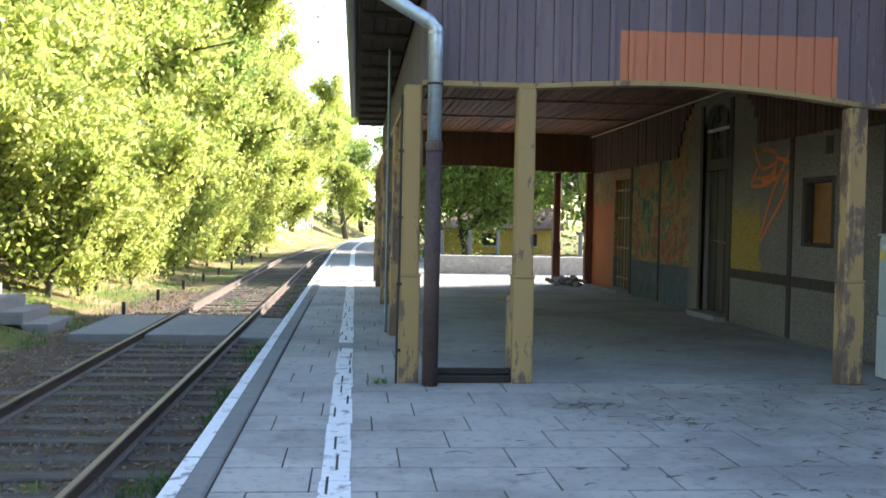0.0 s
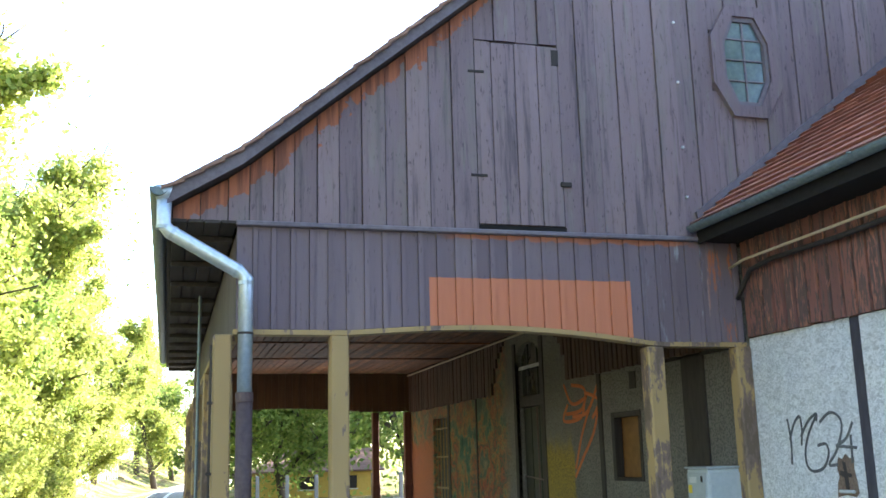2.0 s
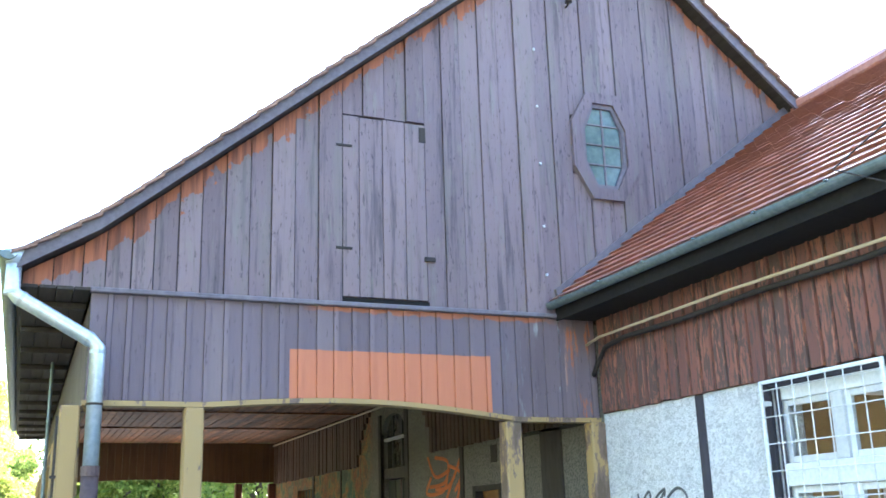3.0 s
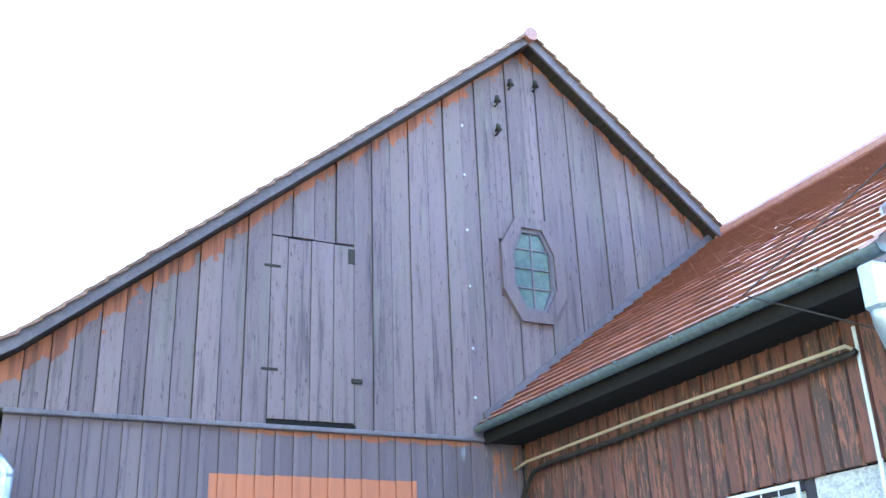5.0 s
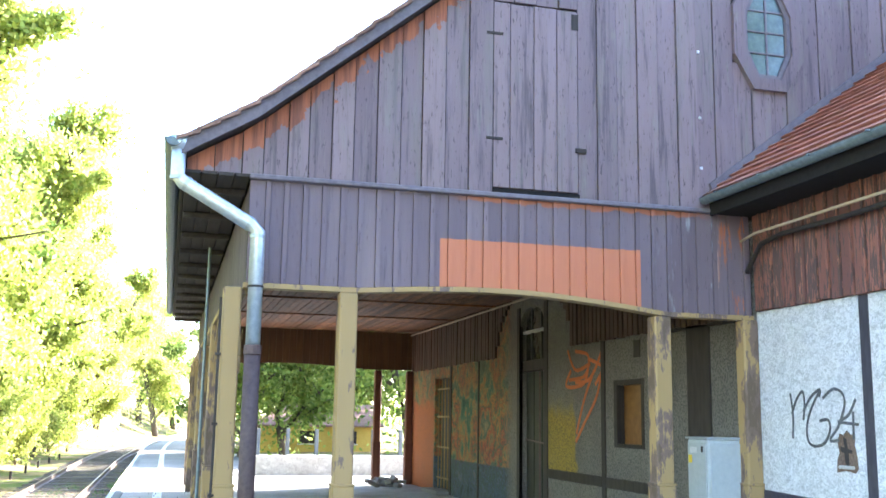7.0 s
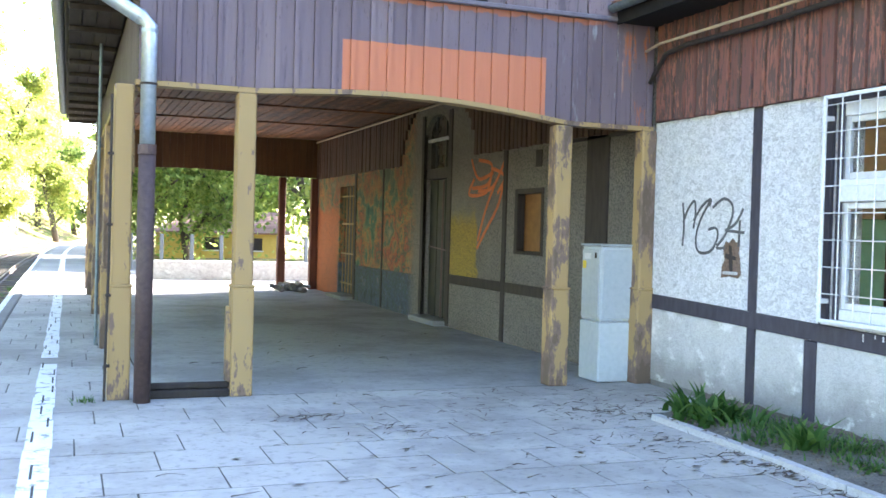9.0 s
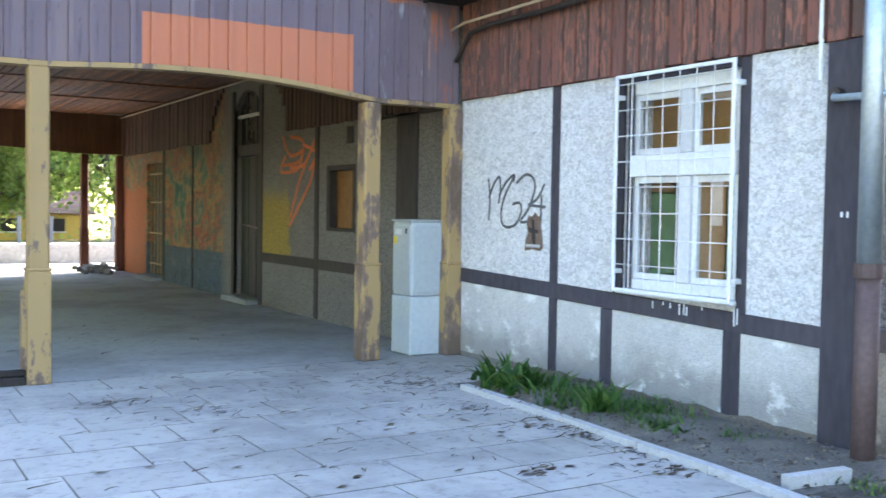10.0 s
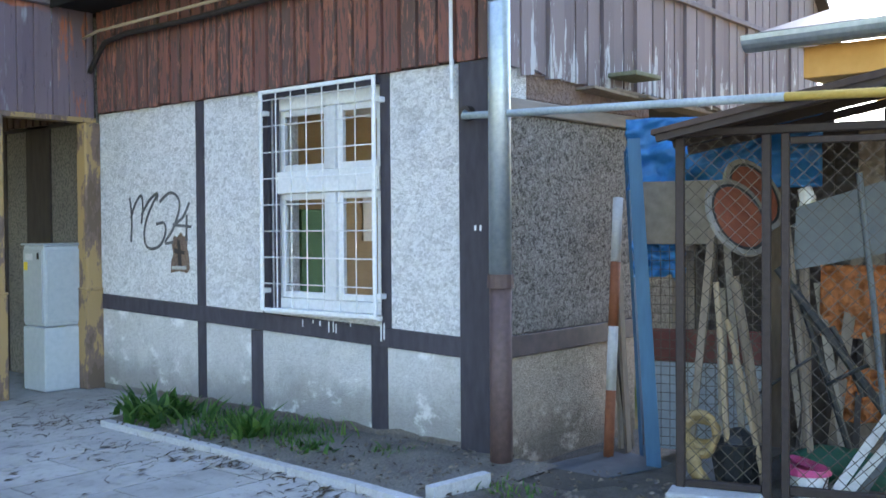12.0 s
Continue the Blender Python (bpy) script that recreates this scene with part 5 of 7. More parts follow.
part("warning_sticker", Shape().box(5.161, 5.164, 9.32, 9.39, 1.17, 1.25), plain("yellow_sticker", (0.6, 0.45, 0.03), (0.7, 0.5, 0.04), 3.0, 0.5), up, "faded yellow sticker")
part("label_plate", Shape().box(5.161, 5.164, 9.22, 9.36, 1.27, 1.33), WHITE_PAINT, up)
solid("cable_duct", Shape().cbox(5.44, 5.465, 9.00, 9.012, 0.0, 2.66, 0.008), WHITE_PAINT, "white plastic cable duct beside the post", "cable duct")

# ---- corner pipes and cables ----
dp = thing("corner_downpipe", "zinc downpipe with a brown iron foot at the wing corner", "downpipe")
part("upper_pipe", Shape().tube([(5.42, 3.83, 3.80), (5.42, 3.83, 1.20)], 0.075, 14), ZINC, dp, "bright zinc pipe", True)
part("collar", Shape().tube([(5.42, 3.83, 1.16), (5.42, 3.83, 1.25)], 0.088, 14), BROWN_PIPE, dp)
part("lower_pipe", Shape().tube([(5.42, 3.83, 1.18), (5.42, 3.83, -0.14)], 0.075, 14), BROWN_PIPE, dp, "brown iron pipe", True)
part("gutter_hopper", Shape().cbox(4.92, 5.06, 3.56, 3.70, 3.43, 3.72, 0.02), ZINC, dp, "zinc rainwater head")
part("swan_neck", Shape().tube([(4.99, 3.63, 3.50), (5.03, 3.65, 3.36), (5.37, 3.82, 3.10), (5.42, 3.83, 3.0)], 0.07, 12), ZINC, dp, smooth=True)
gas = thing("gas_pipe", "peeling grey and yellow pipe spanning out from the wing corner", "pipe")
part("grey_length", Shape().tube([(5.53, 4.20, 2.33), (5.42, 4.13, 2.296), (5.40, 1.95, 2.225)], 0.024, 10), plain("flaking_grey_pipe_paint", (0.20, 0.25, 0.29), (0.36, 0.42, 0.46), 9.0, 0.6), gas, "flaking grey paint", True)
part("yellow_length", Shape().tube([(5.40, 1.95, 2.225), (5.39, -1.0, 2.10)], 0.024, 10), plain("yellow_pipe_paint", (0.42, 0.28, 0.06), (0.52, 0.36, 0.09), 9.0, 0.6), gas, "yellow paint", True)
part("wall_flange", Shape().tube([(5.60, 4.20, 2.33), (5.52, 4.20, 2.33)], 0.05, 10), PORCH_TIMBER, gas)
wp = thing("white_conduit", "white plastic conduit running down the wing corner", "conduit")
part("tube", Shape().tube([(5.545, 4.33, 3.60), (5.545, 4.33, 2.44)], 0.017, 8), WHITE_PAINT, wp)
CREAM = plain("cream_conduit", (0.34, 0.26, 0.17), (0.44, 0.35, 0.24), 5.0, 0.6)
c1 = thing("eaves_conduit", "cream conduit clipped under the wing eaves", "conduit")
part("tube", Shape().tube([(5.40, 8.80, 3.40), (5.40, 8.55, 3.44), (5.40, 6.5, 3.46), (5.40, 4.3, 3.44), (5.52, 4.32, 3.42)], 0.014, 8), CREAM, c1, smooth=True)
c2 = thing("black_cable", "thick black cable sagging along the wing boards", "cable")
part("cable", Shape().tube([(5.50, 8.86, 3.10), (5.48, 8.75, 3.17), (5.47, 8.55, 3.34), (5.48, 8.2, 3.385), (5.48, 7.2, 3.375), (5.48, 6.2, 3.40), (5.48, 5.0, 3.385), (5.48, 4.3, 3.41)], 0.026, 8), PORCH_TIMBER, c2, smooth=True)
c3 = thing("porch_conduit", "pale conduit along the porch wall under the ceiling", "conduit")
part("tube", Shape().tube([(5.54, 9.0, 3.58), (5.54, 15.0, 3.57), (5.54, 23.9, 3.55)], 0.018, 8), CREAM, c3)
knob = Shape().tube([(0, 0, 0), (0, -0.05, 0), (0, -0.07, 0.05)], 0.012, 6).tube([(0, -0.07, 0.03), (0, -0.07, 0.06), (0, -0.07, 0.11)], 0.045, 8, 0.028)
first = None
for x, z in ((5.70, 8.10), (5.50, 7.82), (5.49, 7.42), (6.06, 8.16)):
    m = pose(x, GY - 0.004, z)
    if first is None:
        first = thing("wire_insulator", "black iron hook with a dark insulator on the gable", "insulator", "gable insulators", at=m)
        part("hook_and_cap", knob, PORCH_TIMBER, first, smooth=True)
    else:
        copy_thing(first, m)
clip = None
for i, z in enumerate((7.45, 6.80, 6.10, 5.42, 4.70, 4.16)):
    m = pose(5.03, GY - 0.008, z)
    if clip is None:
        clip = thing("cable_clip", "tiny white clip nailed to the gable boards", "clip", "gable clips", at=m)
        part("clip_body", Shape().cbox(-0.014, 0.014, -0.016, 0.004, -0.014, 0.014, 0.004), WHITE_PAINT, clip)
    else:
        copy_thing(clip, m)

# ---- planting bed by the wing ----
KERB_PAINT = plaster("chalky_kerb_paint", (0.36, 0.365, 0.37), (0.55, 0.555, 0.56), (0.13, 0.125, 0.12), 0.0, 60.0, 0.5, 0.3)
edging = thing("bed_edging", "chalk-white painted kerb round the planting bed", "kerb")
run = [(4.54, 7.10), (4.48, 5.60), (4.42, 4.75), (4.39, 4.10), (4.30, 3.25)]
for (xa, ya), (xb, yb) in zip(run, run[1:]):
    d = Vector((xb - xa, yb - ya, 0)).normalized() * 0.006
    part("kerb_stone", Shape().beam((xa + d.x, ya + d.y, 0.0), (xb - d.x, yb - d.y, 0.0), 0.075, 0.10), KERB_PAINT, edging)
part("kerb_stone", Shape().beam((4.47, 3.63, 0.03), (4.91, 3.56, 0.04), 0.07, 0.12), KERB_PAINT, edging)
square = thing("bed_edging", "chalk-white painted kerb round the square bed by the cage", "kerb")
for (xa, ya), (xb, yb) in (((4.70, 3.02), (5.22, 2.98)), ((4.63, 3.07), (4.63, 2.64)), ((4.63, 2.626), (4.64, 2.20)), ((4.71, 2.24), (5.36, 2.20))):
    part("kerb_stone", Shape().beam((xa, ya, 0.045), (xb, yb, 0.045), 0.085, 0.13), KERB_PAINT, square)
square.location = (-0.38, -0.22, -0.035)
soil = Shape()
nxs, nys = 8, 26
for j in range(nys + 1):
    for i in range(nxs + 1):
        u, v = i / nxs, j / nys
        y = 3.5 + v * 3.7
        xl = 4.32 + (y - 3.5) * 0.055
        soil.v.append((xl + u * (5.62 - xl), y, 0.012 + (0.05 * math.sin(math.pi * u) + 0.03 * noise.noise((u * 5, v * 14, 2))) * min(1.0, v * 9)))
soil.f = [(j * (nxs + 1) + i, j * (nxs + 1) + i + 1, (j + 1) * (nxs + 1) + i + 1, (j + 1) * (nxs + 1) + i) for j in range(nys) for i in range(nxs)]
solid("planting_bed", soil, plain("dark_garden_soil", (0.06, 0.054, 0.047), (0.21, 0.195, 0.17), 9.0, 0.95, bump=0.8, dist=0.02), "bare dark soil in a narrow bed by the wall", "flower bed", "structure", smooth=True)
WEED = leaf_mat("weed_green", (0.03, 0.085, 0.022), (0.07, 0.16, 0.035), (0.15, 0.26, 0.06))


def blade(s, x, y, z, h, w, lean, ang):
    """One bent strap leaf of three joints."""
    dx, dy = math.cos(ang), math.sin(ang)
    pts = []
    for k in range(4):
        t = k / 3
        r, zz, ww = lean * t * t, z + h * t * (1 - 0.25 * t), w * (1 - t) ** 0.7 + 0.001
        pts += [(x + dx * r - dy * ww, y + dy * r + dx * ww, zz), (x + dx * r + dy * ww, y + dy * r - dx * ww, zz)]
    s.add(pts, [(0, 1, 3, 2), (2, 3, 5, 4), (4, 5, 7, 6)])


def weed(x, y, n, h, spread, wide=0.009, label="tuft of fresh green grass at the foot of the wall", name="weed_tuft"):
    s = Shape()
    for _ in range(n):
        blade(s, rng.gauss(0, spread), rng.gauss(0, spread), 0, h * rng.uniform(0.5, 1.1), wide * rng.uniform(0.7, 1.6), h * rng.uniform(0.2, 0.9), rng.uniform(0, 6.28))
    return solid(name, s, WEED, label, "weed", kind="stuff", fix=False, at=pose(x, y, 0.02))


plinth = Shape()
for k in range(79):
    y = 4.02 + k * 0.05
    plinth.v += [(WX - 0.008 - 0.006 * noise.noise((y * 3, 1, 5)), y, 0.0), (WX - 0.008 - 0.006 * noise.noise((y * 5, 4, 5)), y, 0.065 + 0.03 * noise.noise((y * 4, 2, 9)) + 0.012 * noise.noise((y * 19, 2, 9))), (WX + 0.003, y, 0.06 + 0.03 * noise.noise((y * 4, 2, 9)))]
for k in range(78):
    a = 3 * k
    plinth.f += [(a, a + 3, a + 4, a + 1), (a + 1, a + 4, a + 5, a + 2)]
solid("plinth", plinth, plain("crumbling_plinth", (0.10, 0.088, 0.075), (0.21, 0.185, 0.16), 7.0, 0.95, bump=0.8, dist=0.02), "crumbling grey-brown plinth at the foot of the wall", "plinth", "structure", fix=False)
for x, y, n, h, sp, wide in ((4.98, 7.10, 60, 0.36, 0.13, 0.030), (5.12, 6.75, 50, 0.30, 0.14, 0.028), (4.92, 6.85, 30, 0.22, 0.12, 0.028), (5.2, 6.3, 150, 0.27, 0.14, 0.006), (5.15, 5.95, 150, 0.25, 0.14, 0.006), (4.95, 5.72, 30, 0.36, 0.07, 0.030), (5.25, 5.55, 150, 0.28, 0.12, 0.006),
                          (5.05, 5.30, 90, 0.18, 0.12, 0.006), (5.0, 5.05, 40, 0.16, 0.07, 0.018), (5.2, 4.62, 70, 0.15, 0.08, 0.006), (4.85, 6.1, 40, 0.14, 0.09, 0.012), (5.05, 3.45, 60, 0.08, 0.10, 0.006), (4.9, 2.6, 50, 0.1, 0.12, 0.01), (0.10, 8.75, 30, 0.10, 0.05, 0.006)):
    weed(x - (0.14 if x > 4 else 0.0), y - (0.1 if x > 4 else 0.0), n, h * (0.72 if wide < 0.01 else 0.95), sp, wide)

# ---- trees ----
def tree_meshes(seed, height, radius, leaves, size, low, material):
    """Tapered trunk with forking limbs, and a crown of single leaves set in clumps round the twigs."""
    r = random.Random(seed)
    wood, tips = Shape(), []

    def limb(p, d, length, rad, depth):
        path = [p]
        for k in range(4):
            d = (d + Vector((r.gauss(0, 0.16), r.gauss(0, 0.16), r.gauss(0.03, 0.10)))).normalized()
            p = p + d * (length / 4)
            path.append(p)
            if depth < 3:
                tips.append((p, length * 0.28))
        wood.tube(path, rad, 6 if depth else 9, rad * 0.55)
        if depth == 3:
            return
        for k in range(3 if depth else 7):
            t = r.uniform(0.25, 1.0) if depth else 0.18 + 0.80 * k / 6
            q = path[0].lerp(path[-1], t) if depth else path[min(4, int(t * 4))].lerp(path[min(4, int(t * 4) + 1)], t * 4 - int(t * 4))
            a = r.uniform(0, 6.28)
            out = Vector((math.cos(a), math.sin(a), r.uniform(0.1, 0.8))).normalized()
            limb(q, (out + d * 0.4).normalized(), length * (r.uniform(0.5, 0.7) if depth else radius / height * r.uniform(0.75, 1.1)), rad * 0.5, depth + 1)

    limb(Vector((0, 0, -0.3)), Vector((0, 0, 1)), height * 0.85, 0.022 * height, 0)
    tips = [t for t in tips if t[0].z > low]
    rs = np.random.RandomState(seed)
    pick = rs.randint(0, len(tips), leaves)
    centre = np.array([tips[i][0] for i in pick]) + rs.normal(0, 1, (leaves, 3)) * np.array([max(0.35, tips[i][1]) for i in pick])[:, None] * 0.55
    a, b = rs.normal(0, 1, (leaves, 3)), rs.normal(0, 1, (leaves, 3))
    a /= np.linalg.norm(a, axis=1)[:, None]
    b -= (a * b).sum(1)[:, None] * a
    b /= np.linalg.norm(b, axis=1)[:, None]
    k = (size * rs.uniform(0.6, 1.3, leaves))[:, None]
    v = np.stack([centre - a * k, centre + b * k * 0.55, centre + a * k, centre - b * k * 0.55], 1).reshape(-1, 3)
    me = bpy.data.meshes.new("crown")
    me.from_pydata(v.tolist(), [], np.arange(leaves * 4).reshape(-1, 4).tolist())
    me.materials.append(material)
    return wood.mesh("trunk", BARK, True), me


def tree(meshes, m, label, group):
    t = thing("tree", label, "tree", group, at=m)
    part("trunk", meshes[0], None, t)
    part("crown", meshes[1], None, t)
    return t


kinds = [tree_meshes(11 + i, 14.5, 4.6, 34000, 0.115, 0.8, (LEAF, LEAF_GREEN, LEAF)[i]) for i in range(3)]
bush = tree_meshes(31, 4.2, 2.6, 9000, 0.09, 0.1, LEAF)
LABEL = "tall tree in fresh yellow-green spring leaf on the bank"
protos = [None, None, None]
# the six at y 13 and below are unseen, added to block low western sky
for i, (x, y, h) in enumerate(((-10.4, 21, 0.80), (-10.0, 25.5, 0.86), (-9.8, 30, 0.9), (-9.4, 35.5, 0.95), (-9.0, 41, 0.95), (-8.6, 47, 0.95), (-8.2, 54, 0.9), (-7.6, 62, 0.9), (-7.0, 71, 0.9), (-5.5, 82, 0.9), (-12.0, 13.0, 0.9), (-11.5, 8.0, 0.95), (-11.5, 3.0, 0.95), (-11.5, -2.5, 0.95), (-11.5, -8.0, 0.95), (-12, -14, 1.0), (-14, 24, 1.0), (-14.5, 32, 1.05), (-14, 40, 1.1), (-14, 50, 1.1), (-13, 60, 1.1), (-15, 17, 1.0), (-19, 30, 1.2), (-20, 45, 1.25), (-6.8, 50.5, 0.62), (-6.4, 58, 0.62), (-5.8, 66, 0.62), (-1.0, 97, 0.9), (3.0, 108, 0.9), (8.0, 112, 0.9), (-5.0, 92, 0.85), (-2.8, 104, 1.0), (0.6, 113, 1.0), (-10.2, 32.5, 1.0), (-9.4, 38.0, 1.12), (-9.2, 44.0, 1.15), (-8.9, 50.5, 1.15), (-8.5, 58.0, 1.1), (-8.2, 66.0, 0.95), (-7.2, 76.0, 0.9), (-11.5, 28.0, 1.1), (-12.0, 36.0, 1.15))):
    m = pose(x, y, ground_z(x, y) - 0.1, 0, 0, rng.uniform(0, 360)) @ Matrix.Scale(h, 4)
    tree(kinds[i % 3], m, LABEL, "trees along the bank")
for i, (x, y, h, turn) in enumerate(((-9.6, 36.0, 0.86, 40), (-9.4, 40.0, 0.92, 130), (-8.9, 47.5, 0.98, 215), (-7.8, 56.0, 0.92, 300), (-7.0, 64.0, 0.88, 75))):
    m = pose(x, y, ground_z(x, y) - 0.1, 0, 0, turn) @ Matrix.Scale(h, 4)
    tree(kinds[(0, 2)[i % 2]], m, LABEL, "trees along the bank")
for x, y, k in ((-6.6, 21.5, 0.8), (-7.4, 23.5, 1.0), (-6.9, 26, 0.9), (-6.5, 28.5, 1.0), (-6.8, 31.5, 1.1), (-6.3, 34.5, 0.9), (-6.6, 37.5, 1.0), (-6.2, 41, 1.0), (-6.0, 45, 0.9), (-7.6, 20.2, 0.9), (-9.5, 22, 1.2), (-9.0, 27.5, 1.3), (-8.8, 33.0, 1.3), (-5.8, 49, 0.9), (-5.6, 53, 0.9), (-5.2, 58, 0.9), (-8.0, 24.5, 1.3), (-7.8, 29.5, 1.4), (-7.4, 39, 1.4), (-7.2, 44, 1.4), (-6.2, 22.5, 0.5), (-6.4, 24.6, 0.6), (-6.1, 27.2, 0.55), (-6.3, 30, 0.6), (-6.0, 32.8, 0.6), (-6.1, 36, 0.6), (-5.9, 39.4, 0.6), (-5.8, 43, 0.6), (-8.2, 21.4, 1.1), (-10.5, 19.5, 1.2)):
    m = pose(x, y, ground_z(x, y) - 0.1, 0, 0, rng.uniform(0, 360)) @ Matrix.Scale(k, 4)
    t = thing("shrub", "leafy yellow-green shrub on the bank", "shrub", "shrubs on the bank", at=m)
    part("stem", bush[0], None, t)
    part("leaves", bush[1], None, t)
park = tree_meshes(51, 9.0, 4.0, 17000, 0.13, 1.3, LEAF_GREEN)
for x, y, k in ((4.4, 40, 0.85), (2.6, 39, 0.75), (8.6, 36, 0.9), (11.0, 40, 1.0), (5.2, 52, 1.1), (12, 50, 1.2), (7.5, 58, 1.2), (17, 44, 1.2), (9.5, 62, 1.3)):
    tree(park, pose(x, y, -0.1, 0, 0, rng.uniform(0, 360)) @ Matrix.Scale(k, 4), "leafy green tree beyond the forecourt wall", "trees beyond the forecourt")

# out of view, added only to block sky light from the cage and wing end
for x, y, k in ((6.5, -8.5, 1.3), (11.0, -8.0, 1.4), (15.0, -7.0, 1.4)):
    tree(park, pose(x, y, -0.1, 0, 0, rng.uniform(0, 360)) @ Matrix.Scale(k, 4), "unseen leafy tree added to shade the cage and wing end", "trees at the platform end")

# ---- beyond the porch: low wall, fence posts, cottage, heap ----
solid("forecourt_wall", Shape().cbox(1.95, 12, 27.5, 27.75, -0.05, 0.50, 0.02), plaster("peeling_white_wall", (0.50, 0.48, 0.45), (0.62, 0.61, 0.58), (0.22, 0.2, 0.18), 0.15, 12.0, 0.4), "low peeling white forecourt wall", "garden wall")
fp = None
for i in range(11):
    m = pose(1.8 + i * 0.95, 33.0 + 0.04 * i, -0.1)
    if fp is None:
        fp = thing("fence_post", "grey concrete garden fence post", "fence post", "garden fence posts", at=m)
        part("shaft", Shape().cbox(-0.06, 0.06, -0.06, 0.06, 0, 1.25, 0.015), CONCRETE, fp)
    else:
        copy_thing(fp, m)
cot = thing("cottage", "small yellow rendered cottage with a dark tiled roof", "house")
COTTAGE_TILE = plain("brown_red_cottage_tile", (0.20, 0.11, 0.085), (0.34, 0.21, 0.17), 3.0, 0.8)
YELLOW = plain("yellow_house_render", (0.52, 0.36, 0.08), (0.62, 0.44, 0.12), 2.0, 0.85)
part("wall", Shape().box(3.9, 9.1, 45.2, 50, -0.1, 1.15), YELLOW, cot)
rf = part("roof", Shape().add([(3.55, 44.9, 1.08), (9.4, 44.9, 1.08), (9.4, 50.3, 1.08), (3.55, 50.3, 1.08), (5.6, 47.6, 2.05), (9.4, 47.6, 2.05)], [(0, 1, 5, 4), (1, 2, 5), (2, 3, 4, 5), (3, 0, 4), (0, 3, 2, 1)]), COTTAGE_TILE, cot)
for i in range(9):
    y, z = 44.86 + 0.3 * i, 1.10 + 0.108 * i
    part("course", Shape().prism([(y, z), (y + 0.33, z + 0.12), (y + 0.33, z + 0.16), (y, z + 0.05)], 0, 3.53 + 0.228 * i, 9.42), COTTAGE_TILE, rf)
for x in (5.6, 7.4):
    w = part("window", Shape().cbox(x, x + 0.8, 45.14, 45.19, 0.35, 0.9, 0.01), PORCH_TIMBER, cot)
    part("frame", Shape().cbox(x - 0.06, x + 0.86, 45.16, 45.2, 0.29, 0.34, 0.005), WHITE_PAINT, w)
heap = thing("rubble_heap", "small heap of broken render and stones in the porch corner", "rubble")
for i in range(26):
    a = rng.uniform(0.05, 0.13)
    part("lump", Shape().cbox(-a, a, -a * 0.8, a * 0.8, -a * 0.5, a * 0.5, a * 0.25), CONCRETE, heap, at=pose(4.9 + rng.gauss(0, 0.22), 22.9 + rng.gauss(0, 0.25), 0.05 + rng.uniform(0, 0.10), rng.uniform(-30, 30), rng.uniform(-30, 30), rng.uniform(0, 180)))
farh = thing("far_house", "pale house with a grey roof behind the bank", "house")
part("wall", Shape().box(-16, -7, 100, 108, 1.5, 5.2), PLASTER, farh)
part("roof", Shape().prism([(99.5, 5.1), (108.5, 5.1), (104, 8.6)], 0, -16.5, -6.5), TILE_OLD, farh)
for x in (-14.5, -12, -9.5):
    part("window", Shape().cbox(x, x + 1.1, 99.95, 100.02, 2.6, 4.0, 0.02), PORCH_TIMBER, farh)
ff = None
for i in range(26):
    y = 66 + i * 1.1
    m = pose(-7.6 + track_x(y) * 0.9, y, ground_z(-7.6 + track_x(y) * 0.9, y) - 0.1)
    if ff is None:
        ff = thing("board_fence_bay", "pale upright board fence on the bank", "fence", "bank fence bays", at=m)
        for k in range(5):
            part("board", Shape().cbox(-0.02, 0.02, k * 0.22, k * 0.22 + 0.19, 0, 1.7, 0.006), WHITE_PAINT, ff)
    else:
        copy_thing(ff, m)
bo = None
for i in range(9):
    y = 21.0 + i * 3.6
    m = pose(-4.9 + track_x(y), y, -0.64)
    if bo is None:
        bo = thing("track_stake", "short dark wooden stake beside the rails", "stake", "track stakes", at=m)
        part("stub", Shape().cbox(-0.04, 0.04, -0.04, 0.04, 0, 0.30, 0.01), PORCH_TIMBER, bo)
    else:
        copy_thing(bo, m)

# ---- paint runs below the window ----
runs = thing("paint_runs", "white paint runs on the dark beam below the window", "paint runs")
for y, z, h in ((5.92, 0.80, 0.06), (5.80, 0.82, 0.03), (5.62, 0.79, 0.09), (5.57, 0.80, 0.10), (5.54, 0.78, 0.07), (5.06, 0.78, 0.13), (5.03, 0.79, 0.12), (5.72, 0.81, 0.04), (5.38, 0.82, 0.03)):
    part("run", Shape().cbox(WX - 0.0135, WX - 0.009, y - 0.006, y + 0.006, z - h / 2, z + h / 2, 0.001), WHITE_PAINT, runs)

# ---- fenced tool cage by the wing ----
DARK_STEEL = plain("brown_painted_steel", (0.018, 0.013, 0.012), (0.038, 0.027, 0.025), 5.0, 0.6)
WIRE = plain("dull_galvanised_wire", (0.045, 0.037, 0.030), (0.085, 0.072, 0.06), 5.0, 0.6, 0.3)
TARP = plain("blue_tarpaulin", (0.014, 0.095, 0.27), (0.045, 0.20, 0.45), 2.0, 0.4, bump=0.4, dist=0.02)
BLUE_WOOD = plain("blue_painted_board", (0.025, 0.07, 0.135), (0.05, 0.125, 0.21), 3.0, 0.6, stretch=(1, 1, 0.2))
RAW_WOOD = plain("grey_raw_wood", (0.11, 0.088, 0.066), (0.24, 0.195, 0.155), 4.0, 0.85, stretch=(1, 1, 0.2))
PALE_WOOD = plain("pale_tool_handle", (0.26, 0.195, 0.125), (0.38, 0.30, 0.20), 4.0, 0.7, stretch=(1, 1, 0.2))
PLY = plain("weathered_plywood", (0.14, 0.12, 0.095), (0.24, 0.21, 0.17), 2.5, 0.8)
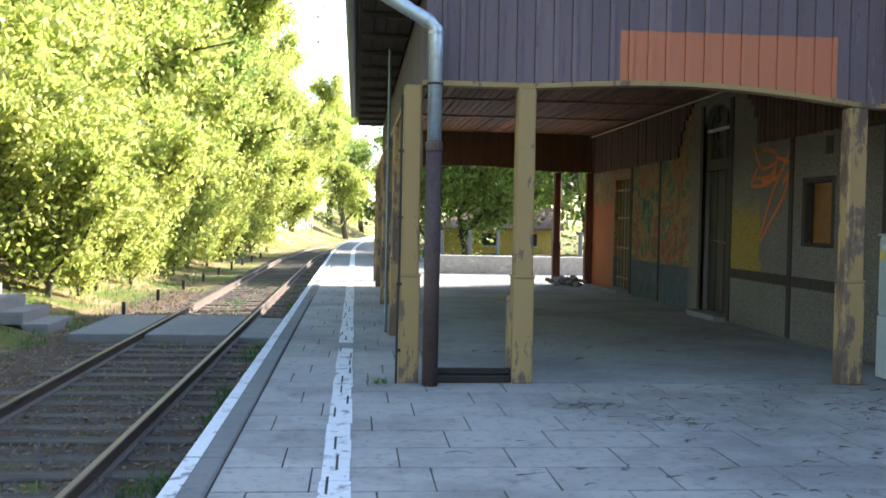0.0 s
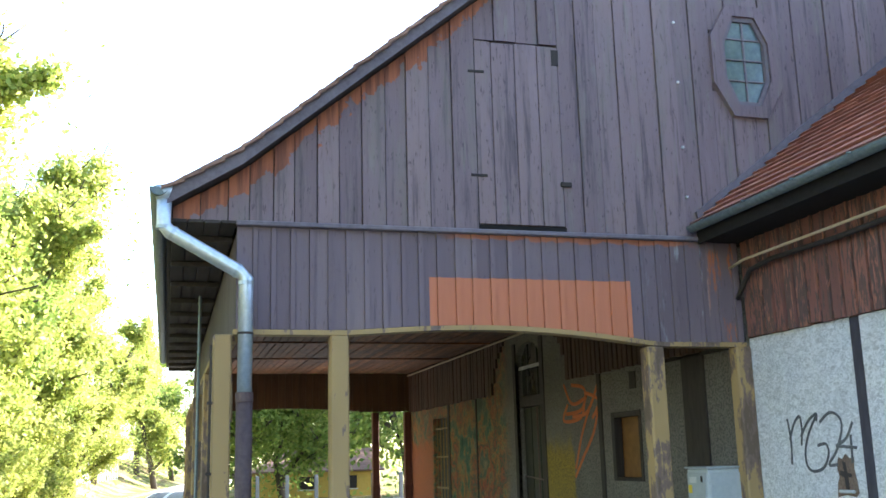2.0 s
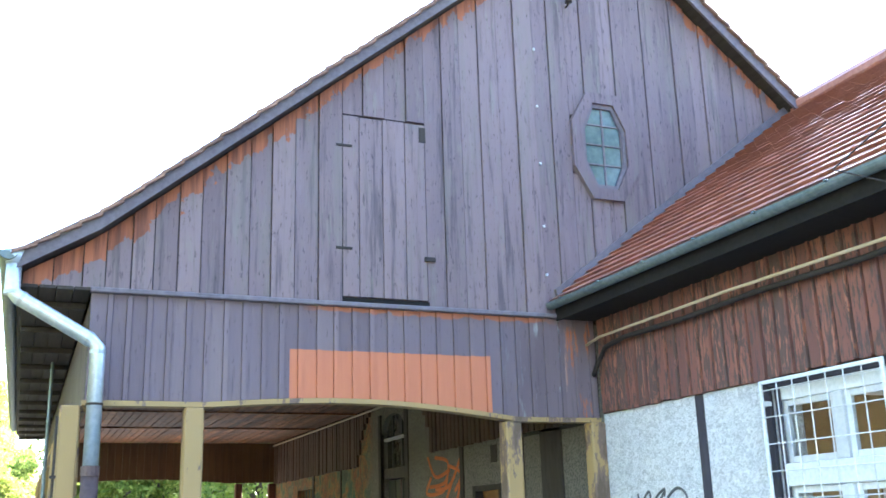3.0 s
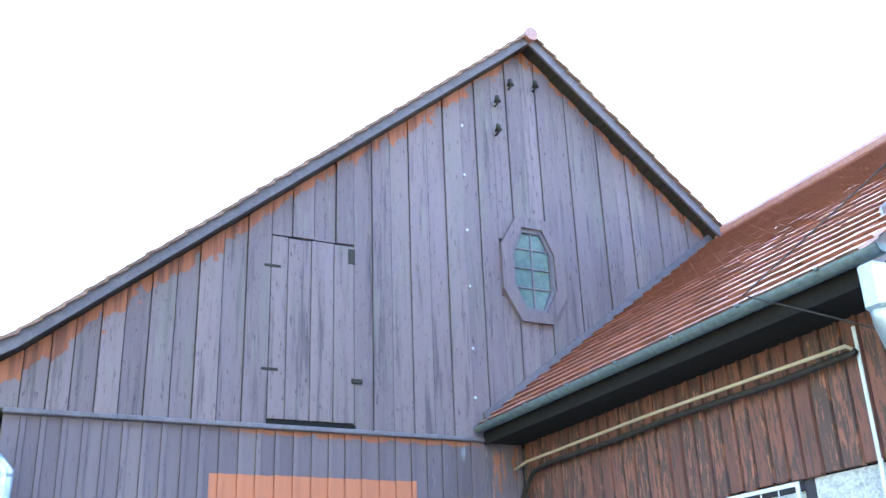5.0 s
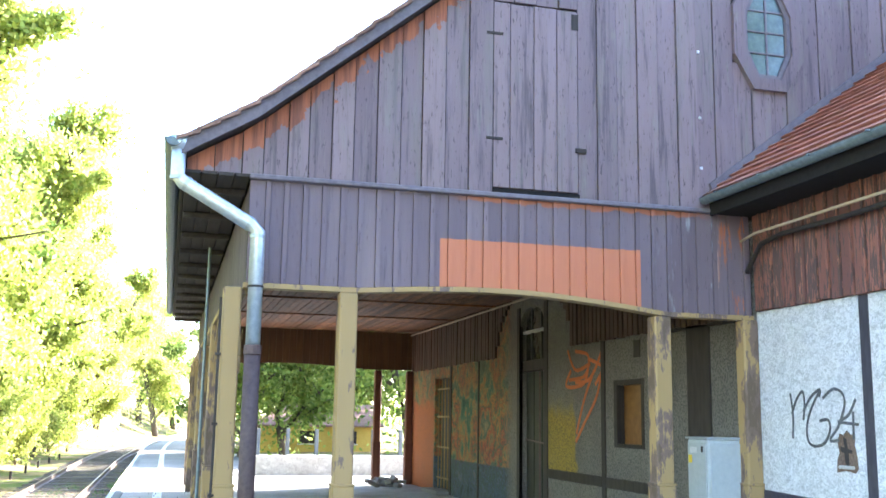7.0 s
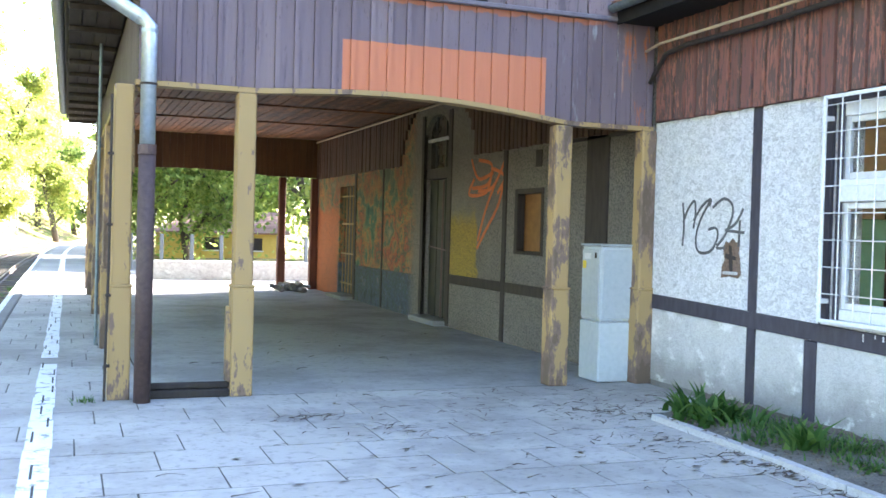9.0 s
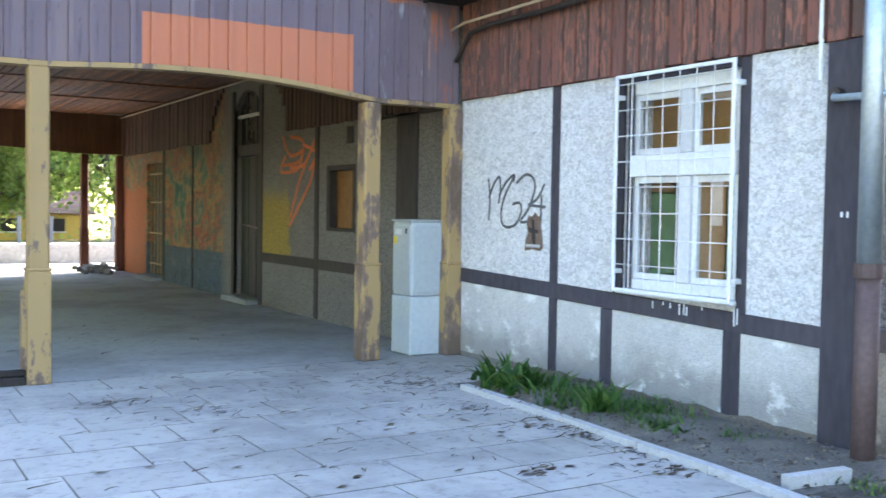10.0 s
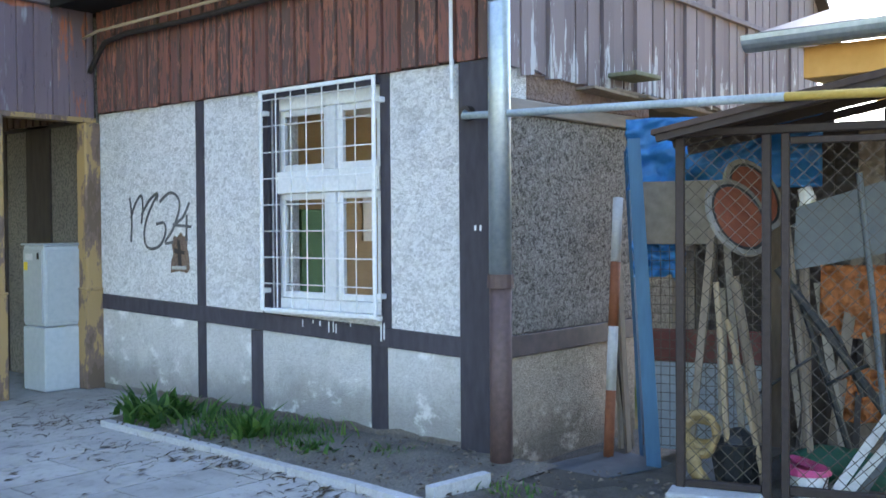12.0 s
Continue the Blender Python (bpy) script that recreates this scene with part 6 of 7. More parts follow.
RUST_DISC = plain("rusted_plate", (0.14, 0.042, 0.024), (0.23, 0.075, 0.042), 3.0, 0.7)
ORANGE_SHEET = plain("orange_fabric", (0.13, 0.045, 0.018), (0.44, 0.16, 0.05), 5.0, 0.8, bump=0.8, dist=0.02)
GREY_SHEET = plain("grey_metal_sheet", (0.075, 0.088, 0.10), (0.13, 0.148, 0.162), 2.0, 0.55, 0.2)
BLACK_PLASTIC = plain("black_plastic", (0.012, 0.014, 0.016), (0.03, 0.033, 0.036), 4.0, 0.45)
CAGE = pose(5.52, 2.61, 0, 0, 0, -73.1)
cage = thing("tool_cage", "brown steel cage with chain-link front and a low plank roof", "cage", at=CAGE)
for x, w in ((0.0, 0.05), (0.475, 0.05), (0.575, 0.045), (1.14, 0.05), (2.2, 0.05)):
    part("post", Shape().cbox(x - w / 2, x + w / 2, -0.025, 0.025, 0.0, 2.06, 0.005), DARK_STEEL, cage)
for x in (0.0, 2.2):
    part("back_post", Shape().cbox(x - 0.025, x + 0.025, 1.35, 1.40, 0.0, 2.15, 0.005), DARK_STEEL, cage)
part("top_rail", Shape().cbox(-0.04, 2.23, -0.03, 0.03, 2.062, 2.11, 0.005), DARK_STEEL, cage)
part("gate_rail", Shape().cbox(0.60, 1.114, -0.02, 0.02, 2.0, 2.04, 0.005), DARK_STEEL, cage)
part("gate_rail", Shape().cbox(0.60, 1.114, -0.02, 0.02, 0.05, 0.10, 0.005), DARK_STEEL, cage)
part("bottom_rail", Shape().cbox(0.026, 0.449, -0.02, 0.02, 0.05, 0.09, 0.005), DARK_STEEL, cage)


def chain(x0, x1, z0, z1, pitch):
    """Diamond wire mesh: two sets of slanting wires, clipped to the frame, each bent over the other."""
    s = Shape()
    h = z1 - z0
    k = -int(h / pitch) - 1
    while x0 + k * pitch < x1:
        for sgn in (1, -1):
            a, c = x0 + k * pitch, (z0 if sgn > 0 else z1)
            t0, t1 = max(0.0, x0 - a), min(h, x1 - a)
            if t1 - t0 > 0.02:
                s.beam((a + t0, 0.003 * sgn, c + sgn * t0), (a + t1, 0.003 * sgn, c + sgn * t1), 0.0042, 0.0042, (0, 1, 0))
        k += 1
    return s


part("chain_link", chain(0.026, 0.449, 0.09, 2.06, 0.088), WIRE, cage, "diamond wire mesh")
part("chain_link", chain(0.60, 1.114, 0.10, 2.0, 0.088), WIRE, cage, "diamond wire mesh")
part("chain_link", chain(1.166, 2.174, 0.10, 2.06, 0.088), WIRE, cage, "diamond wire mesh")
croof = part("roof", Shape().add([(-0.12, -0.25, 2.06), (1.2, -0.25, 2.34), (1.2, 1.5, 2.44), (-0.12, 1.5, 2.10), (-0.12, -0.25, 2.09), (1.2, -0.25, 2.38), (1.2, 1.5, 2.48), (-0.12, 1.5, 2.13)], [(0, 3, 2, 1), (4, 5, 6, 7), (0, 1, 5, 4), (1, 2, 6, 5), (2, 3, 7, 6), (3, 0, 4, 7)])
             .add([(1.2, -0.25, 2.34), (2.5, -0.25, 2.06), (2.5, 1.5, 2.10), (1.2, 1.5, 2.44), (1.2, -0.25, 2.38), (2.5, -0.25, 2.09), (2.5, 1.5, 2.13), (1.2, 1.5, 2.48)], [(0, 3, 2, 1), (4, 5, 6, 7), (0, 1, 5, 4), (1, 2, 6, 5), (2, 3, 7, 6), (3, 0, 4, 7)]), plain("brown_roof_planks", (0.03, 0.02, 0.017), (0.07, 0.048, 0.04), 3.0, 0.8, stretch=(0.2, 1, 1)), cage, "low brown plank roof")
for y in (-0.2, 0.35, 0.9):
    part("rafter", Shape().beam((-0.1, y, 2.05), (1.2, y, 2.32), 0.05, 0.05).beam((1.2, y, 2.32), (2.45, y, 2.05), 0.05, 0.05), DARK_STEEL, croof)
base_stone = solid("kerb_block", Shape().cbox(-0.06, 0.46, -0.18, 0.02, -0.05, 0.045, 0.012), KERB_PAINT, "pale concrete base stone under the cage", "kerb", at=CAGE)
solid("cage_floor", Shape().cbox(-0.05, 2.3, 0.021, 1.5, -0.06, 0.012, 0.006), CONCRETE, "rough concrete floor of the tool cage", "floor", "structure", at=CAGE)
bw = thing("cage_back_fence", "patched dark board fence behind the tool cage", "fence", at=CAGE)
for i in range(18):
    part("board", Shape().cbox(-0.3 + i * 0.155, -0.138 + i * 0.155, 1.42 + 0.016 * (i % 2), 1.435 + 0.016 * (i % 2), 0.0, 2.27 + 0.06 * math.sin(i * 2.3), 0.006), RAW_WOOD if i % 4 == 0 else PORCH_TIMBER, bw)


def put(name, shape, material, label, category, m=None, smooth=False):
    return solid(name, shape, material, label, category, at=CAGE @ (m or Matrix.Identity(4)), smooth=smooth)


def disc(r, y0, y1, n=28, hole=0.0):
    s = Shape()
    ring = [(math.cos(2 * math.pi * i / n), math.sin(2 * math.pi * i / n)) for i in range(n)]
    for rad, y in ((r, y0), (r, y1), (hole, y1), (hole, y0))[:4 if hole else 2]:
        s.v += [(rad * c, y, rad * q) for c, q in ring]
    loops = [0, 1, 2, 3, 0] if hole else [0, 1]
    for a, b in zip(loops, loops[1:]):
        s.f += [(a * n + i, b * n + i, b * n + (i + 1) % n, a * n + (i + 1) % n) for i in range(n)]
    if not hole:
        s.f += [tuple(range(n)), tuple(range(2 * n - 1, n - 1, -1))]
    return s


for m, lab in ((pose(0.30, 0.20, 1.60, 0, -28, 0) @ pose(0, 0, 0, 0, 0, 58), "round rusty traffic sign back with a grey rim"), (pose(0.35, 0.56, 1.74, 0, -28, 0) @ pose(0, 0, 0, 0, 0, 60), "second round rusty sign plate hung behind")):
    mir = thing("round_sign", lab, "sign", "round signs", at=CAGE @ m)
    part("plate", disc(0.196, -0.008, 0.008), RUST_DISC, mir)
    part("black_band", disc(0.212, -0.012, 0.012, hole=0.194), BLACK_PLASTIC, mir)
    part("rim", disc(0.245, -0.011, 0.011, hole=0.211), plain("chalky_grey_rim", (0.14, 0.135, 0.12), (0.24, 0.23, 0.21), 4.0, 0.8), mir, "chalky grey rim")


def cloth(w, h, n, k, seed):
    s = Shape()
    for j in range(k + 1):
        for i in range(n + 1):
            u, v = i / n, j / k
            d = 0.12 * noise.noise((u * 4 + seed, v * 3, seed)) + 0.07 * abs(noise.noise((u * 10 - v * 5, v * 4, seed + 3))) + 0.035 * abs(noise.noise((u * 22, v * 15 + u * 9, seed + 5))) - 0.03 * abs(math.sin(u * 17 + 2 * v))
            s.v.append((u * w, d, v * h + 0.05 * noise.noise((u * 5, 7, seed)) * (1 - v)))
    s.f = [(j * (n + 1) + i, j * (n + 1) + i + 1, (j + 1) * (n + 1) + i + 1, (j + 1) * (n + 1) + i) for j in range(k) for i in range(n)]
    return s


def thick(ob, t):
    mod = ob.modifiers.new("thickness", "SOLIDIFY")
    mod.thickness = t
    return ob


thick(put("blue_tarp", cloth(1.30, 0.50, 60, 26, 2.0), TARP, "crumpled blue tarpaulin hung inside the cage", "tarpaulin", pose(-0.58, 1.20, 1.81), True), 0.004)
thick(put("blue_tarp", cloth(0.36, 0.26, 24, 18, 6.0), TARP, "loose end of blue tarpaulin below a board", "tarpaulin", pose(-0.52, 1.12, 1.20), True), 0.004)
put("plywood_sheet", Shape().cbox(-0.46, 0.30, 1.03, 1.05, 1.43, 1.86, 0.004), PLY, "weathered sheet of plywood propped in the cage", "board")
grid = Shape()
for i in range(14):
    grid.beam((-0.32 + i * 0.06, 0.55, 0.05), (-0.32 + i * 0.06, 0.55, 1.42), 0.004, 0.004, (0, 1, 0))
for i in range(23):
    grid.beam((-0.33, 0.546, 0.06 + i * 0.06), (0.48, 0.546, 0.06 + i * 0.06), 0.004, 0.004, (0, 1, 0))
put("welded_mesh_sheet", grid, WIRE, "square-mesh wire panel leaning inside the cage", "wire mesh", pose(-0.10, 0.44, 0))
put("fibreboard_sheet", Shape().cbox(-0.38, 0.36, 1.06, 1.075, 0.02, 0.62, 0.004), plain("dirty_white_panel", (0.20, 0.23, 0.26), (0.30, 0.33, 0.36), 3.0, 0.6), "dirty white panel behind the wire", "panel")
put("red_plank", Shape().cbox(-0.40, 0.35, 1.035, 1.058, 0.63, 0.85, 0.004), plain("faded_red_plank", (0.07, 0.024, 0.02), (0.12, 0.04, 0.033), 3.0, 0.7), "faded dark red plank behind the wire", "plank")
for a, b, r, mat, lab in (((0.17, 0.22, 1.22), (0.24, 0.20, 0.2), 0.018, PALE_WOOD, "pale wooden tool handle"), ((0.23, 0.24, 1.0), (0.45, 0.18, 0.05), 0.016, PALE_WOOD, "pale wooden tool handle"), ((0.26, 0.32, 1.25), (0.44, 0.30, 0.15), 0.03, RAW_WOOD, "grey wooden stake"), ((0.30, 0.30, 0.95), (0.43, 0.25, 0.02), 0.014, RAW_WOOD, "thin grey stick"),
                          ((0.50, 0.40, 1.30), (1.14, 0.42, 0.40), 0.026, BLACK_PLASTIC, "black iron bar"), ((0.55, 0.48, 1.55), (0.70, 0.44, 0.05), 0.02, RAW_WOOD, "grey wooden stake"), ((0.60, 0.46, 1.2), (0.95, 0.5, 0.05), 0.022, BLACK_PLASTIC, "black iron bar"), ((0.95, 0.40, 1.85), (1.10, 0.30, 0.3), 0.018, GREY_SHEET, "grey metal tube"),
                          ((0.40, 0.36, 0.55), (0.72, 0.34, 0.80), 0.010, BLACK_PLASTIC, "black iron rod"), ((0.80, 0.5, 0.95), (0.98, 0.45, 0.55), 0.02, BLACK_PLASTIC, "black iron bar"), ((0.63, 0.6, 1.7), (0.66, 0.62, 0.05), 0.03, RAW_WOOD, "grey wooden stake"), ((1.0, 0.35, 0.75), (0.78, 0.40, 0.62), 0.012, BLACK_PLASTIC, "black iron rod")):
    put("leaning_pole", Shape().tube([a, Vector(a).lerp(Vector(b), 0.5) + Vector((0.004, 0, 0.004)), b], r, 8), mat, lab + " leaning inside the cage", "pole")
clutter = random.Random(23)
for k in range(16):
    xa = clutter.uniform(-0.25, 1.25)
    top = clutter.uniform(0.7, 1.75)
    put("leaning_pole", Shape().beam((xa, clutter.uniform(0.70, 0.95), 0.02), (xa + clutter.uniform(-0.22, 0.22), clutter.uniform(0.80, 1.15), top), clutter.uniform(0.02, 0.07), 0.02, (0, 1, 0)), clutter.choice((RAW_WOOD, PLY, PORCH_TIMBER, GREY_SHEET)), "weathered lath leaning inside the cage", "pole")
put("metal_sheet", Shape().prism([(0.58, 1.28), (1.25, 1.42), (1.25, 1.86), (0.60, 1.66)], 1, 0.52, 0.53), GREY_SHEET, "bent grey metal sheet leaning in the cage", "metal sheet")
thick(put("orange_cloth", cloth(0.75, 0.45, 44, 30, 9.0), ORANGE_SHEET, "orange netting heaped at the back of the cage", "netting", pose(0.72, 0.95, 0.85), True), 0.004)
thick(put("orange_cloth", cloth(0.6, 0.35, 40, 26, 12.0), ORANGE_SHEET, "orange cloth low at the back of the cage", "cloth", pose(0.85, 0.95, 0.30), True), 0.004)
put("clear_bag", Shape().tube([(0.62, 0.6, 1.52), (0.66, 0.6, 1.60), (0.66, 0.6, 1.72), (0.64, 0.6, 1.78)], 0.07, 10, 0.04), WHITE_PAINT, "small white plastic bag hung in the cage", "bag", smooth=True)
coil = Shape()
for k in range(5):
    coil.tube([(0.09 + 0.09 * math.cos(a + k), 0.12 + 0.02 * k + 0.02 * math.sin(3 * a), 0.33 + (0.13 - 0.015 * k) * math.sin(a + k)) for a in [i * 2 * math.pi / 16 for i in range(17)]], 0.022, 7)
coil.tube([(0.05, 0.12, 0.24), (0.06, 0.12, 0.12), (0.12, 0.12, 0.03)], 0.045, 8)
put("rope_coil", coil, plain("tan_plastic_rope", (0.20, 0.14, 0.06), (0.32, 0.24, 0.12), 6.0, 0.6), "coiled tan hose hung behind the wire", "hose", smooth=True)
tub = thing("black_tub", "black plastic builder's tub full of rags", "tub", at=CAGE @ pose(0.28, 0.28, 0.012))
part("shell", Shape().tube([(0, 0, 0), (0, 0, 0.26)], 0.12, 16, 0.165), BLACK_PLASTIC, tub, smooth=False)
part("rag", Shape().tube([(0, 0, 0.22), (0.01, 0, 0.30), (0.0, 0.01, 0.34)], 0.15, 9, 0.03), BLACK_PLASTIC, tub)
bucket = thing("bucket", "white plastic bucket with a crumpled pink bag over it", "bucket", at=CAGE @ pose(0.68, 0.18, 0.012))
part("pail", Shape().tube([(0, 0, 0), (0, 0, 0.16)], 0.105, 18, 0.12), WHITE_PAINT, bucket)
part("pink_bag", Shape().tube([(0, 0, 0.13), (0, 0, 0.17), (0.005, 0, 0.185)], 0.135, 14, 0.11), plain("pink_plastic_bag", (0.34, 0.03, 0.13), (0.48, 0.08, 0.2), 7.0, 0.4, bump=0.6, dist=0.02), bucket, "crumpled pink bag")
part("bail", Shape().tube([(-0.11, -0.03, 0.12), (-0.08, -0.13, 0.05), (0.08, -0.13, 0.05), (0.11, -0.03, 0.12)], 0.004, 6), WIRE, bucket)
put("green_sack", Shape().tube([(0.55, 0.5, 0.05), (0.75, 0.5, 0.13), (0.95, 0.5, 0.12), (1.1, 0.5, 0.05)], 0.12, 10), plain("dark_green_sack", (0.01, 0.05, 0.035), (0.025, 0.09, 0.06), 4.0, 0.7), "dark green sack on the cage floor", "sack", smooth=True)
WHITE_BATTEN = plain("dirty_white_batten_paint", (0.36, 0.37, 0.38), (0.5, 0.51, 0.52), 5.0, 0.6)
for i, (a, b) in enumerate((((0.80, 0.08, 0.02), (1.10, 0.12, 0.50)), ((0.86, 0.10, 0.02), (1.16, 0.14, 0.42)), ((0.95, 0.2, 0.02), (1.12, 0.25, 0.30)))):
    put("white_batten", Shape().beam(a, b, 0.012, 0.05), WHITE_BATTEN if i < 2 else GREY_SHEET, "white painted batten leaning in the cage", "batten")

# ---- between wing and cage ----
solid("blue_board", Shape().add([(6.13, 3.30, 2.14), (6.17, 3.225, 2.14), (6.195, 3.24, 2.14), (6.155, 3.315, 2.14), (6.12, 3.15, -0.12), (6.165, 3.065, -0.12), (6.195, 3.08, -0.12), (6.15, 3.165, -0.12)], [(0, 1, 2, 3), (7, 6, 5, 4), (0, 4, 5, 1), (1, 5, 6, 2), (2, 6, 7, 3), (3, 7, 4, 0)]), BLUE_WOOD, "long blue painted board leaning by the cage", "board")
solid("blue_board", Shape().beam((6.66, 3.60, 2.10), (6.56, 3.42, -0.11), 0.05, 0.025, (0, 1, 0)), BLUE_WOOD, "second narrow blue board behind the first", "board")
pole = thing("striped_pole", "rusty red and white striped pole leaning on the wall", "pole")
p0, p1 = Vector((6.33, 3.57, -0.11)), Vector((6.53, 3.60, 1.76))
WHITE_BAND = plain("chipped_white_band", (0.36, 0.36, 0.36), (0.5, 0.5, 0.5), 5.0, 0.7)
RED_BAND = plain("rusty_red_band", (0.16, 0.055, 0.026), (0.24, 0.09, 0.045), 5.0, 0.7)
for i, (a, b) in enumerate(((0.0, 0.27), (0.27, 0.51), (0.51, 0.755), (0.755, 1.0))):
    part("band", Shape().tube([p0.lerp(p1, a), p0.lerp(p1, b)], 0.036, 12), WHITE_BAND if i % 2 else RED_BAND, pole, smooth=True)
for i, (xa, xb, z) in enumerate(((6.66, 6.62, 1.50), (6.72, 6.70, 1.62), (6.70, 6.76, 0.95), (6.74, 6.86, 0.75), (6.80, 6.74, 1.05), (6.86, 6.80, 1.30), (6.78, 6.92, 0.60))):
    solid("scrap_lath", Shape().beam((xb, 3.58 + 0.03 * i, -0.10), (xa, 3.70 + 0.02 * i, z), 0.03 + 0.012 * (i % 3), 0.02, (0, 1, 0)), (RAW_WOOD, PLY, PORCH_TIMBER)[i % 3], "thin grey scrap lath leaning by the wall", "lath")
sheet = thing("ground_sheet", "dented grey sheet-metal plates lying on the ground", "metal sheet")
for i, (x, y, rz) in enumerate(((5.98, 3.66, -12), (5.94, 3.46, -11), (5.86, 3.26, -13))):
    part("plate", Shape().cbox(-0.50, 0.50, -0.096, 0.096, 0.0, 0.014, 0.004), GREY_SHEET, sheet, at=pose(x, y, -0.085 + 0.022 * i, 4, -1.0 + i, rz))
yard = Shape()
for j in range(13):
    for i in range(15):
        x, y = 4.54 + i * 0.5, -2.0 + j * 0.5
        drop = min(max((x - 5.2) / 0.6, 0.0), 1.0) * min(max((y - 2.7) / 0.8, 0.0), 1.0)
        yard.v.append((x, y, 0.018 - 0.13 * drop + 0.02 * noise.noise((x * 1.3, y * 1.3, 4))))
yard.f = [(j * 15 + i, j * 15 + i + 1, (j + 1) * 15 + i + 1, (j + 1) * 15 + i) for j in range(12) for i in range(14)]
solid("yard_soil", yard, plain("trodden_yard_soil", (0.03, 0.027, 0.023), (0.17, 0.155, 0.135), 16.0, 0.95, bump=1.0, dist=0.03), "trodden grey earth beside the station wing", "ground", "structure", smooth=True)
led = thing("debris_ledge", "loose boards and torn felt on the wall ledge", "debris")
for i in range(5):
    part("loose_board", Shape().cbox(-0.35, 0.35, -0.09, 0.09, -0.012, 0.012, 0.004), RAW_WOOD, led, at=pose(6.9 + 0.28 * i, 3.86 - 0.03 * i, 2.56 + 0.02 * (i % 2) - 0.012 * i, 0, 3, rng.uniform(-8, 8)))
part("bracket", Shape().cbox(6.95, 7.35, 3.68, 3.94, 2.70, 2.735, 0.006), plain("mossy_board", (0.10, 0.11, 0.07), (0.2, 0.2, 0.14), 4.0, 0.9), led, "mossy bracket board")
pad = thing("end_batten", "grey horizontal batten across the end boards", "batten", kind="structure")
part("batten", Shape().cbox(5.9, 11.4, WY0 - 0.05, WY0 - 0.011, 3.48, 3.53, 0.006), BARGE, pad)

# ---- neighbouring canopy ----
kio = thing("canopy_roof", "neighbouring canopy with zinc roof edge and ochre fascia", "canopy", kind="structure")
YF = plain("ochre_orange_fascia", (0.58, 0.30, 0.075), (0.68, 0.37, 0.11), 2.0, 0.6)
part("fascia", Shape().cbox(6.62, 6.66, -3.0, 2.30, 2.60, 2.80, 0.005), YF, kio, "yellow fascia board")
part("end_fascia", Shape().cbox(6.66, 9.0, 2.26, 2.30, 2.60, 2.80, 0.005), YF, kio)
part("soffit", Shape().box(6.66, 9.0, -3.0, 2.26, 2.60, 2.62), YF, kio)
part("roof_sheet", Shape().prism([(6.5, 2.86), (9.0, 3.55), (9.0, 3.60), (6.5, 2.91)], 1, -3.1, 2.55), GREY_SHEET, kio, "grey zinc roof")
part("gutter", half_pipe(6.48, 2.88, 0.10, -3.1, 2.62), ZINC, kio, "zinc gutter")
part("support", Shape().cbox(8.6, 8.75, -2.5, -2.35, 0.0, 2.6, 0.01), YF, kio)
kio.location = (0.0, 0.0, -0.11)
part("support", Shape().cbox(8.6, 8.75, 1.9, 2.05, 0.0, 2.6, 0.01), YF, kio)

# ---- litter of leaves and twigs ----
TWIG = plain("dry_brown_twig", (0.03, 0.022, 0.016), (0.10, 0.068, 0.045), 6.0, 0.9)
lit = Shape()
for cx, cy, n, sp in ((1.75, 7.75, 26, 0.16), (2.3, 7.1, 22, 0.25), (4.3, 7.4, 40, 0.30), (4.35, 5.6, 34, 0.22), (4.1, 6.3, 36, 0.35), (4.3, 4.3, 36, 0.2), (4.38, 3.35, 60, 0.13), (4.45, 4.75, 45, 0.16), (3.5, 4.6, 14, 0.10), (4.42, 5.2, 40, 0.15), (3.2, 7.9, 22, 0.6), (2.6, 6.3, 26, 0.9), (3.4, 5.6, 24, 0.8), (4.6, 7.9, 30, 0.35), (3.0, 8.4, 16, 0.8), (2.0, 11.5, 16, 1.0), (3.5, 13.5, 16, 1.2)):
    for _ in range(int(n * 1.7)):
        x, y, a, l = rng.gauss(cx, sp), rng.gauss(cy, sp * 0.7), rng.gauss(0.5, 0.7), rng.uniform(0.05, 0.22) * rng.uniform(0.4, 1.0)
        if rng.random() < 0.55:
            p = [(x, y, 0.008)]
            for _ in range(3):
                a += rng.gauss(0, 0.35)
                p.append((p[-1][0] + l / 3 * math.cos(a), p[-1][1] + l / 3 * math.sin(a), 0.008 + rng.uniform(0, 0.012)))
            lit.tube(p, rng.uniform(0.0015, 0.0045), 4, 0.001)
        else:
            w = rng.uniform(0.012, 0.04)
            lit.add([(x - w, y, 0.008), (x, y - w * 0.6, 0.014), (x + w * 1.3, y, 0.008 + rng.uniform(0, 0.01)), (x, y + w * 0.6, 0.009)], [(0, 1, 2, 3)])
solid("dry_litter", lit, TWIG, "scattered dry twigs and leaf stalks on the paving", "litter", "stuff", fix=False)
leaves, stones, tufts = Shape(), Shape(), Shape()
for _ in range(8500):
    y = 5 + 26 * rng.random() ** 1.6
    x = rng.uniform(-6.2, -1.2)
    z = ground_z(x, y) + 0.012
    a, r = rng.uniform(0, 6.28), rng.uniform(0.02, 0.05)
    t = rng.uniform(-0.02, 0.02)
    leaves.add([(x - r * math.cos(a), y - r * math.sin(a), z + t), (x + 0.5 * r * math.sin(a), y - 0.5 * r * math.cos(a), z), (x + r * math.cos(a), y + r * math.sin(a), z - t + 0.01), (x - 0.5 * r * math.sin(a), y + 0.5 * r * math.cos(a), z + 0.012)], [(0, 1, 2, 3)])
crumbs = Shape()
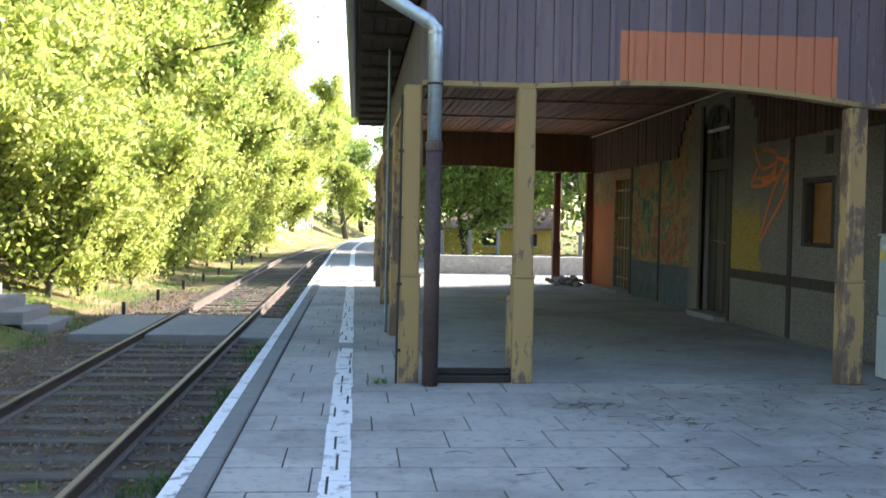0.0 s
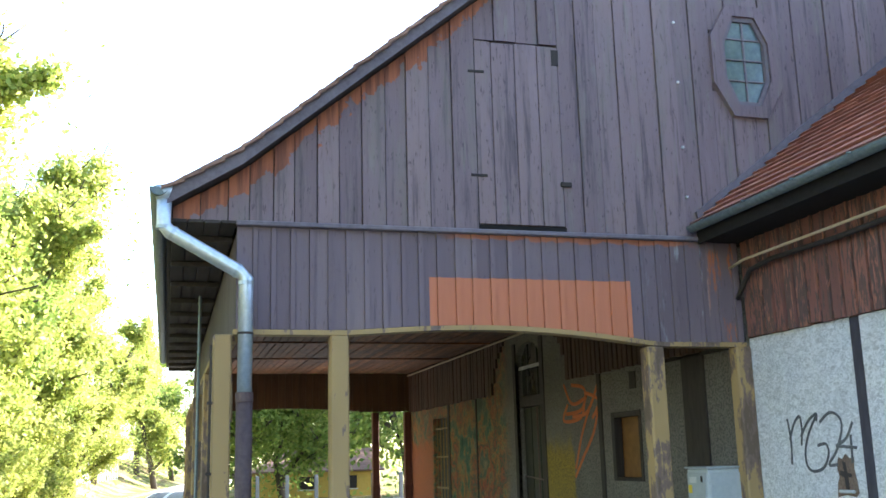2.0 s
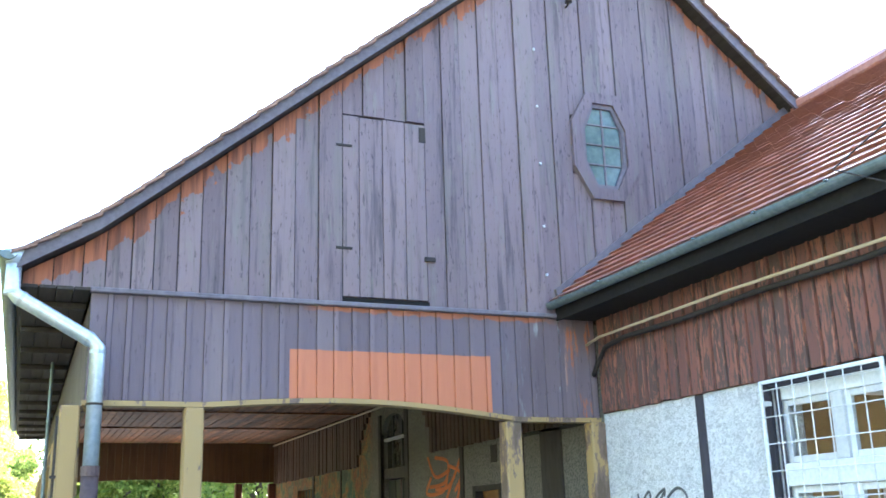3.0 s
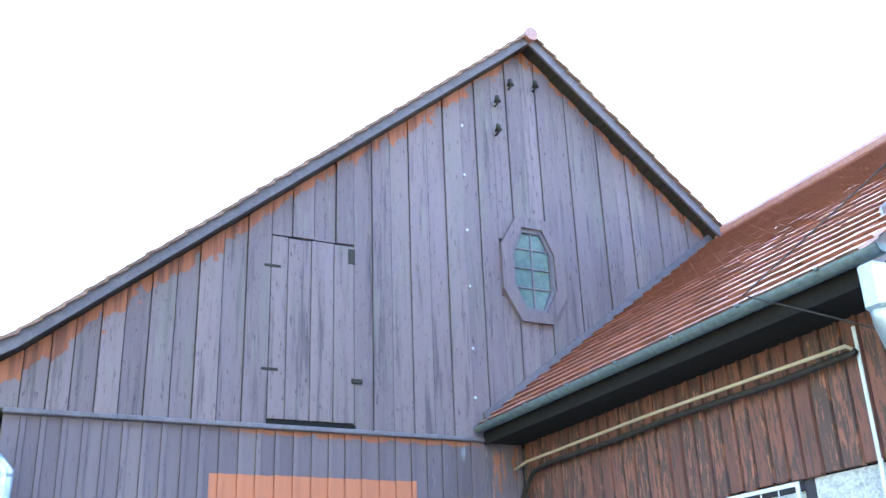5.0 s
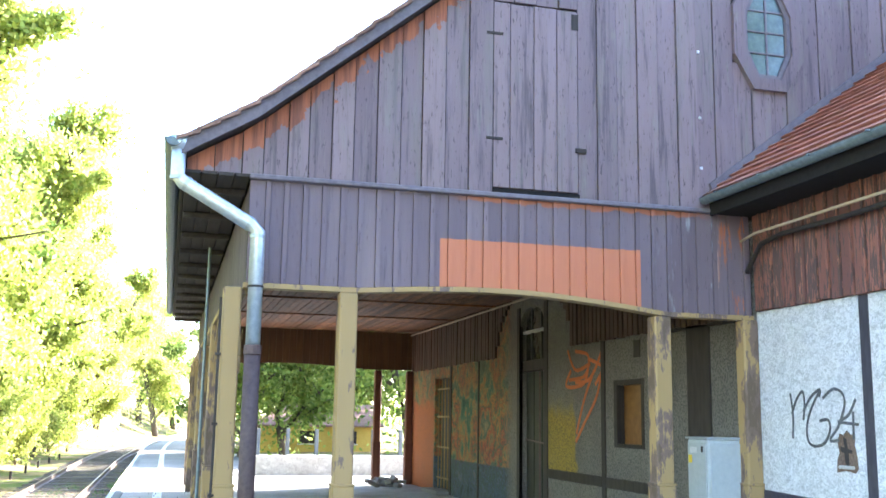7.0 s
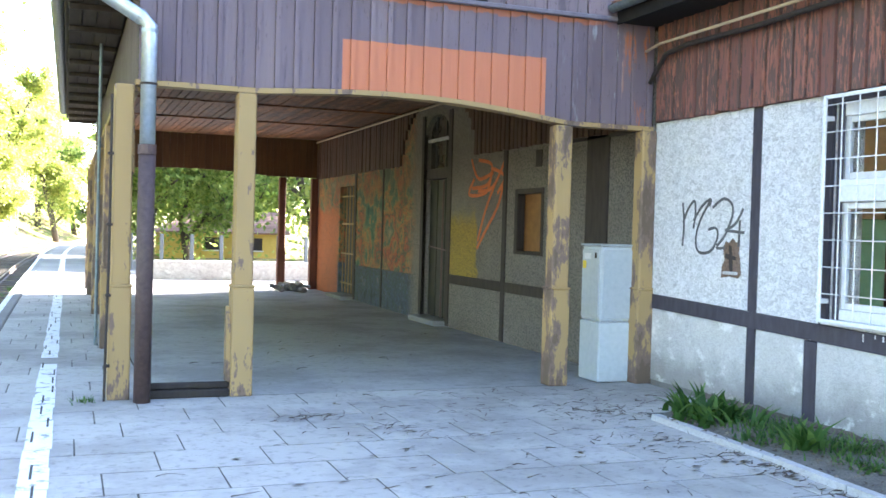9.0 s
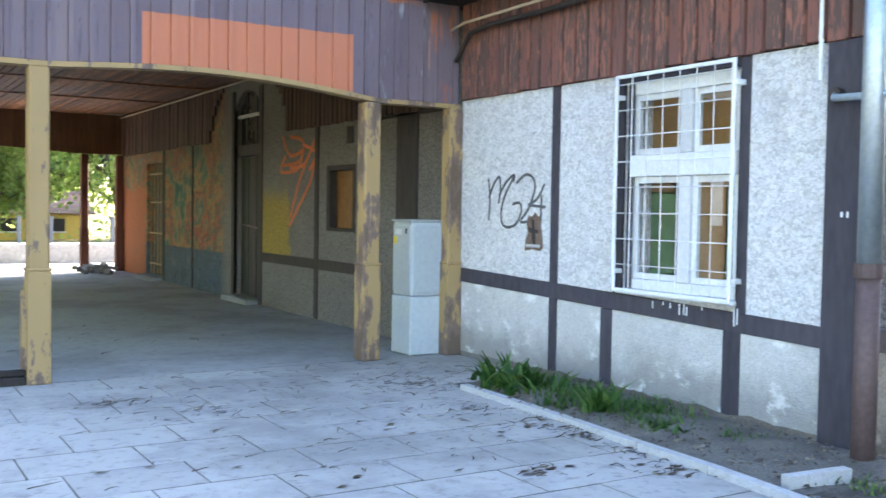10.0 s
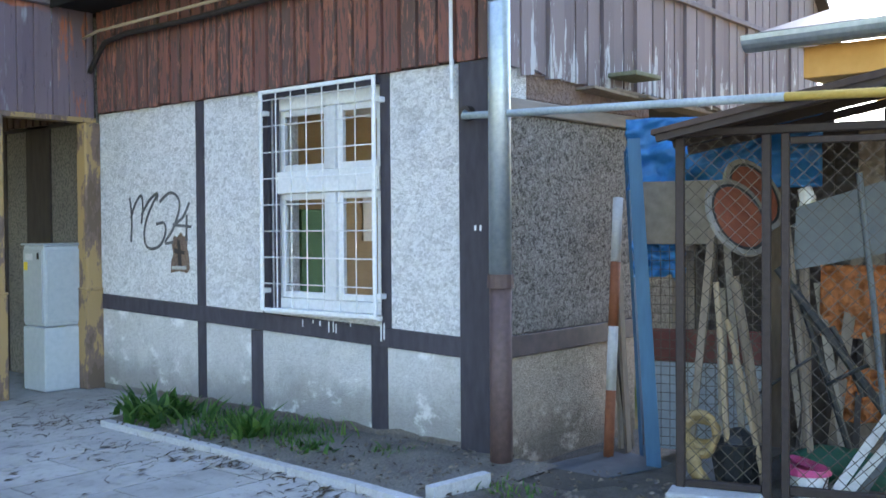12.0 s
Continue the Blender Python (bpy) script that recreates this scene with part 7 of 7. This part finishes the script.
for _ in range(900):
    y = rng.uniform(2.2, 7.0)
    x = rng.uniform(4.45, 5.55) if y > 3.7 else rng.uniform(4.55, 5.6)
    k, a, z = rng.uniform(0.006, 0.028), rng.uniform(0, 6.28), 0.055 if y > 3.7 else 0.03
    crumbs.add([(x - k * math.cos(a), y - k * math.sin(a), z), (x + 0.6 * k * math.sin(a), y - 0.6 * k * math.cos(a), z + 0.004), (x + k * math.cos(a), y + k * math.sin(a), z + 0.008), (x - 0.6 * k * math.sin(a), y + 0.6 * k * math.cos(a), z + 0.016)], [(0, 1, 2), (0, 2, 3)])
solid("bed_litter", crumbs, plain("mixed_bed_litter", (0.05, 0.04, 0.03), (0.19, 0.16, 0.125), 9.0, 0.9, pieces=True, vary=0.5), "dry leaf crumbs and grit on the bed soil", "litter", "stuff", fix=False)
solid("leaf_litter", leaves, leaf_mat("brown_fallen_leaves", (0.11, 0.062, 0.035), (0.24, 0.145, 0.08), (0.38, 0.27, 0.17)), "brown fallen leaves between and beside the rails", "leaf litter", "stuff", fix=False)
for _ in range(6500):
    y = 5 + 24 * rng.random() ** 1.7
    x = rng.uniform(-5.4, -1.2)
    z, r = ground_z(x, y), rng.uniform(0.018, 0.045)
    p = [(x + r * rng.uniform(0.7, 1.2) * math.cos(k * 2.1 + r * 90), y + r * rng.uniform(0.7, 1.2) * math.sin(k * 2.1 + r * 90), z) for k in range(3)]
    stones.add(p + [(x, y, z + r * 0.9), ], [(0, 1, 3), (1, 2, 3), (2, 0, 3)])
solid("ballast_stones", stones, plain("grey_brown_ballast", (0.07, 0.06, 0.052), (0.20, 0.175, 0.155), 9.0, 0.9), "loose grey-brown ballast stones round the sleepers", "ballast", "stuff", fix=False)
for _ in range(2600):
    band = rng.random()
    y = 5 + 28 * rng.random() ** 1.4
    x = rng.gauss(-1.55, 0.18) if band < 0.45 else rng.uniform(-3.4, -2.3) if band < 0.55 else rng.uniform(-9, -5.0)
    if band > 0.55:
        y = rng.uniform(12, 34)
    if band < 0.55 and noise.noise((x * 1.2, y * 0.5, 11)) < 0.05:
        continue
    for _ in range(4):
        blade(tufts, x + rng.gauss(0, 0.04), y + rng.gauss(0, 0.04), ground_z(x, y), rng.uniform(0.06, 0.2), 0.006, rng.uniform(0.03, 0.12), rng.uniform(0, 6.28))
solid("grass_tufts", tufts, WEED, "sparse green grass along the track and bank", "grass", "stuff", fix=False)

# ---- paving slabs ----
paving = thing("paving", "uneven grey concrete paving slabs in running bond", "paving", kind="structure")
rest = Shape()
ROW = 0.52


def slab_row(y0, y1, x0, x1, off, near):
    x = x0 - off
    while x < x1 - 0.02:
        w = 0.70
        a, b = max(x, x0), min(x + w, x1)
        x += w
        if b - a < 0.06:
            continue
        c = Shape().cbox(a + 0.005 - (a + b) / 2, b - 0.005 - (a + b) / 2, -(y1 - y0) / 2 + 0.008, (y1 - y0) / 2 - 0.008, -0.05, 0.0, 0.002)
        m = pose((a + b) / 2, (y0 + y1) / 2, rng.uniform(0.0, 0.003), rng.uniform(-0.1, 0.1), rng.uniform(-0.1, 0.1), rng.uniform(-0.4, 0.4))
        if near:
            part("slab", c, SLAB, paving, fix=False, at=m)
        else:
            rest.add([m @ Vector(v) for v in c.v], c.f)


row = 0
y = 8.93
while y > 3.4:
    slab_row(y - ROW, y, KERB1 + 0.01, 5.58 if y > 7.4 else 4.62, (0.0, 0.35, 0.17, 0.5)[row % 4], True)
    y -= ROW
    row += 1
near_end = y
while y > -7.8:
    slab_row(y - ROW, y, KERB1 + 0.01, 4.62, (0.0, 0.35, 0.17, 0.5)[row % 4], False)
    y -= ROW
    row += 1
y = 8.93
while y < 24.9:
    slab_row(y, min(y + ROW, 25.0), KERB1 + 0.01, 0.61, (0.2, 0.5, 0.35, 0.05)[row % 4], True)
    y += ROW
    row += 1
tagged(part("distant_slabs", rest, SLAB, paving, fix=False), kind="stuff")
line = thing("white_line", "worn white safety line painted along the platform", "painted line", kind="structure")
y = -7.5
while y < 42:
    l = ROW - 0.012
    if rng.random() < 0.985:
        part("dash", Shape().box(-0.312 + rng.uniform(-0.008, 0.008), -0.145 + rng.uniform(-0.008, 0.008), y, y + l, -0.002 if y > 25 else 0.0045, 0.0065), LINE, line)
    y += ROW

slots = Shape()
y = 3.6
while y < 21:
    x = -0.25 + rng.uniform(-0.05, 0.09)
    slots.box(x, x + 0.016, y + 0.06, y + ROW - 0.10, 0.0066, 0.0082)
    y += ROW * rng.choice((1, 1, 2))
tagged(part("open_joints", slots, JOINT, line, "dark open joints through the white paint"), kind="stuff")

# ---- overhead wire, bare twigs behind the roof, cables on the posts ----
ow = thing("overhead_wire", "thin dark wire tied to the wing gutter", "wire")
part("wire", Shape().tube([(4.92, 4.66, 3.86), (5.6, 3.9, 4.6), (6.6, 2.9, 5.8)], 0.006, 5), PORCH_TIMBER, ow)
part("wire", Shape().tube([(4.92, 4.66, 3.86), (5.05, 4.1, 3.55), (5.3, 3.6, 3.25), (5.4, 3.4, 3.1)], 0.006, 5), PORCH_TIMBER, ow)
bare = thing("bare_sapling", "thin bare sapling rising behind the roof", "tree", at=pose(13.2, 14.0, -0.05))
stem = Shape().tube([(0, 0, 0), (0.1, 0.1, 4.0), (0.0, 0.2, 9.0)], 0.08, 7, 0.02)
br = random.Random(5)
for k in range(34):
    z = br.uniform(6.5, 9.0)
    a, l = br.uniform(0, 6.28), br.uniform(0.8, 2.0)
    tip = (l * math.cos(a), l * math.sin(a), z + l * br.uniform(0.4, 1.0))
    stem.tube([(0.02, 0.15, z), (tip[0] * 0.5, tip[1] * 0.5, z + 0.6 * (tip[2] - z)), tip], 0.014, 5, 0.004)
part("stem_and_twigs", stem, BARK, bare)
pc = thing("post_cable", "black cable clipped down the corner porch post", "cable")
part("cable", Shape().tube([(0.245, GY - 0.06, 0.0), (0.25, GY - 0.05, 0.6), (0.262, GY - 0.03, 1.2), (0.262, GY - 0.03, 2.6)], 0.013, 6), PORCH_TIMBER, pc)
for z in (0.3, 0.9, 1.5, 2.1):
    part("clip", Shape().cbox(0.235, 0.285, GY - 0.06, GY - 0.02, z - 0.012, z + 0.012, 0.004), PORCH_TIMBER, pc)
pz = thing("side_pipe", "grey steel pipe beside the second porch post", "pipe")
part("tube", Shape().tube([(0.27, 12.85, 0.0), (0.27, 12.85, 3.68)], 0.02, 8), GUTTER, pz)
